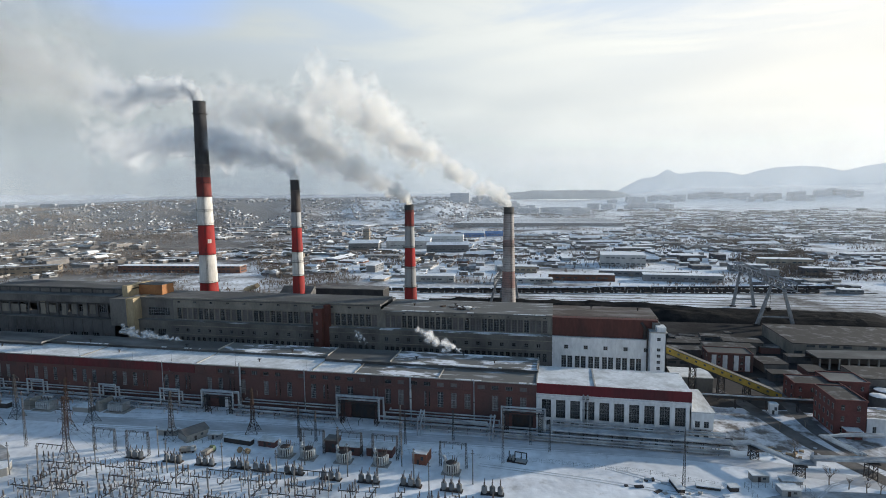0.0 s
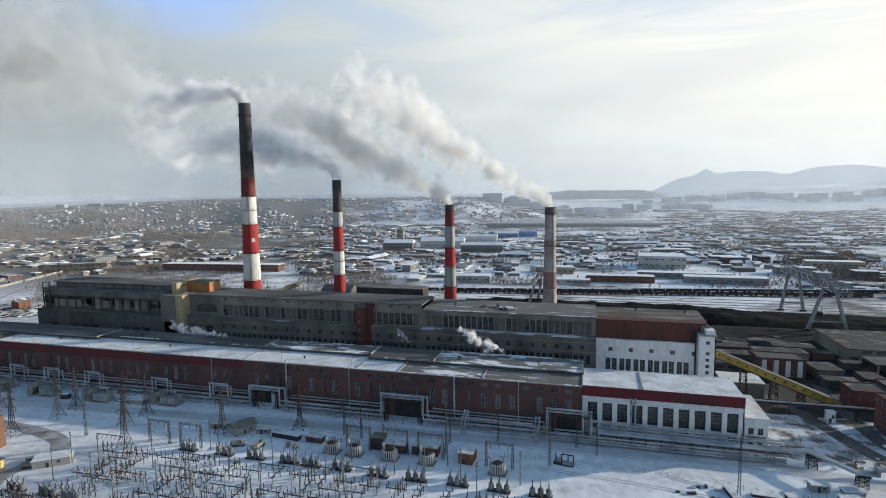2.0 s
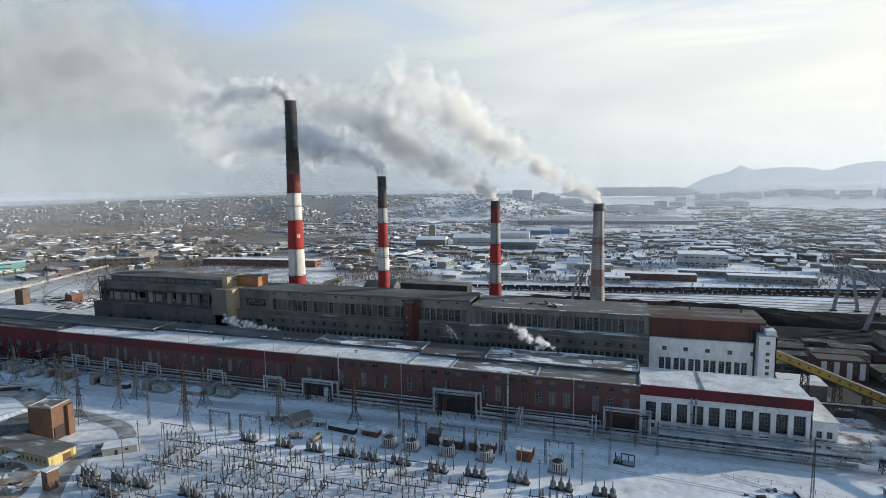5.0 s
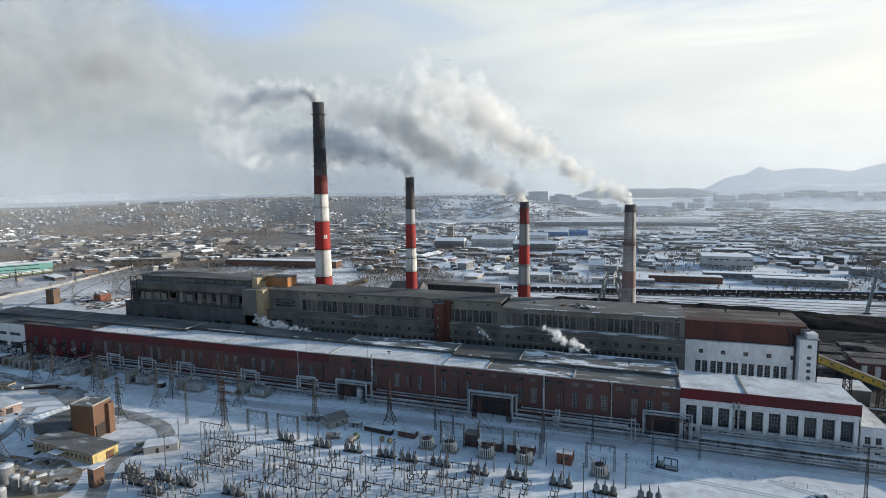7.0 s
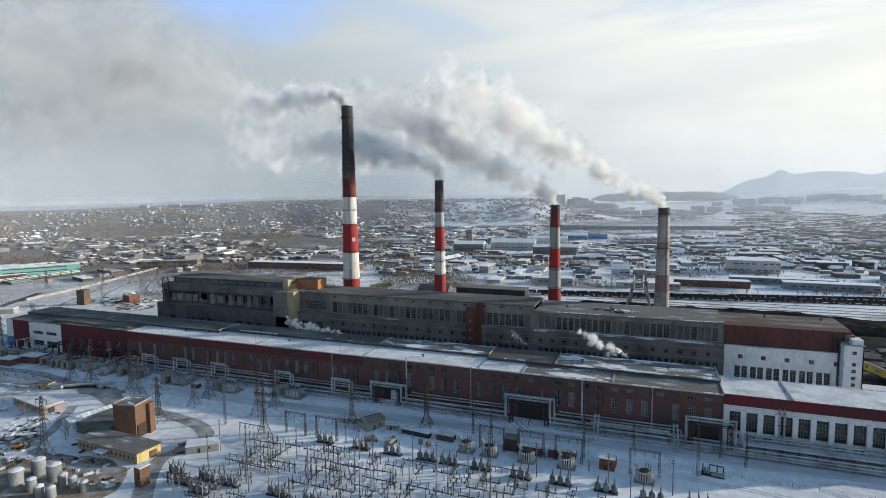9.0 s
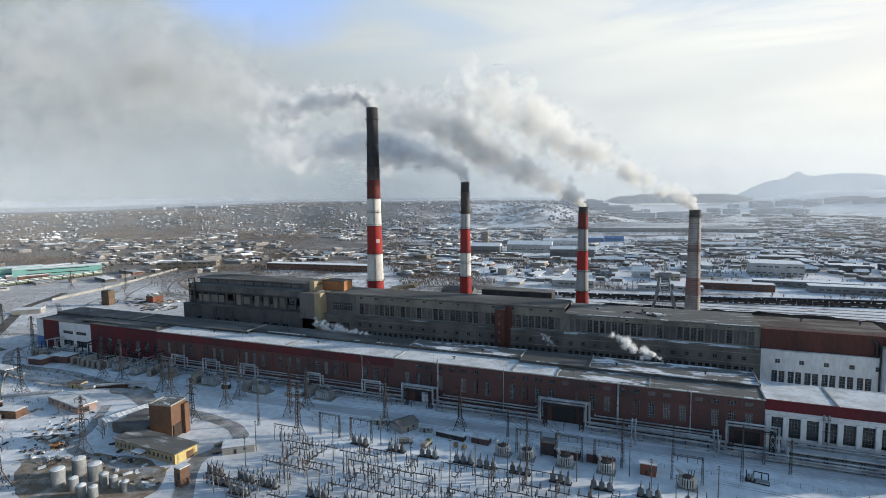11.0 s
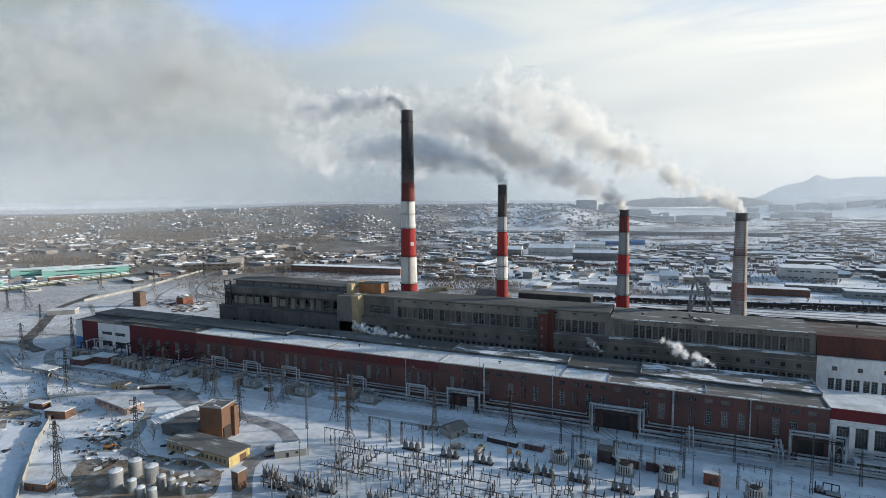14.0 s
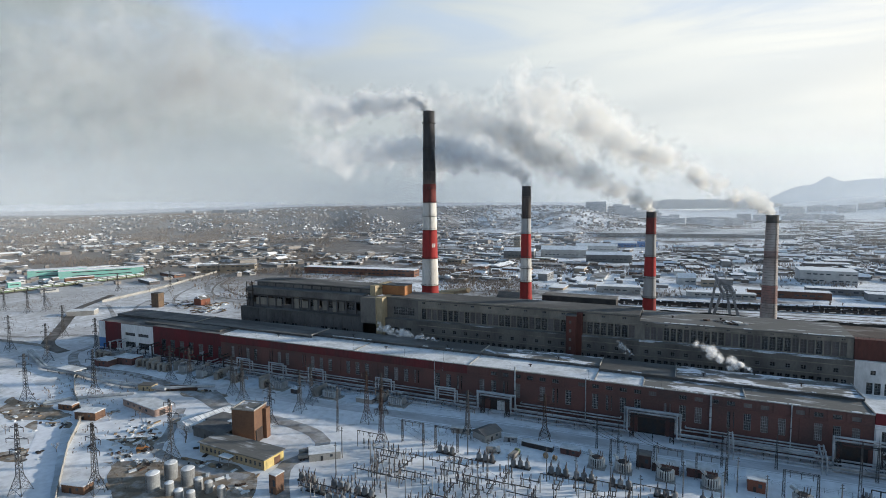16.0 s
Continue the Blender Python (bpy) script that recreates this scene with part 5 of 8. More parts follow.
# bare winter trees and scrub
def scrub(name, label, count, r0, r1, size, blades, seed, test):
    g = np.random.default_rng(seed)
    pts = []
    while len(pts) < count:
        rr = math.sqrt(g.uniform(r0 * r0, r1 * r1))
        b = math.radians(g.uniform(-67, 33))
        x, y = -40 + rr * math.sin(b), rr * math.cos(b)
        if test(x, y) and noise.noise(Vector((x / 140, y / 140, 2))) + 0.5 * noise.noise(Vector((x / 40, y / 40, 6))) > g.uniform(-0.1, 0.5):
            pts.append((x, y, g.uniform(0.55, 1.25) * size))
    P = np.array(pts)
    n = len(P)
    z = land(P[:, 0], P[:, 1])
    base = np.stack([P[:, 0], P[:, 1], z - 0.3], 1)[:, None, :].repeat(blades, 1)
    hgt = P[:, 2][:, None].repeat(blades, 1)
    ang = g.uniform(0, 2 * np.pi, (n, blades))
    lean = g.uniform(0.0, 0.75, (n, blades))
    start = g.uniform(0.0, 0.55, (n, blades))
    start[:, 0], lean[:, 0] = 0, 0.03
    length = hgt * (1 - start) * g.uniform(0.55, 1.0, (n, blades))
    d = np.stack([np.cos(ang) * np.sin(lean), np.sin(ang) * np.sin(lean), np.cos(lean)], 2)
    p0 = base + np.stack([0 * hgt, 0 * hgt, hgt * start], 2)
    tip = p0 + d * length[..., None]
    side = np.stack([-np.sin(ang + 1), np.cos(ang + 1), 0 * ang], 2) * (hgt * 0.008 + 0.02)[..., None]
    mid = p0 + d * (length * 0.5)[..., None]
    verts = np.stack([p0 - side * 0.6, mid + side * 1.6, tip, mid - side * 1.2], 2).reshape(-1, 3)
    m = n * blades
    me = bpy.data.meshes.new(name)
    me.vertices.add(4 * m)
    me.vertices.foreach_set("co", verts.ravel())
    me.loops.add(4 * m)
    me.loops.foreach_set("vertex_index", np.arange(4 * m, dtype=np.int32))
    me.polygons.add(m)
    me.polygons.foreach_set("loop_start", np.arange(m, dtype=np.int32) * 4)
    me.update()
    return tagged(part(name, me, bark), label, "trees", kind="stuff")


def behind_plant(x, y):
    return y > 640 or (x < -400 and y > 560) or (x > 300 and y > 700)


def open_slope(x, y):
    """Few trees on the open snowy slope behind the tall chimney."""
    b, r = math.degrees(math.atan2(x, y)), math.hypot(x, y)
    return not (-34 < b < -13 and 1800 < r < 2500) or (x * 13 + y * 7) % 100 < 12


scrub("bare_trees", "leafless grey-brown trees and scrub among the town yards", 9500, 600, 1300, 5.5, 30, 3, behind_plant)
def thicket(x, y):
    """Brown scrub round the yards and sidings north-west of the works."""
    b, r = math.degrees(math.atan2(x, y)), math.hypot(x, y)
    return -54 < b < -14 and 590 < r < 1150 and (y > 520 or b < -44) and free(x, y, 1)


def east_wood(x, y):
    """A belt of bare wood along the valley to the north-east."""
    b, r = math.degrees(math.atan2(x, y)), math.hypot(x, y)
    return 690 < r < 1900 and abs(b - (21 - (r - 820) / 880 * 7)) < 3.2 and free(x, y, 1)


scrub("bare_trees", "brown leafless thickets behind the works", 5200, 590, 1150, 5.0, 24, 21, thicket)
scrub("bare_wood", "belt of grey-brown leafless wood in the valley", 4200, 690, 1900, 8.0, 20, 22, east_wood)
scrub("far_woods", "distant leafless woods and thickets", 30000, 1250, 2750, 8.0, 13, 4, open_slope)
scrub("far_woods", "bluish leafless woods on the far slope", 14000, 1500, 2700, 11, 13, 5, lambda x, y: math.degrees(math.atan2(x, y)) < -34)

# ---- yard before the hall: pipe racks ----
def pipe_run(name, label, lines, r, supports, sup_h, mat_=None):
    """Parallel clad pipes along lines of points, carried on short steel frames."""
    t = thing(name, (0, 0, 0), label, "pipeline")
    for pts in lines:
        part("pipe", Mesh().tube(pts, r, 8), mat_ or pipe_metal, t)
    for (x, y, w) in supports:
        m = Mesh()
        for s in (-1, 1):
            m.bar((x, y + s * w / 2, 0), (x, y + s * w / 2, sup_h), 0.14, n=4)
        m.bar((x, y - w / 2 - 0.3, sup_h - 0.15), (x, y + w / 2 + 0.3, sup_h - 0.15), 0.16, n=4)
        part("support", m, dark_metal, t)
    return t


def loop_line(xs, y, z, up, out=0.0):
    """A pipe line along x that rises over portals: xs gives (start, end) of each portal."""
    pts = [(xs[0], y, z)]
    for a, b, h in up:
        pts += [(a, y, z), (a, y, h), (b, y, h), (b, y, z)]
    return pts + [(xs[1], y, z)]


portals = [(-175.0, -157.5, 11.4), (-102.0, -81.0, 13.6), (-23.5, -4.5, 13.9)]
small_loops = [(-236, -226), (-282.5, -272), (-312.5, -301.5), (-338.5, -328), (-199, -188)]
lines, low_lines = [], []
for k in range(2):
    ups = [(a + 0.9 * k, b - 0.9 * k, h - 1.9 * k) for a, b, h in portals]
    ups += [(a + 0.8 * k, b + 0.8 * k, 11.0 - 1.6 * k) for a, b in small_loops]
    lines.append(loop_line((-356, -2), 232.2 + 1.5 * k, 3.0 + 1.5 * k, sorted(ups)))
    lines.append(loop_line((-356, 71), 235.0 + 0.9 * k, 2.0 + 1.0 * k, sorted([(a - 1.4 + 0.4 * k, b + 1.4 - 0.4 * k, h - 0.6 - k) for a, b, h in portals[:2]])))
for k in range(4):
    lines.append([(-1.5, 231.0 + 1.15 * k, 3.0), (-1.5, 231.0 + 1.15 * k, 5.3), (71, 231.0 + 1.15 * k, 5.3), (71.5, 231.0 + 1.15 * k, 4.2)])
lines.append([(-30, 230.6, 1.6), (28, 230.6, 1.6), (28, 230.6, 2.8), (34, 230.6, 2.8), (34, 230.6, 1.6), (70, 230.6, 1.6)])
lines.append([(-70, 231.2, 5.0), (-62, 231.2, 5.0), (-62, 231.2, 6.4), (-30, 231.2, 6.4), (-30, 231.2, 5.0), (-25, 231.2, 5.0)])
pipe_run("pipe_rack", "grey insulated pipes along the hall, looping over the gates", lines, 0.42, [(x, 233.8, 4.6) for x in np.arange(-352, -4, 8.7)], 2.4)
upper = []
for a, b in ((-356, -176.5), (-156, -103.5), (-79.5, -25)):
    upper += [[(a, 236.6, 0.3), (a, 236.6, 5.4), (b, 236.6, 5.4), (b, 236.6, 0.3)], [(a + 2, 239.8, 6.3), (a + 2, 237.8, 6.3), (b - 2, 237.8, 6.3), (b - 2, 239.8, 6.3)], [(a + 1, 231.0, 0.2), (a + 1, 231.0, 1.2), (b - 1, 231.0, 1.2), (b - 1, 231.0, 0.2)]]
pipe_run("pipe_rack", "upper row of thin snow-dusted pipes before the brick wall", upper, 0.32, [(x, 237.2, 2.2) for x in np.arange(-350, -28, 11.3) if not any(a - 1 < x < b + 1 for a, b, _ in portals)], 5.2)
deck = thing("pipe_rack", (0, 0, 0), "dark steel trestle carrying a deck of pipes", "pipe rack")
for x in np.arange(0, 72, 6.0):
    m = Mesh()
    for y in (230.8, 235):
        m.bar((x, y, 0), (x, y, 4.8), 0.2, n=4)
    m.bar((x, 230.4, 4.65), (x, 235.4, 4.65), 0.2, n=4).bar((x, 230.8, 1.0), (x, 235, 4.4), 0.1, n=4)
    part("frame", m, dark_metal, deck)
for y in (230.6, 235.2):
    part("beam", Mesh().box(-1, 72, y - 0.12, y + 0.12, 4.5, 4.75), lattice_metal, deck)
for z, y in ((3.7, 230.1), (2.4, 230.0), (1.2, 229.8), (6.2, 235.9), (7.1, 236.6)):
    part("pipe", Mesh().bar((-24 if z < 4 else -1, y, z), (70, y, z), 0.36, n=8), pipe_metal, deck)
for x in np.arange(-21, 70, 12.0):
    part("bracket", Mesh().bar((x, 230.55, 0), (x, 230.55, 3.4), 0.12, n=4), dark_metal, deck)
for x in (-60.0, -27.5):
    g = thing("pipe_support", (x, 230, 0), "grey raking pipe frame before the pipe rack", "support frame", "raking frames")
    for s in (-0.8, 0.8):
        part("post", Mesh().bar((s, -4, 0), (s, -4, 6.4), 0.26, n=6), pipe_metal, g)
        part("post", Mesh().bar((s, 2.6, 0), (s, 2.6, 9.2), 0.26, n=6), pipe_metal, g)
        part("raker", Mesh().bar((s, -4.2, 6.3), (s, 3, 9.4), 0.3, n=6), pipe_metal, g)
    part("cross_tie", Mesh().bar((-0.8, 2.6, 9.0), (0.8, 2.6, 9.0), 0.2, n=6), pipe_metal, g)
for a, b, h in portals:
    f = thing("pipe_portal", ((a + b) / 2, 233.8, 0), "grey steel portal frame carrying pipes over a gate", "portal frame", "pipe portals")
    w = (b - a) / 2 + 0.2
    h -= 2.6
    for s in (-1, 1):
        part("leg", Mesh().mast(1.7, 1.7, 0, h, 6, 0.14, s * (w - 2.2), 0), dark_metal, f)
    beam = Mesh()
    for yy in (-0.9, 0.9):
        for zz in (h - 0.9, h):
            beam.bar((-w, yy, zz), (w, yy, zz), 0.15, n=4)
    for i in range(9):
        x = -w + 2 * w * i / 8
        beam.bar((x, -0.9, h), (x, 0.9, h - 0.9), 0.1, n=4)
        beam.bar((x, -0.9, h - 0.9), (x, -0.9, h), 0.1, n=4)
    part("beam", beam, dark_metal, f)
# bent bus ducts and pipes by the western end
dq = random.Random(77)
duct_lines, dark_lines = [], []
for i in range(17):
    x = -468 + 7.1 * i + dq.uniform(-2, 2)
    h, y, go = dq.uniform(5, 11.5), dq.uniform(231.5, 237), dq.choice((-1, 1)) * dq.uniform(2, 9)
    low = dq.uniform(1.4, 3.2)
    run = duct_lines if dq.random() < 0.55 else dark_lines
    run.append([(x, 239.6, h), (x, y, h), (x + go * 0.4, y, h), (x + go * 0.4, y, low), (x + go, y - 2, low), (x + go, 227.5, low)])
    if dq.random() < 0.5:
        run.append([(x + 1.6, 239.6, h - 1.5), (x + 1.6, y + 1, h - 1.5), (x + 1.6, y + 1, low + 0.8), (x + 9, y + 1, low + 0.8)])
pipe_run("pipe_rack", "tangle of bent grey ducts against the western end of the hall", duct_lines, 0.42, [(x, 234.5, 4) for x in np.arange(-462, -352, 9.0)], 4.4)
pipe_run("pipe_rack", "dark unclad pipes winding before the red cladding", dark_lines, 0.36, [(x, 233, 3) for x in np.arange(-458, -352, 13.0)], 3.0, dark_metal)
pipe_run("pipe_rack", "long low grey pipes along the foot of the red cladding", [[(-478, 236, 3), (-352, 236, 3)], [(-470, 234.5, 2.4), (-352, 234.5, 2.4)]], 0.4, [(x, 235.2, 2.5) for x in range(-475, -352, 12)], 2.0)
# downpipes and a vent stack on the facade
for x, r, top in ((-157.5, 0.45, 24.5), (-67.5, 0.5, 22.6), (-122, 0.25, 23), (-203, 0.22, 23), (-37, 0.25, 23), (12.2, 0.4, 19), (14, 0.4, 19)):
    p = thing("downpipe", (x, FRONT - 0.7, 0), "round metal pipe rising against the facade", "pipe", "facade pipes")
    part("pipe", Mesh().bar((0, 0, 1.2), (0, 0, top), r, n=8), pipe_metal, p)
    part("foot", Mesh().bar((0, 0, 0), (0, 0, 1.2), r * 1.25, n=8), dark_metal, p)
    for z in (6, 12, 17):
        part("bracket", Mesh().box(-r - 0.1, r + 0.1, -r, 0.65, z, z + 0.25), dark_metal, p)

# ---- switchyard equipment ----
breaker_paint = mat("breaker_grey", (0.2, 0.21, 0.215), (0.13, 0.132, 0.135), 0.6, 0.1, big=0.3, fine=2, vary=0.35)


def breaker():
    b = thing("oil_breaker", (0, 0, 0), "grey three-tank oil circuit breaker with brown bushings on a steel frame", "circuit breaker", "switchyard breakers")
    part("frame", Mesh().box(-4.2, 4.2, -1.2, 1.2, 0.15, 0.5).box(-4.2, -3.9, -1.1, 1.1, 0, 0.15).box(3.9, 4.2, -1.1, 1.1, 0, 0.15), dark_metal, b)
    for x in (-2.9, 0, 2.9):
        tank = part("tank", Mesh().lathe([(0.9, 0.5), (1.05, 0.9), (1.05, 2.7), (0.7, 3.15), (0.25, 3.3)], 12, x), breaker_paint, b, smooth=False)
        for s in (-1, 1):
            part("bushing", Mesh().bar((x, s * 0.45, 2.9), (x, s * 1.35, 5.3), 0.27, 0.13, n=8), porcelain, tank)
    return b


def disconnector():
    d = thing("disconnector", (0, 0, 0), "three-pole disconnector on slender concrete posts", "disconnector", "switchyard disconnectors")
    for x in (-2.6, 2.6):
        part("post", Mesh().bar((x, 0, 0), (x, 0, 2.6), 0.17, n=6), concrete, d)
    part("beam", Mesh().box(-4.0, 4.0, -0.16, 0.16, 2.6, 2.85), lattice_metal, d)
    for x in (-3.4, 0, 3.4):
        cross = part("crossbar", Mesh().box(x - 0.1, x + 0.1, -1.35, 1.35, 2.85, 3.0), lattice_metal, d)
        for y in (-1.2, 1.2):
            part("insulator", Mesh().bar((x, y, 3.0), (x, y, 4.7), 0.2, 0.15, n=8), porcelain, cross)
        part("blade", Mesh().bar((x, -1.2, 4.7), (x, 1.2, 4.75), 0.06, n=4), lattice_metal, cross)
    return d


def post_insulators():
    d = thing("voltage_transformer", (0, 0, 0), "slim porcelain instrument transformers on steel stands", "instrument transformer", "switchyard instruments")
    for x in (-2.4, 0, 2.4):
        st = part("stand", Mesh().lathe([(0.34, 0), (0.2, 0.25), (0.17, 1.8), (0.34, 2.0)], 6, x), lattice_metal, d)
        part("tank", Mesh().box(x - 0.45, x + 0.45, -0.45, 0.45, 2.0, 2.6), tank_metal, st)
        part("insulator", Mesh().bar((x, 0, 2.6), (x, 0, 4.6), 0.3, 0.2, n=8), porcelain, st)
    return d


def pole(h, name="concrete_pole", label="tall slender concrete pole in the switchyard"):
    p = thing(name, (0, 0, 0), label, "pole", "switchyard poles")
    part("shaft", Mesh().bar((0, 0, 0), (0, 0, h), 0.24, 0.15, n=8), pole_concrete, p)
    part("head", Mesh().box(-0.7, 0.7, -0.08, 0.08, h - 1.6, h - 1.4).box(-0.5, 0.5, -0.08, 0.08, h - 0.5, h - 0.35), lattice_metal, p)
    return p


def portal(w, h):
    p = thing("busbar_portal", (0, 0, 0), "galvanised steel busbar portal with hanging insulators", "portal frame", "busbar portals")
    for s in (-1, 1):
        part("leg", Mesh().mast(0.9, 0.55, 0, h, 7, 0.075, s * w / 2, 0), lattice_metal, p)
    b = Mesh()
    for y, z in ((-0.3, h - 0.6), (0.3, h - 0.6), (0, h)):
        b.bar((-w / 2, y, z), (w / 2, y, z), 0.08, n=4)
    n = int(w / 1.1)
    for i in range(n):
        x = -w / 2 + w * i / n
        b.bar((x, -0.3, h - 0.6), (x + w / n / 2, 0, h), 0.05, n=3).bar((x + w / n / 2, 0, h), (x + w / n, 0.3, h - 0.6), 0.05, n=3)
    part("beam", b, lattice_metal, p)
    for i in range(3):
        x = -w / 3 + i * w / 3
        part("insulator", Mesh().bar((x, 0, h - 0.6), (x, -0.7, h - 2.4), 0.14, n=6), porcelain, p)
    return p


def busbars(w, n=6):
    """A run of stretched conductors over the bays."""
    p = thing("busbar", (0, 0, 0), "row of stretched conductors over the switchyard bays", "conductors", "busbars")
    for x in (-w / 2, w / 2):
        part("post", Mesh().bar((x, 0, 0), (x, 0, 7.4), 0.2, 0.15, n=6), concrete, p)
    part("crossbeam", Mesh().box(-w / 2, w / 2, -0.12, 0.12, 7.3, 7.55), lattice_metal, p)
    for i in range(n):
        x = -w / 2 + w * (i + 0.5) / n
        part("insulator", Mesh().bar((x, 0, 7.3), (x + 0.3, -1.2, 6.2), 0.13, n=6), porcelain, p)
    return p


def pylon(h, foot=5.2, rusty=False, arms=(0.62, 0.78, 0.94)):
    p = thing("lattice_pylon", (0, 0, 0), ("rust-brown" if rusty else "grey galvanised") + " lattice pylon with three crossarms", "pylon", "lattice pylons")
    m = rust_metal if rusty else lattice_metal
    waist = h * 0.26

    def corner(z, k):
        w = foot + (1.7 - foot) * z / waist if z < waist else 1.7 - 1.1 * (z - waist) / (h - waist)
        sx, sy = ((-1, -1), (1, -1), (1, 1), (-1, 1))[k % 4]
        return (sx * w / 2, sy * w / 2, z)
    zs = [0, waist * 0.42, waist * 0.76] + list(np.linspace(waist, h, 12))
    for k in range(4):
        part("leg", Mesh().tube([corner(0, k), corner(waist, k), corner(h, k)], 0.14, 4), m, p)
        up = [corner(z, k + i % 2) for i, z in enumerate(zs)]
        down = [corner(z, k + (i + 1) % 2) for i, z in enumerate(zs)]
        part("bracing", Mesh().tube(up + down[::-1], 0.075, 3), m, p)
    for i, f in enumerate(arms):
        z, w = h * f, (3.4, 4.4, 2.8)[i]
        for s in (-1, 1):
            arm = part("crossarm", Mesh().tube([(0, -0.4, z), (s * w, 0, z), (0, 0.4, z), (0, 0, z + 1.3), (s * w * 0.98, 0, z + 0.05)], 0.09, 4), m, p)
            part("insulator", Mesh().bar((s * w, 0, z), (s * w, 0, z - 1.8), 0.13, n=6), porcelain, arm)
    return p


def lightning_mast(h):
    p = thing("lightning_mast", (0, 0, 0), "slim lattice lightning mast with a needle tip", "mast", "lightning masts")
    part("shaft", Mesh().mast(0.95, 0.35, 0, h, 16, 0.06), lattice_metal, p)
    part("needle", Mesh().bar((0, 0, h), (0, 0, h + 4), 0.07, 0.03, n=4), lattice_metal, p)
    return p


cooler_pale = mat("pale_cooler_paint", (0.5, 0.52, 0.52), (0.32, 0.32, 0.31), 0.6, big=0.4, fine=2, stretch=(1, 1, 0.4))


def transformer(big):
    label = "large ribbed grey transformer on a concrete plinth" if big else "power transformer with tubular coolers and a conservator"
    t = thing("power_transformer", (0, 0, 0), label, "transformer", "power transformers")
    if big:
        part("plinth", Mesh().box(-6, 6, -4, 4, 0, 0.35), concrete, t)
        part("tank", Mesh().box(-4, 4, -2.2, 2.2, 0.35, 4.6), tank_metal, t)
        part("lid", Mesh().box(-4.2, 4.2, -2.4, 2.4, 4.6, 4.9), tank_metal, t)
        for s in (-1, 1):
            for i in range(7):
                x = -3.6 + i * 1.2
                part("radiator", Mesh().box(x - 0.4, x + 0.4, s * 2.25 - 0.0, s * 3.2, 0.9, 4.3) if s > 0 else Mesh().box(x - 0.4, x + 0.4, -3.2, -2.25, 0.9, 4.3), pipe_metal, t)
        part("conservator", Mesh().bar((-3.5, 1.2, 6.1), (2, 1.2, 6.1), 0.65, n=12), pipe_metal, t)
        for x in (-2, 0, 2):
            part("bushing", Mesh().bar((x, -0.8, 4.9), (x, -1.4, 7.2), 0.26, 0.12, n=8), porcelain, t)
        return t
    part("plinth", Mesh().box(-3.6, 3.6, -2.6, 2.6, 0, 0.4), concrete, t)
    part("tank", Mesh().lathe([(2.1, 0.4), (2.1, 4.2), (1.7, 4.5), (0.2, 4.6)], 20), dark_metal, t)
    for i in range(14):
        a = radians(-205 + 230 * i / 13)
        ca, sa = math.cos(a), math.sin(a)
        part("cooler", Mesh().tube([(ca * 2.0, sa * 1.9, 4.0), (ca * 3.0, sa * 2.7, 3.9), (ca * 3.0, sa * 2.7, 0.9), (ca * 2.0, sa * 1.9, 0.8)], 0.27, 8), cooler_pale, t, "pale cooling tube")
    part("conservator", Mesh().bar((-3.4, 1.5, 5.6), (-2.0, -1.2, 5.6), 0.62, n=14), cooler_pale, t)
    part("conservator_stand", Mesh().bar((-2.6, 0.2, 0.4), (-2.6, 0.2, 5.0), 0.15, n=6), dark_metal, t)
    for x in (0.2, 1.1, 2.0):
        part("bushing", Mesh().bar((x, 0.3, 4.3), (x + 0.3, 0.6, 6.9), 0.22, 0.1, n=8), porcelain, t)
    return t


YARD = random.Random(5)


def spread(master, places):
    for x, y, *turn in places:
        copy_thing(master, pose(x, y, 0, 0, 0, turn[0] if turn else YARD.uniform(-2, 2)))
    drop_thing(master)


spread(breaker(), [(x, 184 + YARD.uniform(-0.6, 0.6)) for x in (-172, -154, -139, -123.5, -113.5, -100, -84, -69, -52.6, -37, -22)]
       + [(x, 141.5 + YARD.uniform(-0.6, 0.6)) for x in (-212, -197, -186, -164.5, -149.3, -134)]
       + [(-204, 136), (-193, 133)])
rows = []
for y, x0, x1 in ((172, -210, -30), (166, -200, -60), (160, -204, -70), (153.5, -196, -90), (148, -190, -95), (134, -208, -140), (128, -190, -145)):
    x = x0 + YARD.uniform(0, 4)
    while x < x1:
        if YARD.random() < 0.84:
            rows.append((x, y + YARD.uniform(-0.9, 0.9), YARD.choice((0, 0, 0, 90)) + YARD.uniform(-2, 2)))
        x += YARD.uniform(8.6, 10.5)
spread(disconnector(), rows)
rows = []
for y, x0, x1 in ((175, -205, -20), (163, -195, -60), (157, -200, -80), (144.8, -205, -120), (137.5, -210, -150)):
    x = x0
    while x < x1:
        if YARD.random() < 0.6:
            rows.append((x, y + YARD.uniform(-0.6, 0.6), YARD.choice((0, 90))))
        x += YARD.uniform(8, 13)
spread(post_insulators(), rows)
spread(pole(13.5), [(-174.8, 167.6), (-158.3, 152), (-147, 155.6), (-138.8, 167.1), (-126.7, 178), (-115, 174.7), (-102.7, 176.4), (-99, 191.9), (-78.4, 186.5), (-65.3, 184.1), (-52, 187),
                    (-186, 150), (-197, 163), (-135, 150), (-120, 160), (-106, 163), (-92, 170), (-176, 140), (-160, 137), (-44, 178), (-30, 190), (-88, 200), (-60, 198), (-205, 150), (-211, 163), (-150, 176), (-163, 187)])
spread(portal(10.5, 10.5), [(-189.5, 187, 0), (-173, 187, 0), (-100.5, 202.2, 0), (-68.5, 202.6, 0), (-39.6, 201, 0), (-84, 202.8, 0)])
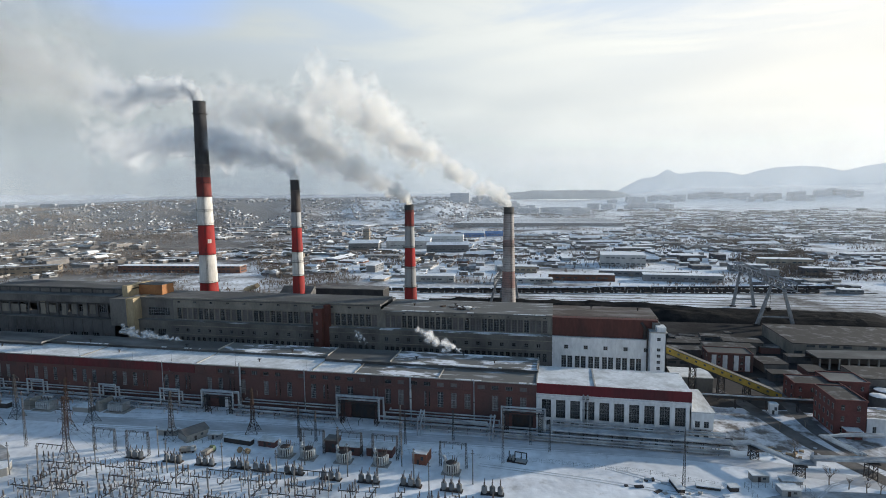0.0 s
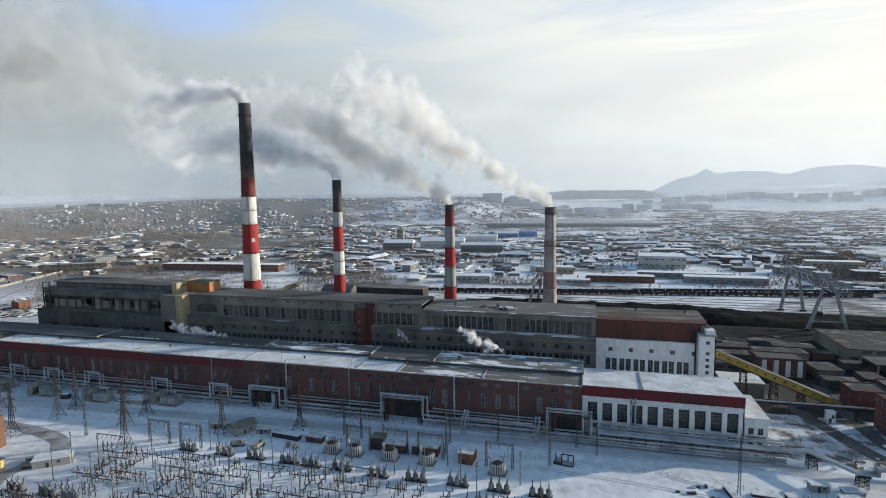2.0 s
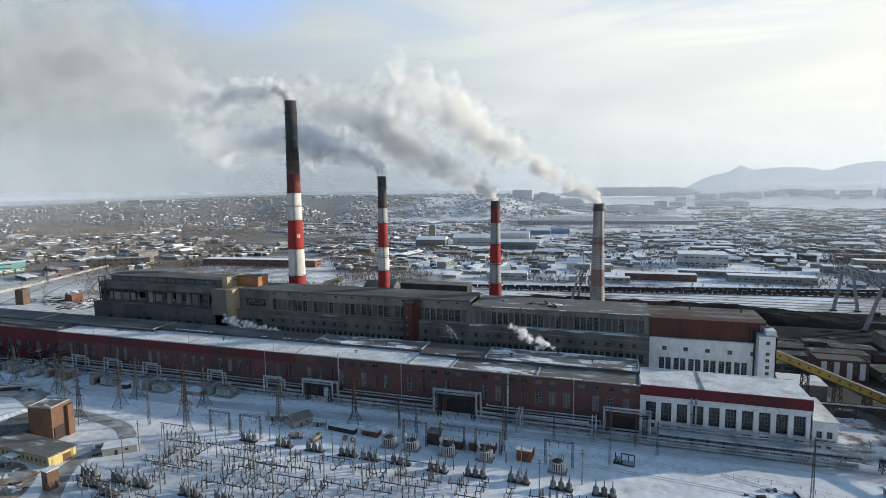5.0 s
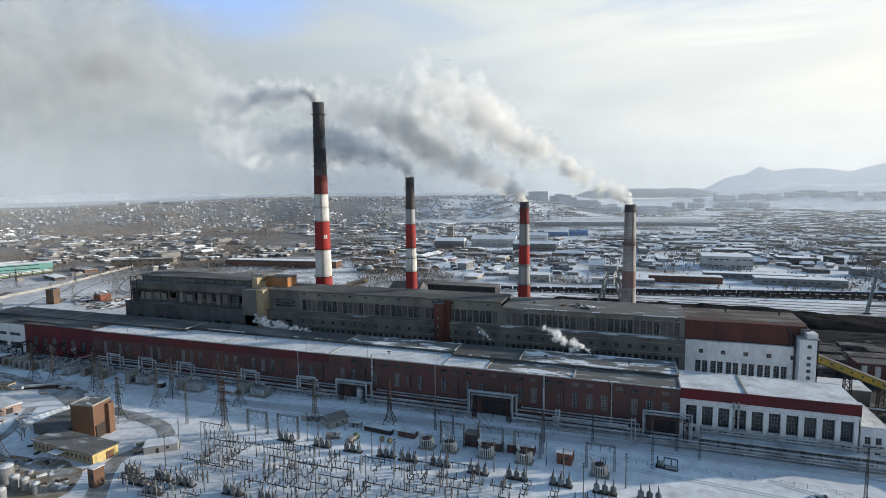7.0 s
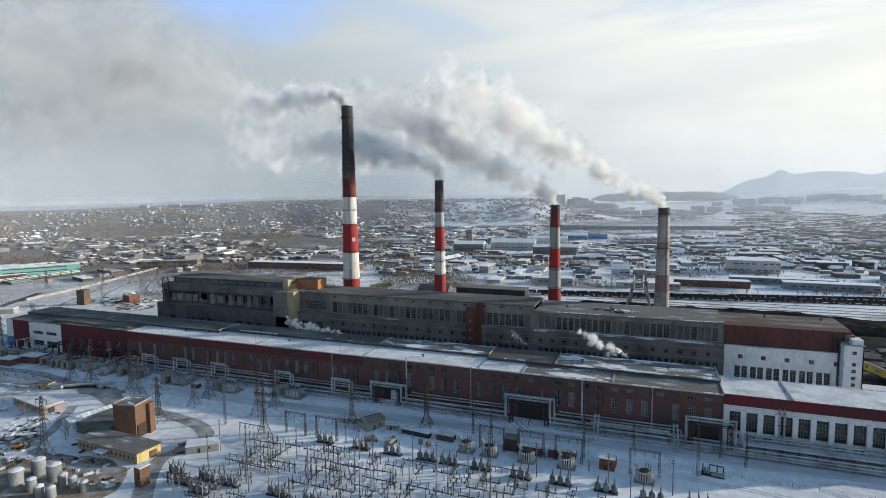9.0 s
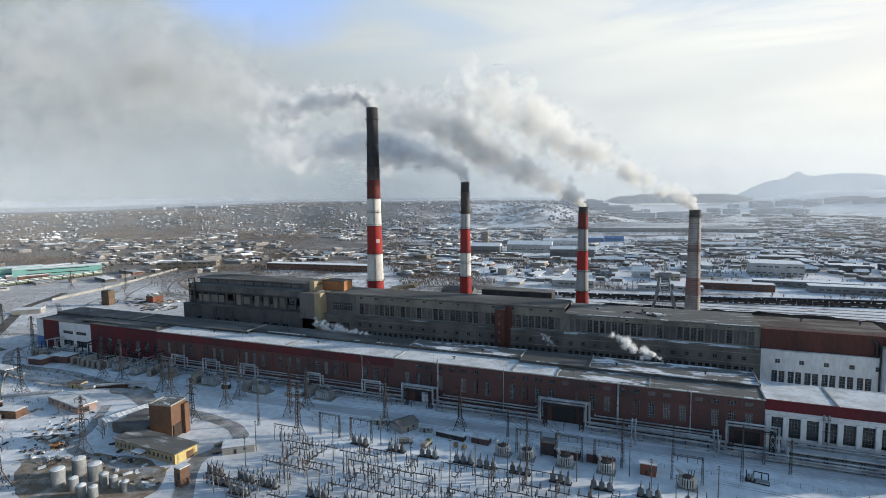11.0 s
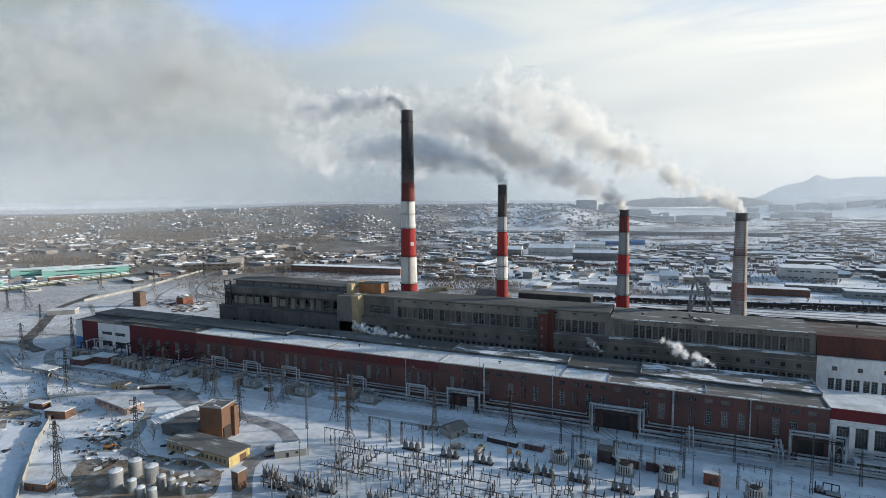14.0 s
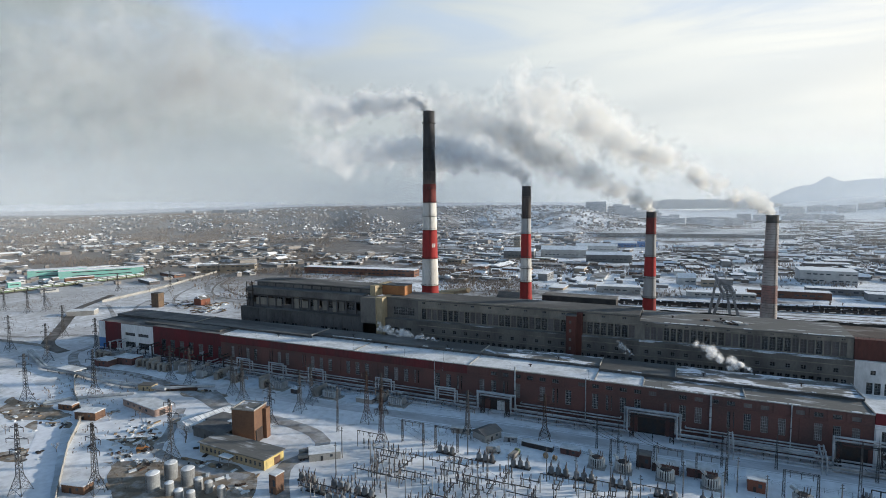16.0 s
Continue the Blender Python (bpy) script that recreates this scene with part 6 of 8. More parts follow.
spread(busbars(14), [(-204, 175, 0), (-188, 163, 0), (-170, 151, 0), (-155, 169, 0), (-140, 157, 0), (-178, 145, 0), (-120, 169, 0), (-104, 172, 0), (-88, 175, 0), (-128, 152, 0), (-195, 130, 0)])
spread(pylon(22, 5.4), [(-301, 198.4, 8), (-262.6, 177.1, -5), (-261.6, 198.2, 4), (-263, 209.5, 0), (-169.4, 203.2, 0), (-219.5, 210.5, 5), (-367.7, 206.7, 0), (-351.9, 207.5, 5), (-314, 204, 0)])
spread(pylon(21, 5.6, True), [(-136.4, 215.5, 10)])
spread(pylon(26, 5.0, True), [(-221.5, 199.5, 0), (-201.8, 180.2, 0)])
spread(lightning_mast(22), [(-228.3, 184.6, 0), (-20.5, 208, 0), (46, 200.5, 0), (-63, 207, 0)])
spread(lightning_mast(14), [(-44, 224, 0), (-2.2, 221.5, 0), (-10.5, 226.5, 0), (-113, 214.5, 0), (-103.8, 212.5, 0), (-64, 217, 0)])
spread(transformer(False), [(-110.6, 197.6), (-100.4, 197.6), (-84.6, 197.6), (-68.7, 198), (-39.6, 197)])
spread(transformer(True), [(-258.5, 222, 0), (-219, 226.5, 0), (-296, 222, 0), (-333, 225, 0), (-356, 222, 90), (-374, 224, 90), (-446, 228, 0)])


def cooler(x, y, turn):
    t = thing("oil_cooler", (x, y, 0), "weathered buff cooler housing with a rounded top", "cooler", "oil coolers", turn)
    arc = [(2.4 * math.cos(a), 4.2 + 1.3 * math.sin(a)) for a in np.linspace(0, math.pi, 9)]
    m = Mesh()
    prof = [(2.4, 0)] + arc + [(-2.4, 0)]
    i0 = len(m.v)
    for yy in (-1.5, 1.5):
        m.v += [(px, yy, pz) for px, pz in prof]
    n = len(prof)
    m.f += [(k, k + 1, n + k + 1, n + k) for k in range(n - 1)] + [tuple(range(n)), tuple(reversed(range(n, 2 * n)))]
    part("housing", m, tan_grey, t)
    for k in range(5):
        part("louvre", Mesh().box(-1.7, 1.7, -1.62, -1.5, 0.8 + 0.75 * k, 1.2 + 0.75 * k), dark_metal, t)


tan_grey = mat("weathered_buff_steel", (0.3, 0.28, 0.25), (0.2, 0.19, 0.175), 0.7, big=0.3, fine=1.5, stretch=(1, 1, 0.4))
for x, y, a in ((-413, 220, 70), (-409, 221.5, 70), (-402, 219.5, 80), (-397.5, 220, 80), (-391, 219, 80), (-386.5, 219.5, 85), (-449, 222, 60), (-455, 223, 60), (-461, 224, 60), (-343, 221, 90), (-328, 220.5, 90), (-305, 219.5, 90), (-268, 221, 90), (-229, 226, 90)):
    cooler(x, y, a)


def fire_wall(x, y):
    t = thing("fire_wall", (x, y, 0), "weathered concrete fire wall beside a transformer", "wall", "transformer fire walls")
    part("wall", Mesh().box(-0.25, 0.25, -4.5, 4.5, 0, 5.6), concrete, t)
    part("coping", Mesh().box(-0.35, 0.35, -4.6, 4.6, 5.6, 5.8), concrete, t)


for x, y in ((-266, 223), (-227.5, 227), (-309, 224), (-343, 226), (-361, 226), (-383, 226), (-405, 225)):
    fire_wall(x, y)


def cabin(name, x, y, w, d, h, wall, label, turn=0.0, pitched=0.0, roof=None, door=True, category="hut"):
    c = thing(name, (x, y, 0), label, category, "", turn)
    part("wall", Mesh().box(-w / 2, w / 2, -d / 2, d / 2, 0, h), wall, c)
    if pitched:
        part("roof", Mesh().gable(-w / 2, w / 2, -d / 2, d / 2, h, h + pitched, 0.5), roof or roof_snow, c)
    else:
        part("roof", Mesh().box(-w / 2 - 0.25, w / 2 + 0.25, -d / 2 - 0.25, d / 2 + 0.25, h, h + 0.3), roof or roof_snow, c)
    if door:
        part("door", Mesh().box(-w * 0.1 - 0.5, -w * 0.1 + 0.5, -d / 2 - 0.06, -d / 2 + 0.1, 0.05, min(2.1, h * 0.8)), dark_metal, c)
        part("window", Mesh().box(w * 0.2 - 0.6, w * 0.2 + 0.6, -d / 2 - 0.04, -d / 2 + 0.1, h * 0.42, h * 0.75), dark_glass, c)
    return c


hut_brick = mat("orange_red_brick", (0.25, 0.1, 0.065), (0.18, 0.08, 0.06), 0.9, big=0.2, fine=1.5, bump=0.2, bump_scale=4)
cabin("gabled_hut", -161, 206.5, 10, 8.5, 3.4, concrete, "weathered pale hut with a dark pitched roof in the snow", 62, 1.8, roof_dark)
cabin("container", -174, 206.5, 9, 2.6, 2.6, concrete, "low grey container in the snow", 6)
cabin("container", -150, 207, 6, 2.6, 2.4, tank_metal, "pale steel container beside the hut", 10)
cabin("container", -137, 205, 14, 2.8, 2.2, dark_metal, "long dark container in the snow", -6, door=False)
cabin("container", -122.6, 205.3, 8, 4, 2.6, brick, "low red store with a snowy roof", -4)
cabin("brick_hut", -53.2, 204.2, 5.8, 7.2, 4.6, hut_brick, "orange-red brick hut with a snowy roof", -4)
cabin("brick_hut", -93, 206.4, 5.4, 5.0, 5.2, brick, "dark brick switch hut with a bare roof", 0, 0, roof_dark)
cabin("brick_hut", -84.8, 205.2, 10, 4.4, 3.6, brick, "low brick switch hut with a snowy roof", 0)
cabin("brick_hut", -71.5, 206.4, 11, 5.5, 3.6, brick, "low brick switch hut with a snowy roof", 0)
cabin("relay_hut", -218.5, 161, 13, 7.0, 3.2, concrete, "grey relay hut with a snowy roof", 38)
cabin("container", -282, 219.5, 4.5, 3, 2.6, dark_metal, "dark steel kiosk beside the transformers", 0)
cabin("container", -237, 224, 10, 6, 2.4, concrete, "low concrete vault with a snowy top", 0, door=False)
cabin("guard_hut", 104, 281.5, 3.4, 3.0, 5.0, white_paint, "white two-storey guard kiosk", 0)


def cable_drum(x, y, turn):
    t = thing("cable_drum", (x, y, 0), "wooden cable drum standing in the snow", "cable drum", "cable drums", turn)
    part("core", Mesh().bar((0, -0.5, 1.1), (0, 0.5, 1.1), 0.6, n=12), timber, t)
    for s in (-0.6, 0.6):
        part("flange", Mesh().bar((0, s - 0.06, 1.1), (0, s + 0.06, 1.1), 1.1, n=16), timber, t)


for x, y, a in ((-131.5, 197, 20), (-127.5, 196.5, 70)):
    cable_drum(x, y, a)


def truck(x, y, turn, cab_mat, label):
    t = thing("truck", (x, y, 0), label, "vehicle", "parked vehicles", turn)
    part("chassis", Mesh().box(-3.2, 3.0, -0.9, 0.9, 0.55, 0.85), dark_metal, t)
    cab = part("cab", Mesh().hull8([(1.2, -1.1, 0.85), (3.1, -1.1, 0.85), (3.1, 1.1, 0.85), (1.2, 1.1, 0.85), (1.3, -1, 2.6), (2.6, -1, 2.6), (2.6, 1, 2.6), (1.3, 1, 2.6)]), cab_mat, t)
    part("windscreen", Mesh().hull8([(2.98, -0.95, 1.65), (3.02, -0.95, 1.6), (3.02, 0.95, 1.6), (2.98, 0.95, 1.65), (2.66, -0.9, 2.5), (2.72, -0.9, 2.5), (2.72, 0.9, 2.5), (2.66, 0.9, 2.5)]), dark_glass, cab)
    part("body", Mesh().box(-3.3, 1.0, -1.15, 1.15, 0.9, 2.2), tan_grey, t, "weathered load body")
    for xx in (-2.2, -1.0, 2.2):
        for s in (-1, 1):
            part("wheel", Mesh().bar((xx, s * 0.75, 0.48), (xx, s * 1.1, 0.48), 0.48, n=12), dark_metal, t)


truck(-153.4, 193, 20, cooler_pale, "pale grey truck parked by the switchyard")
truck(-143.8, 193.5, 80, green_paint, "dull green truck with a weathered body beside the hut")
truck(-227.5, 160.5, 60, white_paint, "white van-bodied truck by the relay hut")
truck(-224.5, 156, 40, concrete, "grey truck by the relay hut")


def skid():
    t = thing("pump_skid", (-15, 210.5, 0), "dark steel pump skid standing in the snow", "machine", "", -8)
    part("base", Mesh().box(-4, 4, -1.6, 1.6, 0, 0.5), dark_metal, t)
    for x in (-3.6, -1.2, 1.4, 3.6):
        part("upright", Mesh().bar((x, 1.4, 0.5), (x, 1.4, 3.4), 0.22, n=6), dark_metal, t)
    part("header", Mesh().bar((-1.2, 1.4, 3.4), (3.7, 1.4, 3.4), 0.22, n=6), dark_metal, t)
    for x in (-2.8, -1.6):
        part("vessel", Mesh().bar((x, -0.2, 0.5), (x, -0.2, 2.6), 0.5, n=10), tank_metal, t)
    part("tray", Mesh().box(-0.5, 3.8, -1.5, 1.0, 0.5, 1.0), tank_metal, t)


skid()


def fence(name, pts, h, step, label, mesh_mat, solid=False):
    f = thing(name, (0, 0, 0), label, "fence")
    n_posts = 0
    rails = Mesh()
    for a, b in zip(pts, pts[1:]):
        a, b = Vector((*a, 0)), Vector((*b, 0))
        n = max(1, round((b - a).length / step))
        for i in range(n):
            p, q = a.lerp(b, i / n), a.lerp(b, (i + 1) / n)
            z0, z1 = land_at(p.x, p.y), land_at(q.x, q.y)
            part("post", Mesh().bar((p.x, p.y, z0), (p.x, p.y, z0 + h), 0.06 if not solid else 0.22, n=4), mesh_mat, f)
            if solid:
                d = (q - p).normalized()
                s = Vector((-d.y, d.x, 0)) * 0.09
                part("panel", Mesh().hull8([tuple(k) for k in (p - s, q - s, q + s, p + s)] + [tuple(k + Vector((0, 0, h - 0.25 * (i % 2)))) for k in (p - s, q - s, q + s, p + s)]), mesh_mat, f)
            else:
                for k in (0.3, 0.65, 0.97):
                    rails.bar((p.x, p.y, z0 + h * k), (q.x, q.y, z1 + h * k), 0.018, n=3, caps=False)
                rails.bar((p.x, p.y, z0 + 0.1), (q.x, q.y, z1 + h), 0.014, n=3, caps=False)
    if not solid:
        part("wire_mesh", rails, mesh_mat, f)
    return f


fence("yard_fence", [(-207, 198), (-165, 199.5), (-124, 206), (-60, 209), (-1, 211), (36, 209.6), (62, 204)], 1.9, 4.2, "low wire-mesh fence along the switchyard", lattice_metal)


# cables slung from the hall to the transformer portals
def slung(name, label, spans, r=0.09, sag=0.06):
    t = thing(name, (0, 0, 0), label, "cables")
    for a, b in spans:
        a, b = Vector(a), Vector(b)
        n = 9
        pts = [a.lerp(b, i / n) - Vector((0, 0, sag * (b - a).length * 4 * (i / n) * (1 - i / n))) for i in range(n + 1)]
        part("cable", Mesh().tube(pts, r, 4), dark_metal, t)


slung("cable_span", "dark cables slung from the hall to the transformers",
      [((-131 + 4 * i, 239.7, 7), (-103 + 2.6 * i, 202.2, 10)) for i in range(3)] + [((-110 + 4 * i, 239.7, 6.5), (-87 + 2.6 * i, 202.8, 10)) for i in range(3)])
slung("overhead_line", "thin overhead line wires between the pylons",
      [((-301 + s, 198.4, z), (-367.7 + s, 206.7, z)) for s in (-3, 3) for z in (13, 16.5)]
      + [((-262, 198.2 + s, z), (-221, 199.5 + s, z + 2)) for s in (-3, 3) for z in (13, 16.5)]
      + [((-221, 199.5 + s, z + 2), (-169.4, 203.2 + s, z)) for s in (-3, 3) for z in (13, 16.5)]
      + [((-169.4, 203.2 + s, z), (-136.4, 215.5 + s, z)) for s in (-2, 2) for z in (13, 16.5)]
      + [((-201.8, 180.2 + s, z), (-138, 157 + s, 7.4)) for s in (-2, 2) for z in (16, 20)], 0.035, 0.02)

# ---- western yard: brick tower, yellow office, tanks, roads ----
t = thing("brick_tower", (-261.2, 162.2, 0), "square orange-brick drying tower with a weathered flat roof", "tower", "", 11)
t.scale = (0.86, 0.86, 0.93)
hole = [(-1.0, 5.0, 1.0, 6.2)]
part("wall", Mesh().box(-6.6, 6.6, -6, 6, 0, 16.6), brick_pale, t)
part("side_bay", Mesh().box(6.6, 8.6, 2.2, 6, 0, 15.2), brick_pale, t)
part("parapet", Mesh().box(-6.9, 6.9, -6.3, -5.7, 16.6, 17.3).box(-6.9, 6.9, 5.7, 6.3, 16.6, 17.3).box(-6.9, -6.3, -5.7, 5.7, 16.6, 17.3).box(6.3, 6.9, -5.7, 5.7, 16.6, 17.3), concrete, t)
part("roof", Mesh().box(-6.3, 6.3, -5.7, 5.7, 16.6, 16.85), roof_patchy, t)
part("louvre_frame", Mesh().box(6.6, 7.1, -5.2, 1.0, 0.4, 6.6), dark_metal, t)
for i in range(7):
    part("louvre", Mesh().box(7.1, 7.3, -5.0, 0.8, 0.8 + i * 0.82, 1.25 + i * 0.82), rust_metal, t)
for x, y in ((-6.6, -6), (6.6, -6), (6.6, 6), (-6.6, 6), (0, -6), (0, 6)):
    part("railing_post", Mesh().bar((x, y, 17.3), (x, y, 18.6), 0.06, n=4), dark_metal, t)
part("railing", Mesh().bar((-6.6, -6, 18.5), (6.6, -6, 18.5), 0.05, n=4).bar((6.6, -6, 18.5), (6.6, 6, 18.5), 0.05, n=4), dark_metal, t)

o = thing("yellow_office", (-252.3, 147, 0), "long low yellow office with a dark flat roof", "building", "", -3)
ow = [(-18 + 2.6 * i, -16.7 + 2.6 * i, 1.2, 3.0) for i in range(14)]
part("front_wall", holed_wall(Mesh(), -19, 19, 0, 4.4, -5, ow, 0.3), tan_wall, o, "faded cream wall")
windows(o, ow, -5, 2, 2, deep=0.2, seed=70)
part("body", Mesh().box(-19, 18.4, -4.6, 6, 0, 4.3), tan_wall, o)
# the sun on this end is put into a brighter yellow than the front has
part("east_wall", Mesh().box(18.4, 19, -5, 6, 0, 4.4), yellow_wall, o, "yellow end wall, brightened in colour to look sunlit")
part("roof", Mesh().box(-19.6, 19.6, -5.7, 6.6, 4.4, 4.8), roof_traces, o, "dark roof felt with remains of snow")
part("gate", Mesh().box(19.0, 19.1, 0.5, 4.0, 0, 3.2), brick_pale, o, "rust-brown gate")
part("porch_roof", Mesh().box(-3, 3, -9, -5.7, 3.2, 3.5), roof_snow, o)
for x in (-2.6, 2.6):
    part("porch_post", Mesh().bar((x, -8.6, 0), (x, -8.6, 3.2), 0.14, n=6), concrete, o)
cabin("shed", -278, 158, 20, 9, 4.4, grey_wall, "low workshop with dark roof sheets", -4, 0, roof_dark, category="shed")
cabin("shed", -283, 168, 14, 10, 4.0, concrete, "low workshop with dark roof sheets", -4, 0, roof_dark, category="shed")
cabin("shed", -272, 170, 12, 10, 4.2, white_paint, "low annexe with a snowy roof behind the tower", -4, category="shed")
roof_patchy_light = mat("grey_roof_rib", (0.5, 0.51, 0.53), (0.4, 0.41, 0.43), 0.8, big=0.3, fine=1.5)
g = thing("ribbed_hall", (-295, 169, 0), "white hall with a ribbed snowy pitched roof", "building", "", 78)
part("wall", Mesh().box(-13, 13, -5, 5, 0, 3.0), white_paint, g)
part("roof", Mesh().gable(-13, 13, -5, 5, 3.0, 4.8, 0.4), roof_snow, g)
for i in range(11):
    x = -12.5 + 2.5 * i
    part("rib", Mesh().tube([(x, -5.3, 3.05), (x, 0, 4.86), (x, 5.3, 3.05)], 0.1, 4), roof_patchy_light, g)
for i in range(5):
    part("window", Mesh().box(-11 + 5 * i, -9.4 + 5 * i, -5.05, -4.9, 1.2, 2.5), dark_glass, g)
s = thing("brick_store", (-339.5, 169.3, 0), "long pink-brick store with a snow-covered flat roof", "building", "", -9)
part("wall", Mesh().box(-15.5, 15.5, -4.6, 4.6, 0, 3.8), mat("pink_brick", (0.36, 0.26, 0.22), (0.28, 0.21, 0.185), 0.9, big=0.2, fine=1.5), s)
part("roof", Mesh().box(-16, 16, -5.1, 5.1, 3.8, 4.25), roof_snow, s)
part("door", Mesh().box(15.5, 15.58, -2, 1, 0, 2.8), dark_metal, s)
for x in (-11, -5, 1, 7):
    part("window", Mesh().box(x, x + 1.6, -4.66, -4.5, 1.4, 2.6), dark_glass, s)
cabin("yellow_hut", -366, 190, 9, 5, 3.2, tan_wall, "small buff hut with a mossy roof beside the pipeline", 12, 0, roof_felt)
cabin("timber_hut", -378, 152.5, 9, 4.5, 3.0, brick_pale, "small brick hut with a snowy roof by the wall", 10)
cabin("timber_hut", -355, 149, 12, 6.5, 4.0, brick_pale, "brick gatehouse with a snowy roof by the wall", 14)
cabin("timber_hut", -288, 101, 10, 4.5, 3.2, brick_pale, "low brick hut with a snowy roof by the wall", 12)
cabin("brick_booth", -218, 130.5, 3.6, 4.0, 7.4, brick_pale, "tall narrow brick booth with a flat roof", -6)
cabin("shed", -438, 214, 12, 9, 4, brick, "low red store with a snowy roof", 6, category="shed")
cabin("shed", -428, 222.5, 16, 9, 4.6, brick, "low red store with a snowy roof", 6, category="shed")


def tank(x, y, r, h):
    k = thing("storage_tank", (x, y, 0), "pale cylindrical storage tank with a snowy lid", "tank", "storage tanks")
    part("shell", Mesh().lathe([(r, 0), (r, h), (r * 0.97, h + 0.05)], 24), tank_metal, k)
    part("lid", Mesh().lathe([(r * 0.97, h + 0.05), (r * 0.9, h + 0.3), (0.2, h + 0.7)], 24), roof_snow, k)
    for z in (h * 0.33, h * 0.66):
        part("hoop", Mesh().lathe([(r, z - 0.06), (r + 0.06, z - 0.06), (r + 0.06, z + 0.06), (r, z + 0.06)], 24, cap=False), tank_metal, k)
    lad = Mesh()
    for q in (-0.25, 0.25):
        lad.bar((q, -r - 0.2, 0), (q, -r - 0.2, h + 0.8), 0.04, n=4)
    for i in range(int(h / 0.4)):
        lad.bar((-0.25, -r - 0.2, 0.3 + i * 0.4), (0.25, -r - 0.2, 0.3 + i * 0.4), 0.025, n=3)
    part("ladder", lad, dark_metal, k)


for x, y, r, h in ((-262.6, 113.2, 2.9, 6.6), (-263.6, 122, 2.8, 6.6), (-253.7, 121.5, 2.9, 6.4), (-253.8, 113.2, 1.9, 4.6), (-246.6, 120, 1.9, 4.4), (-241.5, 120.2, 1.7, 4.0), (-247, 111.5, 1.9, 4), (-242, 112.5, 1.8, 4), (-234.5, 119.6, 1.7, 3.8)):
    tank(x, y, r * 0.88, h * 0.96)
patch("soil", [(-300, 122), (-283, 128), (-272, 138), (-250, 139), (-236, 137), (-226, 128), (-222, 112), (-232, 104), (-262, 100), (-280, 106)], dirt, "thawed brown soil round the tanks", "ground", 0.05, soft=4)
patch("soil", [(-352, 196), (-332, 203), (-314, 200), (-318, 193), (-336, 191)], dirt, "thawed brown soil beside the pipeline", "ground", 0.05, soft=3)
patch("soil", [(-378, 134), (-366, 141), (-357, 143), (-352, 136), (-360, 129), (-372, 128)], dirt, "thawed scrubby soil outside the wall", "ground", 0.056, soft=3)
patch("soil", [(-352, 106), (-345, 116), (-334, 117), (-330, 110), (-340, 103)], dirt, "thawed scrubby soil outside the wall", "ground", 0.057, soft=3)
patch("soil", [(-322, 136), (-310, 143), (-297, 149), (-294, 142), (-308, 133)], dirt, "trodden soil and scrap beside the store", "ground", 0.058, soft=3)
patch("soil", [(-428, 150), (-404, 151), (-386, 150), (-366, 146), (-370, 139), (-388, 131), (-412, 136)], dirt, "thawed brown soil and scrub outside the wall", "ground", 0.075, soft=4)
strip("road", [(-640, 205), (-560, 222), (-505, 238), (-478, 224), (-455, 203), (-400, 199), (-340, 203), (-290, 209), (-220, 214), (-120, 221), (20, 228), (75, 226), (130, 214)], 8, mat("packed_snow", (0.62, 0.63, 0.66), (0.45, 0.45, 0.46), 0.8, big=0.08, fine=0.6, stretch=(0.4, 1, 1)), "packed snow road along the hall", "road", 0.05)
wet_lane_west = mat("wet_gravel_lane", (0.09, 0.082, 0.076), (0.2, 0.192, 0.186), 0.75, big=0.1, fine=0.7, mix=(0.45, 0.7))
wet_snow = mat("slushy_snow", (0.23, 0.22, 0.21), (0.5, 0.505, 0.52), 0.8, big=0.12, fine=0.6, mix=(0.42, 0.7))
strip("road", [(-205, 118), (-222, 137), (-229, 150), (-224, 166), (-236, 178), (-262, 184), (-300, 187), (-318, 196), (-330, 202)], 7, wet_snow, "slushy road round the brick tower", "road", 0.075)
strip("road", [(-322, 176), (-300, 150), (-290, 136), (-262, 132), (-236, 134)], 4.5, wet_snow, "slushy track to the tanks", "road", 0.07)
strip("road", [(-250, 60), (-300, 92), (-345, 122), (-372, 140), (-420, 160), (-480, 170)], 11, mat("fresh_snow_road", (0.78, 0.8, 0.85), (0.7, 0.72, 0.76), 0.7, big=0.05, fine=0.4), "smooth snowy lane outside the wall", "road", 0.06)
fence("boundary_wall", [(-436, 196), (-426, 185), (-395, 166), (-361, 149), (-345, 136), (-330, 123), (-309, 108), (-278, 86)], 2.6, 4.5, "weathered concrete panel boundary wall", concrete, True)
for ring, w in (([(-640, 222), (-575, 240), (-548, 258), (-520, 262), (-497, 246), (-488, 224), (-462, 207), (-445, 203), (-395, 206), (-330, 194), (-297, 181)], 6),):
    strip("road", ring, w, wet_snow, "slushy road bending round the hall end", "road", 0.068)
strip("road", [(-498, 222), (-535, 232), (-577, 265), (-629, 306), (-664, 336), (-690, 372), (-716, 410)], 9, wet_lane_west, "dark wet lane cut between snow banks", "road", 0.085)
fence("boundary_wall", [(-640, 228), (-590, 222), (-520, 226)], 2.2, 8, "low concrete boundary wall in the snow", concrete, True)
pipe_run("pipeline", "pair of snow-dusted insulated pipes on low supports", [[(-520, 212, 2), (-464, 190.5, 2), (-430, 191, 2), (-387, 188, 2), (-353, 192.5, 2), (-330, 206, 2)],
         [(-521, 210, 2), (-464, 188.5, 2), (-430, 189, 2), (-387, 186, 2), (-352, 190.5, 2)], [(-365, 180.5, 1.2), (-389, 161.5, 1.2), (-396, 150, 1.2)]], 0.85,
         [(x, 189.5, 3.2) for x in (-458, -446, -434, -422, -410, -398, -386, -374, -362)], 1.5)
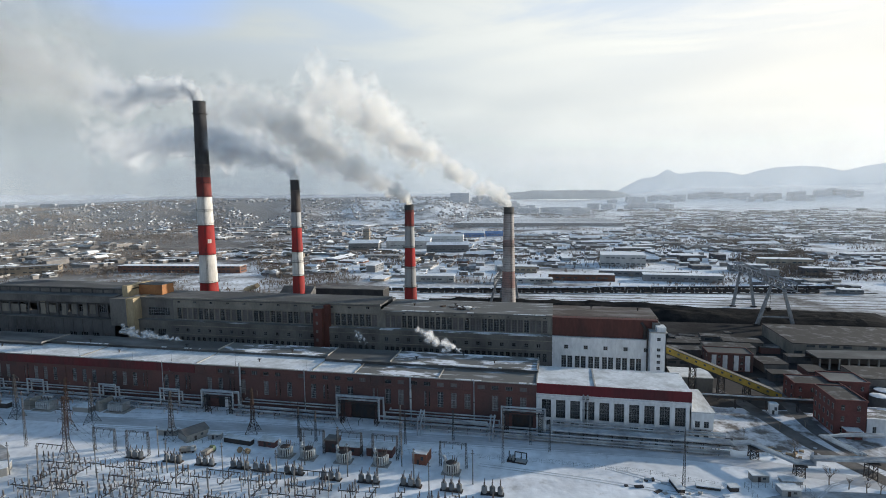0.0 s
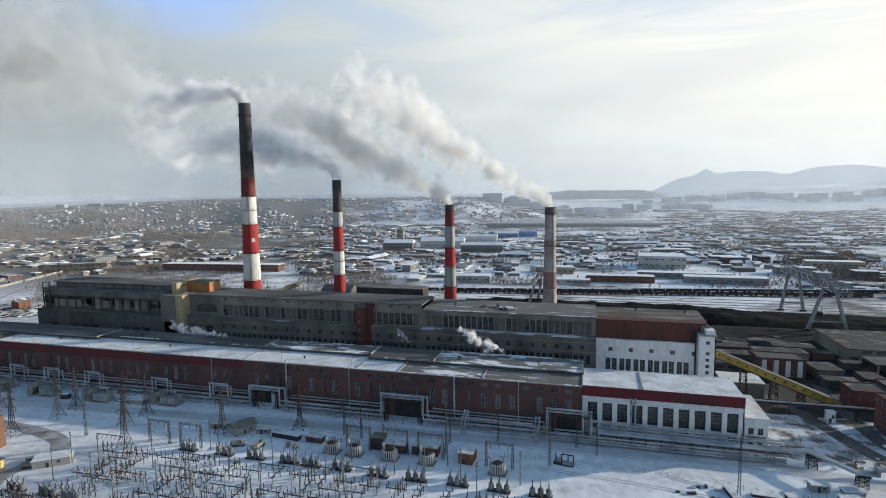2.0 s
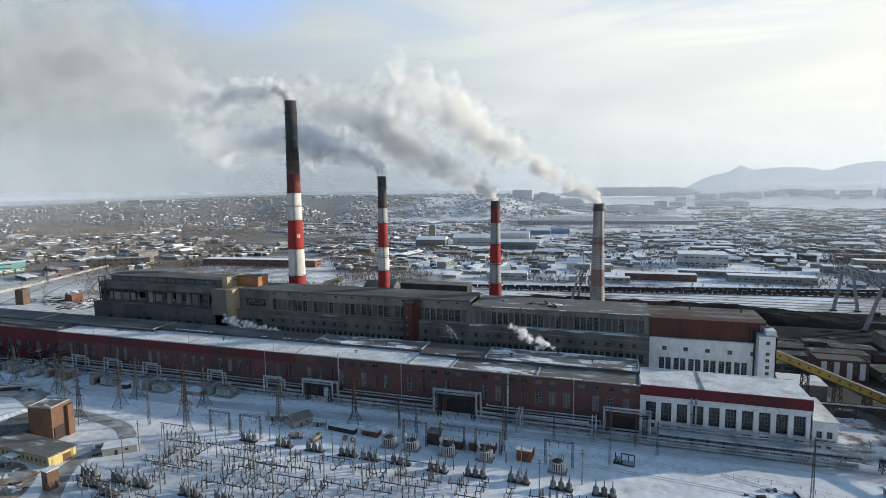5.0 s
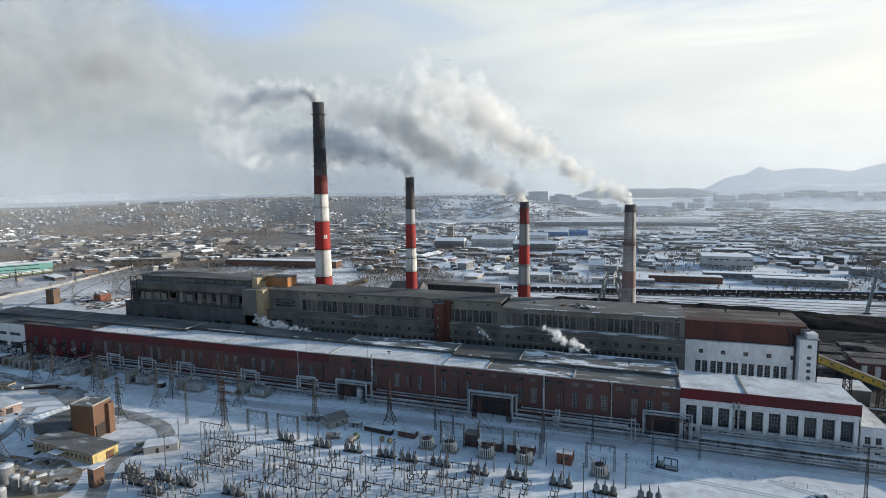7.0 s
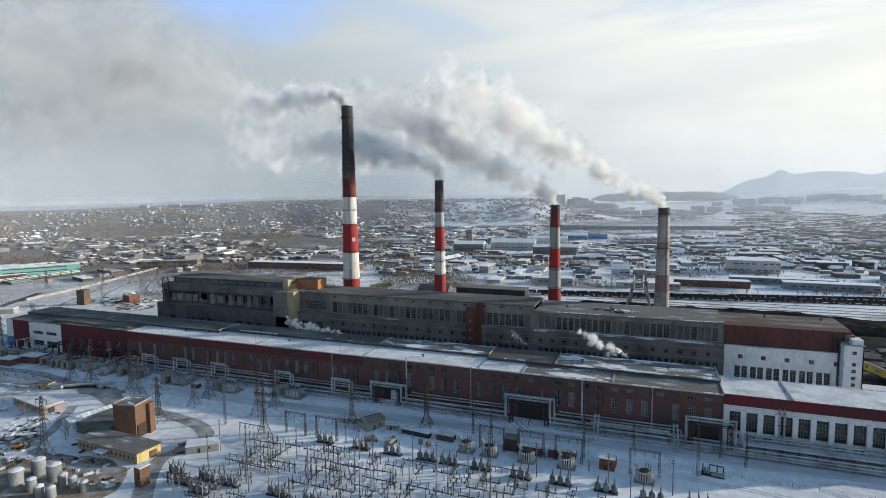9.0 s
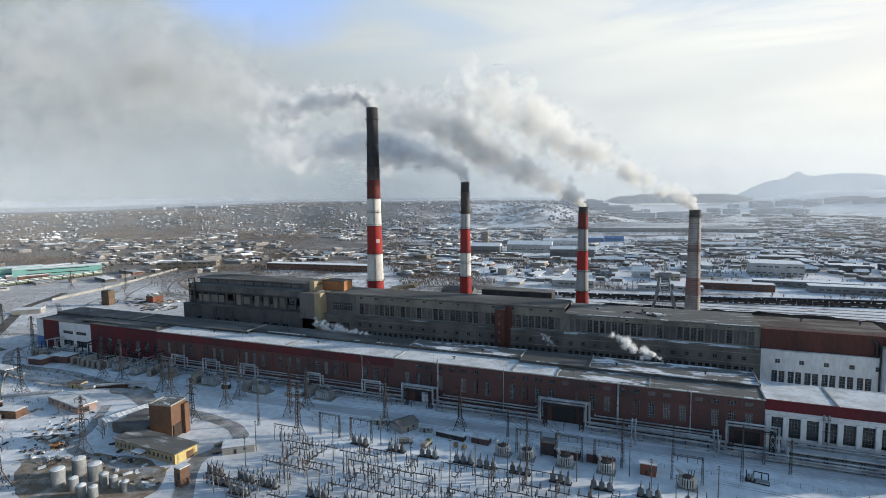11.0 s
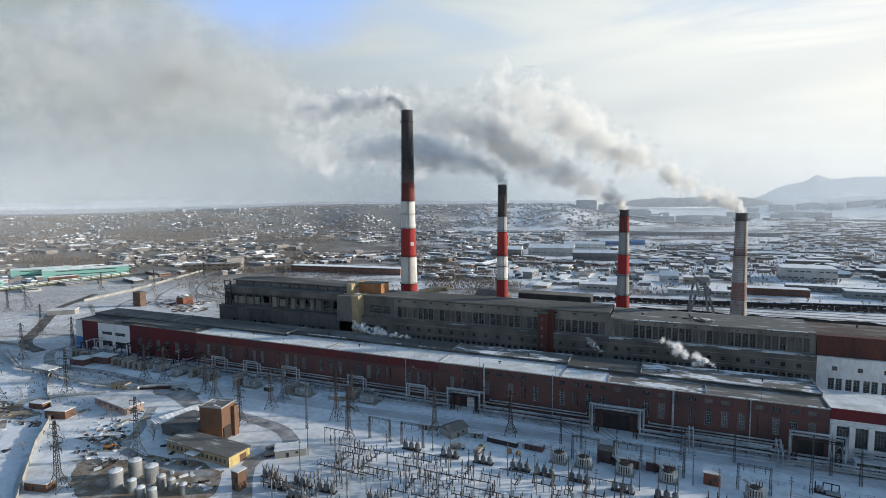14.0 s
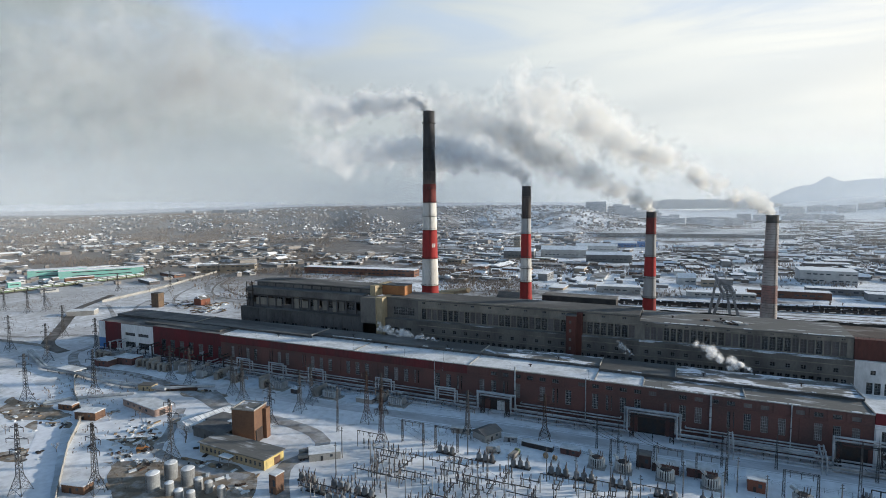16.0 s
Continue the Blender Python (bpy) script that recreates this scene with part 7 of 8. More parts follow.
v = thing("pipe_loop", (-440, 192, 0), "snow-topped steel platform with a pipe loop", "platform")
part("deck", Mesh().box(-9, 9, -4, 4, 3.2, 3.6), roof_snow, v)
for x in (-8, 0, 8):
    for y in (-3.5, 3.5):
        part("post", Mesh().bar((x, y, 0), (x, y, 3.2), 0.16, n=4), dark_metal, v)
part("pipe", Mesh().tube([(26, -3, 2), (26, -3, 4.5), (34, -3, 4.5), (34, -3, 2)], 0.5, 8), pipe_metal, v)
spread(pylon(27, 5.6), [(-385, 171, 20), (-275.5, 132, 10), (-280.5, 103, 0), (-547, 251, 0), (-483, 202, 10), (-411, 150, 20), (-306.5, 91.5, 20), (-541, 209, 15), (-470, 228, 0)])
spread(pylon(24, 6.2), [(-690, 302, 0), (-684, 315, 15), (-725, 299, 30), (-690, 470, 0), (-735, 430, 0), (-700, 560, 0)])


def debris(name, label, cx, cy, spread_r, n, seed, mats, lo=0.25, hi=0.8, cz=0.0):
    """A scatter of snowy rubble, scrap and boards."""
    q = random.Random(seed)
    d = thing(name, (cx, cy, cz), label, "rubble")
    for _ in range(n):
        x, y = q.gauss(0, spread_r), q.gauss(0, spread_r * 0.6)
        w, l, h, a = q.uniform(lo, hi), q.uniform(lo, hi * 2.2), q.uniform(0.15, lo + 0.4), q.uniform(0, 3.1)
        c, s_ = math.cos(a), math.sin(a)
        k = [(-l, -w), (l, -w), (l, w), (-l, w)]
        base = [(x + u * c - v_ * s_, y + u * s_ + v_ * c, 0) for u, v_ in k]
        part("piece", Mesh().hull8(base + [(bx + q.uniform(-0.15, 0.15), by + q.uniform(-0.15, 0.15), h * q.uniform(0.7, 1.4)) for bx, by, _ in base]), q.choice(mats), d)


for i, (x, y, r, n) in enumerate(((-310, 140, 7, 26), (-300, 128, 6, 22), (-285, 124, 5, 18), (-318, 150, 6, 18), (-350, 158, 4, 10), (-240, 128, 8, 26), (-262, 136, 7, 18), (-400, 152, 9, 18), (-330, 200, 5, 10), (-395, 135, 9, 16), (-365, 136, 6, 24), (-341, 111, 6, 20), (-307, 140, 7, 24), (-325, 158, 8, 16))):
    debris("scrap_heap", "snowy scrap, boards and rubble on the ground", x, y, r, n, i, [dark_metal, timber, roof_snow, roof_snow, concrete, rust_metal])
debris("scrap_heap", "jumble of torn roof sheets on the boiler house roof", -54, 312, 4.5, 30, 90, [dark_metal, rust_metal, concrete, roof_snow], 0.5, 1.6, 40.8)
ld = thing("wheel_loader", (-296, 134, 0), "rust-orange wheel loader standing in the yard", "vehicle", "", 40)
part("body", Mesh().box(-2.4, 1.0, -1.1, 1.1, 0.9, 2.1), orange_wall, ld)
part("cab", Mesh().box(-0.4, 0.9, -0.9, 0.9, 2.1, 3.4), dark_glass, ld)
part("arm", Mesh().bar((0.9, 0, 1.8), (3.2, 0, 0.9), 0.25, n=4), orange_wall, ld)
part("bucket", Mesh().hull8([(3.0, -1.3, 0.1), (4.2, -1.3, 0.1), (4.2, 1.3, 0.1), (3.0, 1.3, 0.1), (2.9, -1.3, 1.3), (3.5, -1.3, 1.3), (3.5, 1.3, 1.3), (2.9, 1.3, 1.3)]), dark_metal, ld)
for x in (-1.6, 1.2):
    for q in (-1, 1):
        part("wheel", Mesh().bar((x, q * 0.9, 0.75), (x, q * 1.4, 0.75), 0.75, n=14), dark_metal, ld)
lg = thing("timber_stack", (-347, 198, 0), "stack of long brown beams lying in the snow", "timber stack", "", 24)
for i in range(6):
    for j in range(3):
        part("beam", Mesh().box(-9 + 0.3 * j, 9 - 0.2 * i, -2.4 + i * 0.8, -1.75 + i * 0.8, 0.65 * j, 0.65 * j + 0.6), rust_metal, lg)

# beyond the western end: track bend, turquoise works, green wagons, sheds
def bend(pts, n=40):
    """A smooth line through a few plan points."""
    return [tuple(p[:2]) for p in catmull(pts, np.linspace(0, 1, n))]


for pts, w in (([(-520, 300), (-570, 330), (-620, 372), (-650, 420), (-690, 470)], 3.0), ([(-505, 262), (-540, 292), (-600, 330), (-655, 362)], 4.0), ([(-700, 330), (-740, 350), (-790, 372), (-850, 380)], 2.5),
               ([(-560, 375), (-600, 400), (-640, 440), (-680, 500), (-740, 590)], 3.2), ([(-640, 250), (-720, 270), (-800, 300)], 3.0), ([(-505, 372), (-548, 388), (-590, 398), (-640, 396)], 5.0)):
    strip("road", pts, w, wet_snow, "trodden grey path across the snowfield", "path", 0.09 + 0.004 * w)
strip("road", bend([(-440, 436), (-525, 428), (-579, 442), (-642, 486), (-708, 557), (-762, 648), (-850, 790), (-960, 950)]), 7, asphalt, "curving slushy track between snow banks", "road", 0.12)
strip("road", bend([(-470, 470), (-530, 458), (-574, 469), (-630, 502), (-661, 528), (-697, 585), (-740, 660), (-850, 830)]), 4, track_dirt, "curving railway track bed", "railway track", 0.13)
strip("road", bend([(-480, 448), (-548, 442), (-600, 458), (-650, 505), (-700, 575), (-752, 655), (-850, 810)]), 2.5, track_dirt, "curving railway track bed", "railway track", 0.14)
fence("boundary_wall", bend([(-676, 370), (-695, 440), (-712, 484), (-775, 632)], 12), 3.0, 9, "long pale concrete wall beside the tracks", concrete, True)
green_wagon = wagon_master(green_paint, snow, "goods_wagon", "dull green goods wagon with a snowy top")
dark_brown = mat("brown_brick", (0.16, 0.11, 0.075), (0.1, 0.075, 0.06), 0.9, big=0.2, fine=1.5)
train(green_wagon, ((-872, 300), (-852, 560)), 0, 18)
train(green_wagon, ((-858, 318), (-836, 560)), 0, 16)
drop_thing(green_wagon)
strip("road", [(-866, 280), (-855, 430), (-836, 620)], 22, track_dirt, "railway track bed", "railway track", 0.1)
block("tower_house", -594, 376, 9, 8, 15, dark_brown, roof_felt, "square dark brown transfer tower in the snow", 10)
block("shed", -560, 404, 11, 13, 7, hut_brick, roof_patchy, "orange-brick shed with a patchy pitched roof", 80, ribbons=1, pitched=3.0)
block("shed", -628, 318, 24, 13, 4.5, concrete, roof_snow, "low shed with a snowy roof in the field", 40, ribbons=0)
block("shed", -500, 268, 16, 10, 5, tan_wall, roof_snow, "low buff shed beside the hall", 0, ribbons=1)
for i, (x, y) in enumerate(((-570, 392), (-548, 412), (-535, 392), (-585, 412), (-530, 376), (-600, 388), (-515, 385))):
    debris("scrap_heap", "snow-dusted pipes and scrap behind the hall", x, y, 8, 14, 40 + i, [rust_metal, dark_metal, timber, roof_snow], 0.5, 2.4)
dz = thing("silo_row", (-500, 250, 0), "short row of pale upright silos", "silo")
for i in range(4):
    part("silo", Mesh().lathe([(1.8, 0), (1.8, 5), (1.2, 6), (0.2, 6.3)], 16, i * 4.4, 0), tank_metal, dz)

# ---- eastern yard ----
# the next two hold trodden dirt and also the yard's shade in their dark tones
shaded_dirty_snow = mat("dirty_shaded_trodden_snow", (0.055, 0.049, 0.046), (0.22, 0.218, 0.22), 0.9, big=0.08, fine=0.5, mix=(0.58, 0.75))
wet_lane = mat("shaded_wet_dirt_lane", (0.085, 0.076, 0.07), (0.15, 0.142, 0.138), 0.8, big=0.1, fine=0.6)
grey_snow = mat("grey_trodden_snow", (0.62, 0.63, 0.66), (0.14, 0.125, 0.115), 0.9, big=0.09, fine=0.6, mix=(0.44, 0.58))
patch("yard", [(66.5, 286), (150, 286), (175, 300), (260, 345), (260, 440), (158, 440), (150, 330), (70, 330)], shaded_dirty_snow, "dirty trodden snow between the works buildings, darkened for shade", "ground", 0.06, soft=3)
patch("yard", [(66.5, 238), (118, 232), (150, 236), (160, 285), (66.5, 285)], grey_snow, "grey trodden snow beside the machine house", "ground", 0.045, soft=3)
gal = thing("conveyor_gallery", (0, 0, 0), "yellow sheet-clad conveyor gallery sloping down on trestles", "conveyor")
A, B = Vector((57, 298.5, 25.2)), Vector((112, 295, 4.2))
d = (B - A).normalized()
side = Vector((-d.y, d.x, 0)).normalized()


def gal_box(a, b, w, lo, hi):
    return Mesh().hull8([tuple(p + side * s * w + Vector((0, 0, z))) for z in (lo, hi) for p, s in ((a, -1), (b, -1), (b, 1), (a, 1))])


part("body", gal_box(A, B, 2.1, -1.6, 1.7), yellow_paint, gal)
part("roof", gal_box(A, B, 2.4, 1.7, 2.0), roof_felt, gal)
part("floor_beam", gal_box(A, B, 2.2, -2.1, -1.6), dark_metal, gal)
for i in range(13):
    p = A.lerp(B, (i + 0.5) / 13) - side * 2.13
    part("window", Mesh().hull8([tuple(p + d * u + side * k + Vector((0, 0, z))) for z in (-0.2, 0.8) for u, k in ((-0.55, 0), (0.55, 0), (0.55, 0.1), (-0.55, 0.1))]), dark_glass, gal)
for f in (0.25, 0.5, 0.72):
    p = A.lerp(B, f)
    part("trestle", Mesh().mast(3.4, 2.6, 0, p.z - 2.1, 4, 0.22, p.x, p.y), dark_metal, gal)


dull_frame = mat("dull_frame_paint", (0.36, 0.35, 0.34), (0.25, 0.24, 0.23), 0.8, big=0.3, fine=2)


def windowed(name, x, y, w, dpt, h, wall, roof, label, floors, cols_f, cols_s, turn=0.0, trim=None):
    """A plain storeyed house with framed windows on its south and both end faces."""
    b = thing(name, (x, y, 0), label, "building", "works buildings", turn)
    fh = h / floors
    ws = [(-w / 2 + w * (i + 0.5) / cols_f - 0.75, -w / 2 + w * (i + 0.5) / cols_f + 0.75, k * fh + 1.0, k * fh + 1.0 + fh * 0.48) for i in range(cols_f) for k in range(floors)]
    part("front_wall", holed_wall(Mesh(), -w / 2, w / 2, 0, h, -dpt / 2, ws, 0.3), wall, b)
    windows(b, ws, -dpt / 2, 2, 2, deep=0.2, seed=int(abs(x)), frame_mat=dull_frame, bar=0.09)
    part("body", Mesh().box(-w / 2, w / 2, -dpt / 2 + 0.35, dpt / 2, 0, h), wall, b)
    for k in range(floors):
        for i in range(cols_s):
            yy = -dpt / 2 + dpt * (i + 0.5) / cols_s
            for s_ in (-1, 1):
                xx = s_ * w / 2
                win = part("window", Mesh().box(min(xx, xx + s_ * 0.06), max(xx, xx + s_ * 0.06), yy - 0.75, yy + 0.75, k * fh + 1.0, k * fh + 1.0 + fh * 0.48), dull_frame, b)
                part("pane", Mesh().box(min(xx, xx + s_ * 0.09), max(xx, xx + s_ * 0.09), yy - 0.6, yy + 0.6, k * fh + 1.15, k * fh + 0.85 + fh * 0.48), dark_glass, win)
    part("parapet", Mesh().box(-w / 2 - 0.3, w / 2 + 0.3, -dpt / 2 - 0.3, -dpt / 2 + 0.2, h, h + 0.8).box(-w / 2 - 0.3, w / 2 + 0.3, dpt / 2 - 0.2, dpt / 2 + 0.3, h, h + 0.8)
         .box(-w / 2 - 0.3, -w / 2 + 0.2, -dpt / 2 + 0.2, dpt / 2 - 0.2, h, h + 0.8).box(w / 2 - 0.2, w / 2 + 0.3, -dpt / 2 + 0.2, dpt / 2 - 0.2, h, h + 0.8), trim or wall, b)
    part("roof", Mesh().box(-w / 2 + 0.2, w / 2 - 0.2, -dpt / 2 + 0.2, dpt / 2 - 0.2, h, h + 0.35), roof, b)
    return b


dull_red = mat("dull_red_brick", (0.15, 0.062, 0.058), (0.1, 0.05, 0.047), 0.9, big=0.1, fine=1.1, bump=0.15, bump_scale=3)
windowed("red_house", 127.5, 271, 12.5, 20, 15.4, dull_red, roof_sooty_shaded, "dull red brick four-storey house with a flat roof", 3, 2, 5)
cabin("red_porch", 127.5, 258.8, 6, 4, 3.6, dull_red, "low red porch with a snowy roof", 0)
windowed("red_house", 131, 306, 22, 14, 9.5, dull_red, roof_sooty_shaded, "red brick works house with a grey roof", 2, 4, 2)
windowed("red_house", 147, 312, 18, 16, 10, dull_red, roof_felt, "red brick works house behind the yard", 2, 3, 2)
windowed("white_house", 143, 268, 18, 14, 7.6, white_paint, roof_patchy, "low white house with a snowy grey roof", 1, 3, 2)
office = windowed("office_block", 103, 352, 25, 14, 10.6, brick, roof_felt, "brown and white three-storey office block", 3, 6, 2)
for x, y, w, dd, h in ((92, 404, 16, 8, 4), (112, 412, 20, 9, 5), (140, 392, 12, 8, 4), (74, 352, 14, 8, 5), (128, 334, 16, 8, 4.5), (146, 342, 10, 14, 5), (98, 388, 12, 7, 3.5), (150, 372, 14, 7, 4)):
    block("shed", x, y, w, dd, h, grey_dark if w > 12 else brick, roof_sooty_shaded, "low sooty shed in the works yard", (x * 7) % 9 - 4, "shed", "works sheds", 1)
for i in range(4):
    part("wall_panel", Mesh().box(-10.5 + 6.2 * i, -7.9 + 6.2 * i, -7.16, -7.0, 0.6, 10), white_paint, office, "white rendered panel")
block("works_hall", 212, 412, 120, 54, 8.5, band_wall, roof_sooty_shaded, "big low concrete works hall with a bare roof", 0, ribbons=2)
block("works_hall", 110, 375, 30, 12, 8, band_wall, roof_sooty_shaded, "low grey store with patchy snow on its roof", 2, ribbons=1)
block("works_hall", 80, 368, 22, 10, 7, grey_dark, roof_sooty_shaded, "dark low store beside the coal yard", 0, ribbons=0)
block("works_hall", 84, 392, 26, 9, 5, grey_dark, roof_sooty_shaded, "dark low shed beside the coal yard", 4, ribbons=0)
block("works_hall", 125, 398, 24, 12, 6, grey_dark, roof_sooty_shaded, "dark low shed beside the coal yard", -3, ribbons=0)
block("works_hall", 128, 355, 14, 16, 5, grey_wall, roof_sooty_shaded, "low grey shed by the lane", 6, ribbons=0)
block("works_hall", 176, 328, 34, 22, 8.5, grey_wall, roof_sooty_shaded, "low hall with a sooty roof darkened for shade", 0, ribbons=1)
block("works_hall", 72, 310, 20, 16, 9, grey_wall, roof_snow, "low grey annexe with a snowy roof", 0, ribbons=0)
col = thing("open_shed", (178, 366, 0), "open-sided shed on concrete columns", "shed", "", 6)
for i in range(9):
    part("column", Mesh().box(-22 + 5.5 * i - 0.4, -22 + 5.5 * i + 0.4, -6, -5.2, 0, 7.2), concrete, col)
part("roof", Mesh().slab(-24, 24, -7, 7, 7.2, 7.6, 8.6), roof_felt, col)
part("rear_wall", Mesh().box(-24, 24, 6.4, 7, 0, 7.2), grey_dark, col)
for x, y in ((165, 309), (158.5, 300), (167.5, 291)):
    k = thing("round_tank", (x, y, 0), "dark round tank with a snowy lid", "tank", "round tanks")
    part("shell", Mesh().lathe([(4.2, 0), (4.2, 5.5), (4.1, 5.6)], 28), grey_dark, k)
    part("lid", Mesh().lathe([(4.1, 5.6), (3.8, 5.8), (0.3, 6.3)], 28), roof_snow, k)
br = thing("pipe_bridge", (0, 0, 0), "dark pipe bridge crossing the lane on posts", "pipe bridge")
part("deck", Mesh().box(66.5, 124, 283.6, 286, 5.2, 6.4), dark_metal, br)
part("pipe", Mesh().bar((66.5, 284.2, 6.8), (124, 284.2, 6.8), 0.4, n=8), pipe_metal, br)
part("pipe", Mesh().bar((66.5, 285.4, 6.8), (124, 285.4, 6.8), 0.4, n=8), rust_metal, br)
for x in (74, 88, 102, 116):
    for y in (284, 285.6):
        part("post", Mesh().bar((x, y, 0), (x, y, 5.2), 0.2, n=4), dark_metal, br)
ov = []
for k in range(4):
    o_ = 0.9 * k
    ov.append([(70, 232 + o_, 4.2), (78 + o_ * 0.3, 232 + o_, 5.6), (89, 217.6 + o_, 5.6), (95.5, 217.6 + o_, 5.6), (95.5, 217.6 + o_, 7.6), (140, 223 + o_, 7.6), (190, 229 + o_, 7.6)])
pipe_run("pipe_line", "four big grey overhead pipes on lattice towers", ov, 0.55, [], 1)
for x, y, z in ((79, 231, 5.0), (91, 219, 5.0), (116, 221.4, 7.0), (140, 224.3, 7.0)):
    tw = thing("pipe_support", (x, y, 0), "dark lattice tower carrying overhead pipes", "support tower", "pipe supports")
    part("tower", Mesh().mast(3.2, 2.8, 0, z - 0.4, 3, 0.16), dark_metal, tw)
    part("saddle", Mesh().box(-2, 2, -2.4, 2.6, z - 0.4, z), dark_metal, tw)
pipe_run("pipe_line", "four grey overhead pipes turning back to the red house", [[(112.5 + 1.2 * k, 223, 8.6), (106 + 1.2 * k, 238, 8.6), (118, 240 + k, 8.6), (150, 244 + k, 8.6)] for k in range(3)], 0.5, [], 1)
strip("road", [(72, 330), (82, 312), (92, 298), (100, 270), (107, 248), (120, 222), (135, 195)], 7.5, wet_lane, "slushy works lane between the buildings", "road", 0.08)
strip("road", [(118, 335), (116, 300), (116, 262), (125, 235), (150, 205)], 7, wet_lane, "slushy works lane past the red house", "road", 0.07)
strip("road", [(60, 190), (90, 205), (130, 208), (170, 200)], 5, asphalt, "wheel tracks in trodden snow", "road", 0.06)
fence("pen_fence", [(68, 206), (88, 210), (90, 200), (70, 195), (68, 206)], 2.4, 2.5, "wire pen round a small snowy store", lattice_metal)
cabin("shed", 75, 213, 6, 3.5, 2.6, concrete, "small grey shed with a snowy roof", 8, category="shed")
cabin("shed", 82, 205, 6.5, 4.5, 2.4, tank_metal, "small steel store with a snowy roof", 6, category="shed")
cabin("shed", 86, 213.5, 7, 3.2, 1.2, concrete, "low snow-covered concrete slab", 6, door=False, category="shed")
cabin("container", 55, 203.5, 8, 2.4, 1.0, dark_metal, "low dark flatbed in the snow", -4, door=False)
cabin("container", 63.5, 203.8, 3.2, 2.6, 1.6, dark_metal, "small dark box in the snow", 10, door=False)
cabin("container", 44, 202, 2.4, 8, 1.4, dark_metal, "narrow dark trailer in the snow", 12, door=False)
debris("scrap_heap", "snowy rubble and boards in the eastern yard", 40, 200, 8, 22, 71, [roof_snow, concrete, dark_metal])
debris("scrap_heap", "snowy rubble and boards beside the works lane", 92, 238, 7, 22, 72, [roof_snow, timber, dark_metal])
debris("scrap_heap", "scrap beside the coal yard", 90, 410, 20, 30, 73, [dark_metal, rust_metal, grey_dark], 0.8, 3.5)


# ---- leafless trees close by ----
def bare_tree(x, y, h, seed, stump=False):
    q = random.Random(seed)
    b = thing("bare_tree", (x, y, land_at(x, y)), "pollarded leafless tree in the snow" if stump else "leafless winter tree with fine twigs", "tree", "bare trees")
    part("trunk", Mesh().bar((0, 0, -0.2), (q.uniform(-0.3, 0.3), q.uniform(-0.3, 0.3), h * 0.45), h * 0.03, h * 0.02, n=7), bark, b)
    limbs, twigs = Mesh(), Mesh()

    def grow(p, dr, length, r, depth, m):
        e = p + dr * length
        m.bar(p, e, r, r * 0.6, n=4 if depth else 3, caps=False)
        if depth == 0:
            return
        for _ in range(3 if depth > 1 else 4):
            n_ = (dr + Vector((q.uniform(-0.8, 0.8), q.uniform(-0.8, 0.8), q.uniform(-0.1, 0.6)))).normalized()
            grow(p.lerp(e, q.uniform(0.55, 1.0)), n_, length * q.uniform(0.55, 0.8), r * 0.55, depth - 1, twigs if depth < 3 else limbs)
    for k in range(5):
        a = k * 1.26 + q.uniform(-0.3, 0.3)
        grow(Vector((0, 0, h * q.uniform(0.25, 0.45))), Vector((math.cos(a) * 0.6, math.sin(a) * 0.6, 0.9)).normalized(), h * (0.2 if stump else 0.27), h * 0.014, 1 if stump else 3, limbs)
    part("branching", limbs, bark, b, "spreading bare branches")
    if twigs.v:
        part("crown", twigs, bark, b, "fine bare twigs")


for i, (x, y, h, st) in enumerate(((104.5, 212, 7, 1), (109.5, 210.5, 7, 1), (113.5, 210, 7, 1), (99, 214, 8, 0), (96, 236, 8, 0), (82, 252, 6, 1), (100, 262, 6, 1), (112, 266, 6, 1), (-288, 150, 8, 0), (-285, 147, 7, 0), (-330, 158, 6, 0), (-342, 150, 5, 0),
                                   (-336, 160, 6, 0), (-352, 142, 5, 0), (-560, 420, 9, 0), (-600, 402, 9, 0), (-640, 430, 10, 0), (-620, 500, 10, 0), (-690, 440, 9, 0), (-470, 470, 10, 0), (-520, 520, 10, 0), (-330, 118, 5, 0), (-372, 120, 5, 0), (-380, 112, 5, 0), (-390, 124, 5, 0))):
    bare_tree(x, y, h, i, bool(st))
# tussocks and scrub sticking out of the snow on the western snowfields
def near_scrub(x, y):
    return (-760 < x < -420 and 250 < y < 640 and not (-520 < x < -380 and y < 340)) or (-460 < x < -330 and 100 < y < 160 and x < -300 - 0.9 * (y - 90) - 30)


def yard_scrub(x, y):
    return -470 < x < -270 and 85 < y < 205 and not (-300 < x < -270 and y > 140) and (x + 3 * y) % 17 < 9


scrub("dry_scrub", "low leafless bushes round the western yard", 420, 250, 520, 1.9, 16, 14, yard_scrub)
scrub("dry_scrub", "dry brown scrub sticking out of the snow", 1500, 350, 900, 2.2, 9, 12, near_scrub)


# wheel tracks pressed into the yard snow
track_snow = mat("wheel_track_snow", (0.58, 0.6, 0.63), (0.42, 0.43, 0.44), 0.85, big=0.2, fine=0.8)
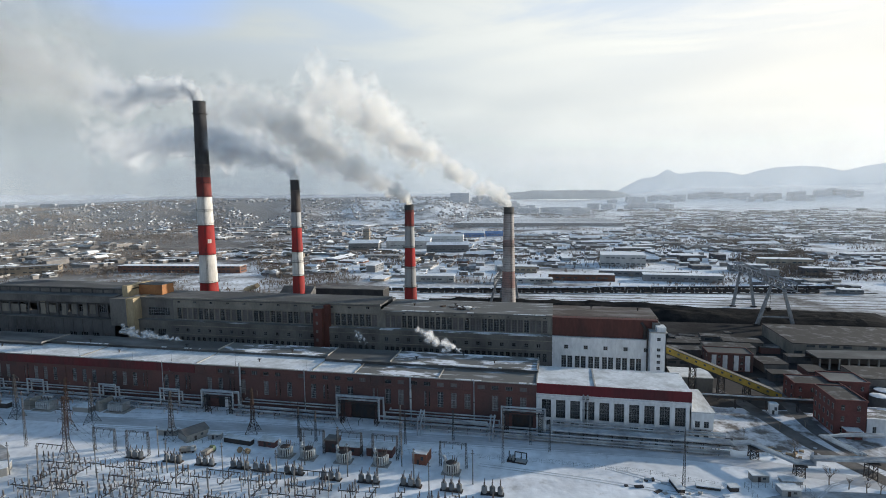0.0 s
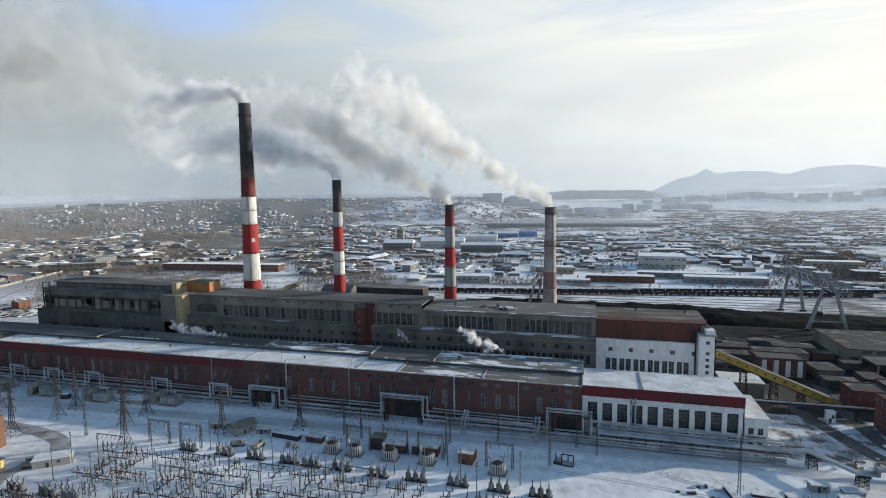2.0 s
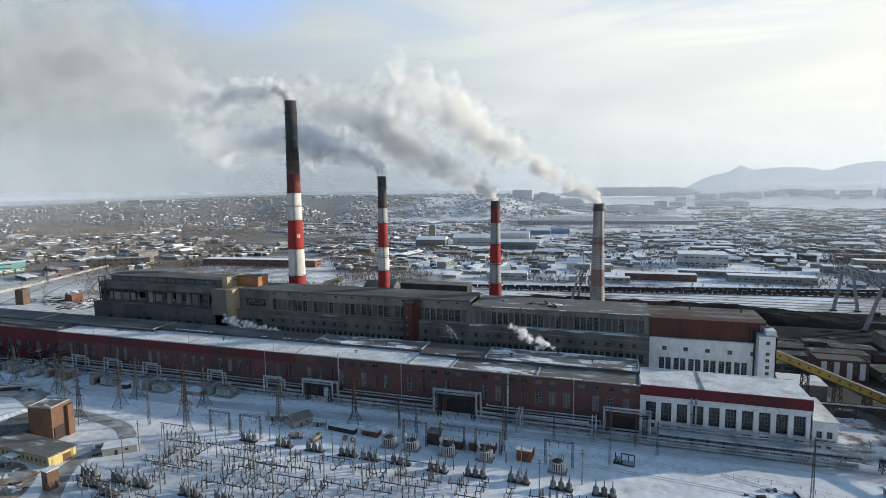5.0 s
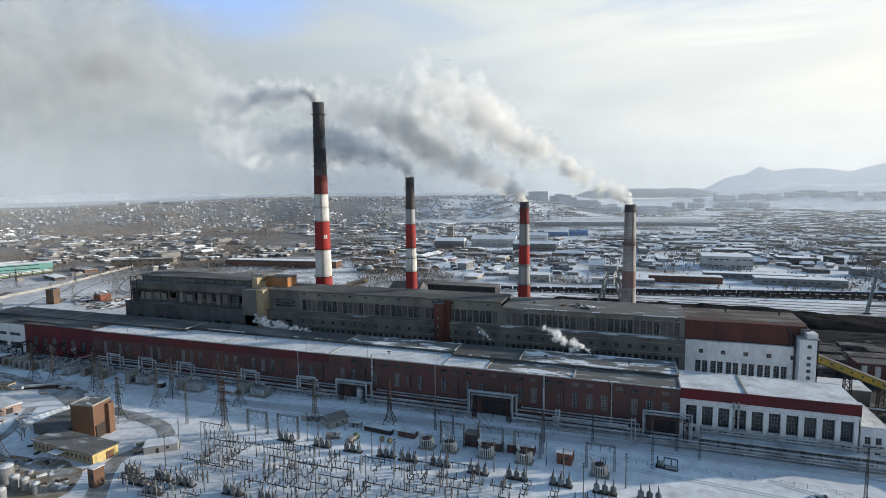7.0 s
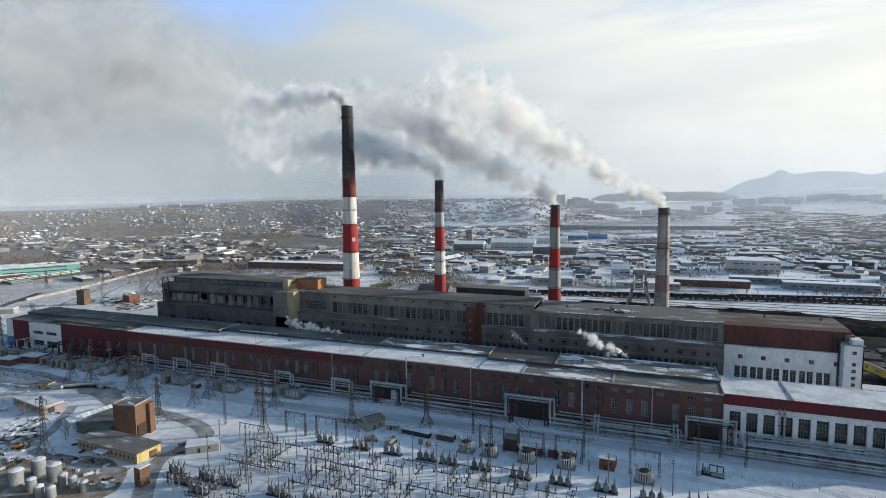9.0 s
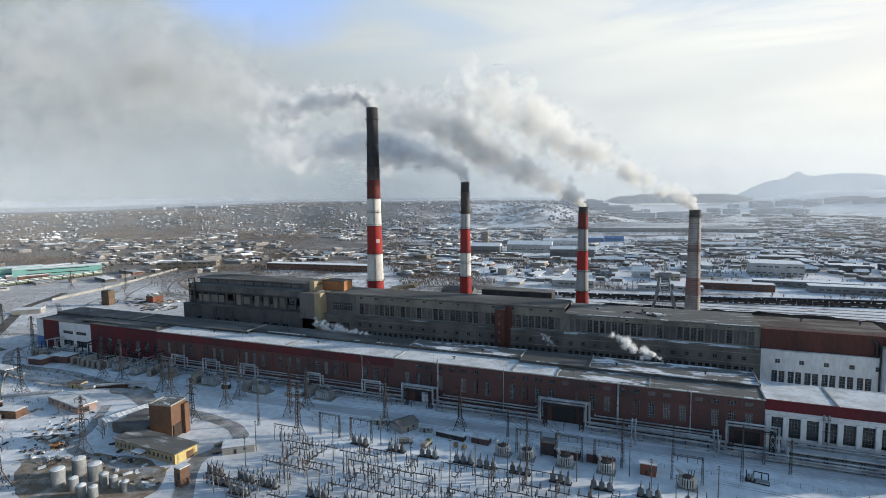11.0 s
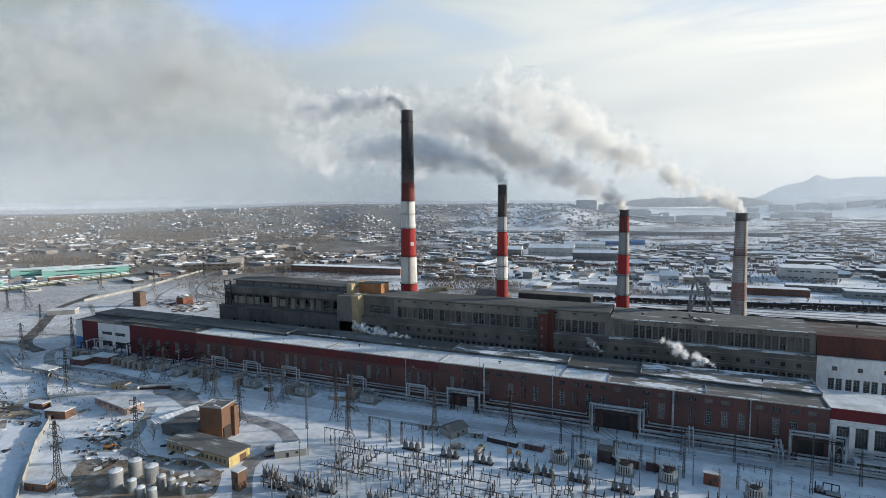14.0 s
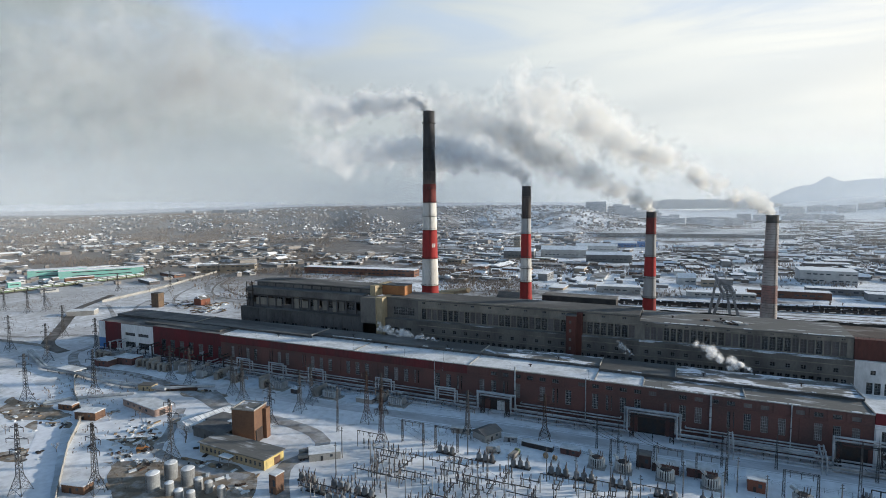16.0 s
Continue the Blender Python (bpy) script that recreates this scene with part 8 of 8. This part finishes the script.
for i, pts in enumerate(([(-215, 208), (-150, 213), (-60, 220), (60, 226)], [(-300, 213), (-240, 215), (-180, 222), (-120, 226), (0, 227.5)], [(-232, 190), (-215, 200), (-180, 210), (-140, 209), (-110, 208)],
                         [(-30, 205), (10, 202), (60, 196), (110, 196)], [(20, 212), (50, 200), (75, 188)], [(66, 190), (90, 202), (100, 214), (125, 228)], [(-330, 160), (-310, 146), (-300, 132), (-296, 118)],
                         [(-345, 205), (-320, 209), (-280, 214), (-240, 219)], [(-420, 205), (-380, 206), (-330, 212), (-280, 216)], [(-186, 122), (-170, 132), (-150, 137), (-130, 146)])):
    for k in (-0.85, 0.85):
        strip("road", [(x + k * 0.3, y + k) for x, y in pts], 0.5, track_snow, "wheel track in the snow", "wheel track", 0.055 + 0.004 * i)

# ---- smoke and haze ----
def fleck_material(name, colour, alpha):
    """Soft-edged wisps that scatter light back and let it through, thinning out to their rims."""
    m = bpy.data.materials.new(name)
    m.use_nodes = True
    n, l = m.node_tree.nodes, m.node_tree.links
    n.clear()
    d, t, both, clear, mix, out = (n.new("ShaderNode" + k) for k in ("BsdfDiffuse", "BsdfTranslucent", "MixShader", "BsdfTransparent", "MixShader", "OutputMaterial"))
    d.inputs["Color"].default_value = t.inputs["Color"].default_value = (*colour, 1)
    l.new(d.outputs[0], both.inputs[1])
    l.new(t.outputs[0], both.inputs[2])
    uv, length, ramp = n.new("ShaderNodeUVMap"), n.new("ShaderNodeVectorMath"), n.new("ShaderNodeMapRange")
    uv.uv_map, length.operation, ramp.interpolation_type = "UVMap", "LENGTH", "SMOOTHSTEP"
    for key, value in zip(("From Min", "From Max", "To Min", "To Max"), (0.0, 1.0, alpha, 0.0)):
        ramp.inputs[key].default_value = value
    l.new(uv.outputs[0], length.inputs[0])
    l.new(length.outputs["Value"], ramp.inputs["Value"])
    l.new(ramp.outputs["Result"], mix.inputs["Fac"])
    l.new(clear.outputs[0], mix.inputs[1])
    l.new(both.outputs[0], mix.inputs[2])
    l.new(mix.outputs[0], out.inputs["Surface"])
    return m


def plume(name, label, pts, count, puffs, fleck, material, seed):
    """A billowing plume of many small flecks, gathered in puffs within puffs."""
    g = np.random.default_rng(seed)
    rmean = 12 if pts[-1][3] > 8 else 2.4
    # puffs, small ones near the mouth
    pt = g.uniform(0, 1, puffs)
    row = catmull(pts, pt)
    off = g.normal(size=(puffs, 3)) * 0.36
    pr = row[:, 3] * g.uniform(0.25, 0.62, puffs)
    pc = row[:, :3] + off * row[:, 3:4]
    weight = np.maximum(np.interp(pt, np.linspace(0, 1, len(pts)), [p[4] for p in pts]), 0.02)
    k = g.choice(puffs, count, p=weight / weight.sum())
    d = g.normal(size=(count, 3))
    d /= np.linalg.norm(d, axis=1)[:, None]
    # most flecks fill a puff, the rest make its soft fringe
    rr = np.where(g.uniform(0, 1, count) < 0.82, g.uniform(0, 1, count) ** 0.45, np.abs(g.normal(size=count)) * 0.85)
    lump = 1 + 0.2 * np.sin(d[:, 0] * 7 + k) * np.sin(d[:, 1] * 6 + 2 * k) + 0.13 * np.sin(d[:, 2] * 11 + 3 * k)
    c = pc[k] + d * (rr * pr[k] * lump)[:, None]
    size = fleck * g.uniform(0.6, 1.4, count) * np.clip(row[k, 3] / rmean, 0.3, 7)
    a = g.normal(size=(count, 3))
    b = np.cross(a, g.normal(size=(count, 3)))
    a /= np.linalg.norm(a, axis=1)[:, None]
    b /= np.linalg.norm(b, axis=1)[:, None]
    a, b = a * size[:, None], b * size[:, None]
    b -= a * ((a * b).sum(1) / (a * a).sum(1))[:, None]
    b *= (size / np.linalg.norm(b, axis=1))[:, None]
    verts = np.stack([c - a - b, c + a - b, c + a + b, c - a + b], 1).reshape(-1, 3)
    me = bpy.data.meshes.new(name)
    me.vertices.add(4 * count)
    me.vertices.foreach_set("co", verts.ravel())
    me.loops.add(4 * count)
    me.loops.foreach_set("vertex_index", np.arange(4 * count, dtype=np.int32))
    me.polygons.add(count)
    me.polygons.foreach_set("loop_start", np.arange(count, dtype=np.int32) * 4)
    me.uv_layers.new(name="UVMap").data.foreach_set("uv", np.tile(np.array([-1, -1, 1, -1, 1, 1, -1, 1], np.float32), count))
    me.update()
    return tagged(part(name, me, material), label, "smoke", kind="stuff")


scene.cycles.transparent_max_bounces, scene.cycles.diffuse_bounces, scene.cycles.max_bounces = 128, 14, 16
smoke_dark = fleck_material("dark_smoke", (0.89, 0.9, 0.905), 0.2)
smoke_thin = fleck_material("thin_drifting_smoke", (0.83, 0.84, 0.83), 0.06)
smoke_grey = fleck_material("grey_smoke", (0.98, 0.985, 0.985), 0.2)
smoke_pale = fleck_material("pale_smoke", (0.993, 0.984, 0.96), 0.2)
steam_white = fleck_material("steam", (0.98, 0.98, 0.98), 0.2)
plume("smoke_plume", "dark grey smoke trailing from the tallest chimney",
      [(-269, 373, 180, 3.6, 1.2), (-274, 376, 187, 5.5, 1.2), (-290, 384, 193, 8.5, 1.2), (-322, 402, 198, 12, 1.0), (-365, 432, 202, 16, 1.1), (-439, 480, 212, 24, 0.6), (-530, 545, 236, 34, 0.16)],
      3800, 300, 4.4, smoke_dark, 1)
plume("smoke_plume", "thin grey smoke spreading wide over the western town",
      [(-500, 520, 230, 34, 0.12), (-600, 575, 262, 60, 0.3), (-780, 640, 310, 100, 0.55), (-1060, 720, 360, 150, 0.8), (-1400, 760, 390, 200, 0.9), (-1800, 780, 370, 240, 0.8)],
      2600, 320, 5.5, smoke_thin, 9)
plume("smoke_plume", "grey smoke drifting across the tallest chimney",
      [(-184.7, 359.4, 119, 2.8, 1.5), (-186, 359, 126, 4.5, 1.4), (-191, 358, 133, 7, 1.3), (-204, 357, 139, 11, 1.1), (-223, 364, 145, 14, 1.3), (-245, 378, 149, 17, 1.3), (-270, 398, 151, 19, 1.2), (-307, 418, 155, 22, 1.2), (-365, 440, 160, 25, 1.0), (-427, 470, 166, 26, 0.6), (-490, 500, 172, 26, 0.3)],
      4800, 300, 3.7, smoke_grey, 2)
plume("smoke_plume", "creamy smoke rising from the red and grey chimney",
      [(-100.2, 360.5, 101, 2.8, 2.0), (-103, 361, 106, 4.5, 1.9), (-111, 362.5, 111, 7, 1.8), (-132, 370, 121, 11, 1.7), (-158, 380, 136, 15, 1.5), (-183, 395, 149, 19, 1.3), (-203, 410, 163, 23, 1.1), (-235, 430, 177, 28, 0.9), (-285, 450, 186, 32, 0.6), (-350, 485, 196, 36, 0.4)],
      4600, 300, 3.7, smoke_pale, 3)
plume("smoke_plume", "creamy smoke rising from the old brick chimney",
      [(-31.4, 358.7, 99, 3, 2.0), (-35, 361, 105, 4.5, 1.9), (-44, 365, 110, 6.5, 1.8), (-71, 380, 125, 10, 1.7), (-102, 400, 142, 14, 1.5), (-124, 420, 157, 18, 1.2), (-150, 445, 173, 22, 1.0), (-190, 480, 196, 28, 0.7), (-238, 520, 214, 36, 0.4)],
      4600, 300, 3.7, smoke_pale, 4)


# translucent sheets put distance haze into pale colour, fading at foot and top
def haze_sheet_material(name, fade, top):
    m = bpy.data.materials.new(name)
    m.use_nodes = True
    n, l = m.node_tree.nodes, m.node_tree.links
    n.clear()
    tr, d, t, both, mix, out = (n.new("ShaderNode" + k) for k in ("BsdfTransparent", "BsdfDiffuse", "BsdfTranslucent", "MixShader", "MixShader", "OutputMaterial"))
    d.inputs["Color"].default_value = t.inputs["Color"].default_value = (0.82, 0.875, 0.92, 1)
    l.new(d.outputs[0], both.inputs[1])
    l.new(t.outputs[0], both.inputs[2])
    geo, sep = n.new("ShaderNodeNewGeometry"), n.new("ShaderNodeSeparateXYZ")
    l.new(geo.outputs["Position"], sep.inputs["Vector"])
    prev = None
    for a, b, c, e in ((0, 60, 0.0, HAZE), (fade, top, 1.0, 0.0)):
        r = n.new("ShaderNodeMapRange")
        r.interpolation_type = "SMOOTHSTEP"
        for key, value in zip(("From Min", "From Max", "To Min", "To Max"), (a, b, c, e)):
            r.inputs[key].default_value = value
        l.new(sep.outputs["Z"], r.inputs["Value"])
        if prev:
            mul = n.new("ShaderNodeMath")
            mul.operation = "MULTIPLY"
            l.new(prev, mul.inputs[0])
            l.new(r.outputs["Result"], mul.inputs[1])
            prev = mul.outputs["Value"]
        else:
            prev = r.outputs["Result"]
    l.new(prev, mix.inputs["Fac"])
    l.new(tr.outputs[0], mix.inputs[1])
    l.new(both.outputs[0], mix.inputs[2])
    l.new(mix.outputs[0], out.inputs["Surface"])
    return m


# added upright arcs of sheet, nested by distance, that pale the town like haze
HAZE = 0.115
haze_sheet, far_haze_sheet = haze_sheet_material("haze", 120, 420), haze_sheet_material("far_haze_sheet", 260, 760)
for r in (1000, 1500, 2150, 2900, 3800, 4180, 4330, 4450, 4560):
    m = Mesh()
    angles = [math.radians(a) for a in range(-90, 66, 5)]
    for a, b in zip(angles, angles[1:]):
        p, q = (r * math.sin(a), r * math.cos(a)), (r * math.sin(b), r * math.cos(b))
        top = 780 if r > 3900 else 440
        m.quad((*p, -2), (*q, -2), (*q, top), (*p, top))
    tagged(part("haze", m, far_haze_sheet if r > 3900 else haze_sheet, smooth=True), "thin pale winter haze hanging over the town", "haze", kind="stuff")


# ---- steam wisps on the roofs ----
for i, (x, y, z, label) in enumerate(((-48, 272, 26, "white steam blowing off a roof vent"), (-214, 272, 24.6, "long white steam trail over the hall roof"), (-242, 272, 24.6, "thin grey steam over the hall roof"), (-103, 281, 25.5, "thin steam over the hall roof"), (-196, 239, 17, "thin steam before the brick wall"))):
    k = (1.0, 0.9, 0.8, 0.6, 0.4)[i]
    far, up = (1.5, 2.6, 1.4, 1.0, 1.0)[i], (0.95, 0.32, 0.7, 1.0, 1.0)[i]
    plume("steam", label, [(x, y, z, 0.6 * k, 2), (x - 3 * k * far, y, z + 1.8 * k * up, 2.0 * k, 1.5), (x - 7 * k * far, y + 1, z + 3.6 * k * up, 3.2 * k, 1.2), (x - 12 * k * far, y + 2, z + 7 * k * up, 3.6 * k, 0.9), (x - 16 * k * far, y + 2, z + 11 * k * up, 4.0 * k, 0.5)],
          int(1500 * k * far ** 0.6), 34, 1.0 * k, steam_white, 20 + i)
v = thing("roof_vent", (-47.5, 272, 24.2), "dark bent steam vent on the hall roof", "vent")
part("pipe", Mesh().tube([(0, 0, 0), (0, 0, 2.2), (-2.5, 0, 2.6)], 0.35, 8), dark_metal, v)
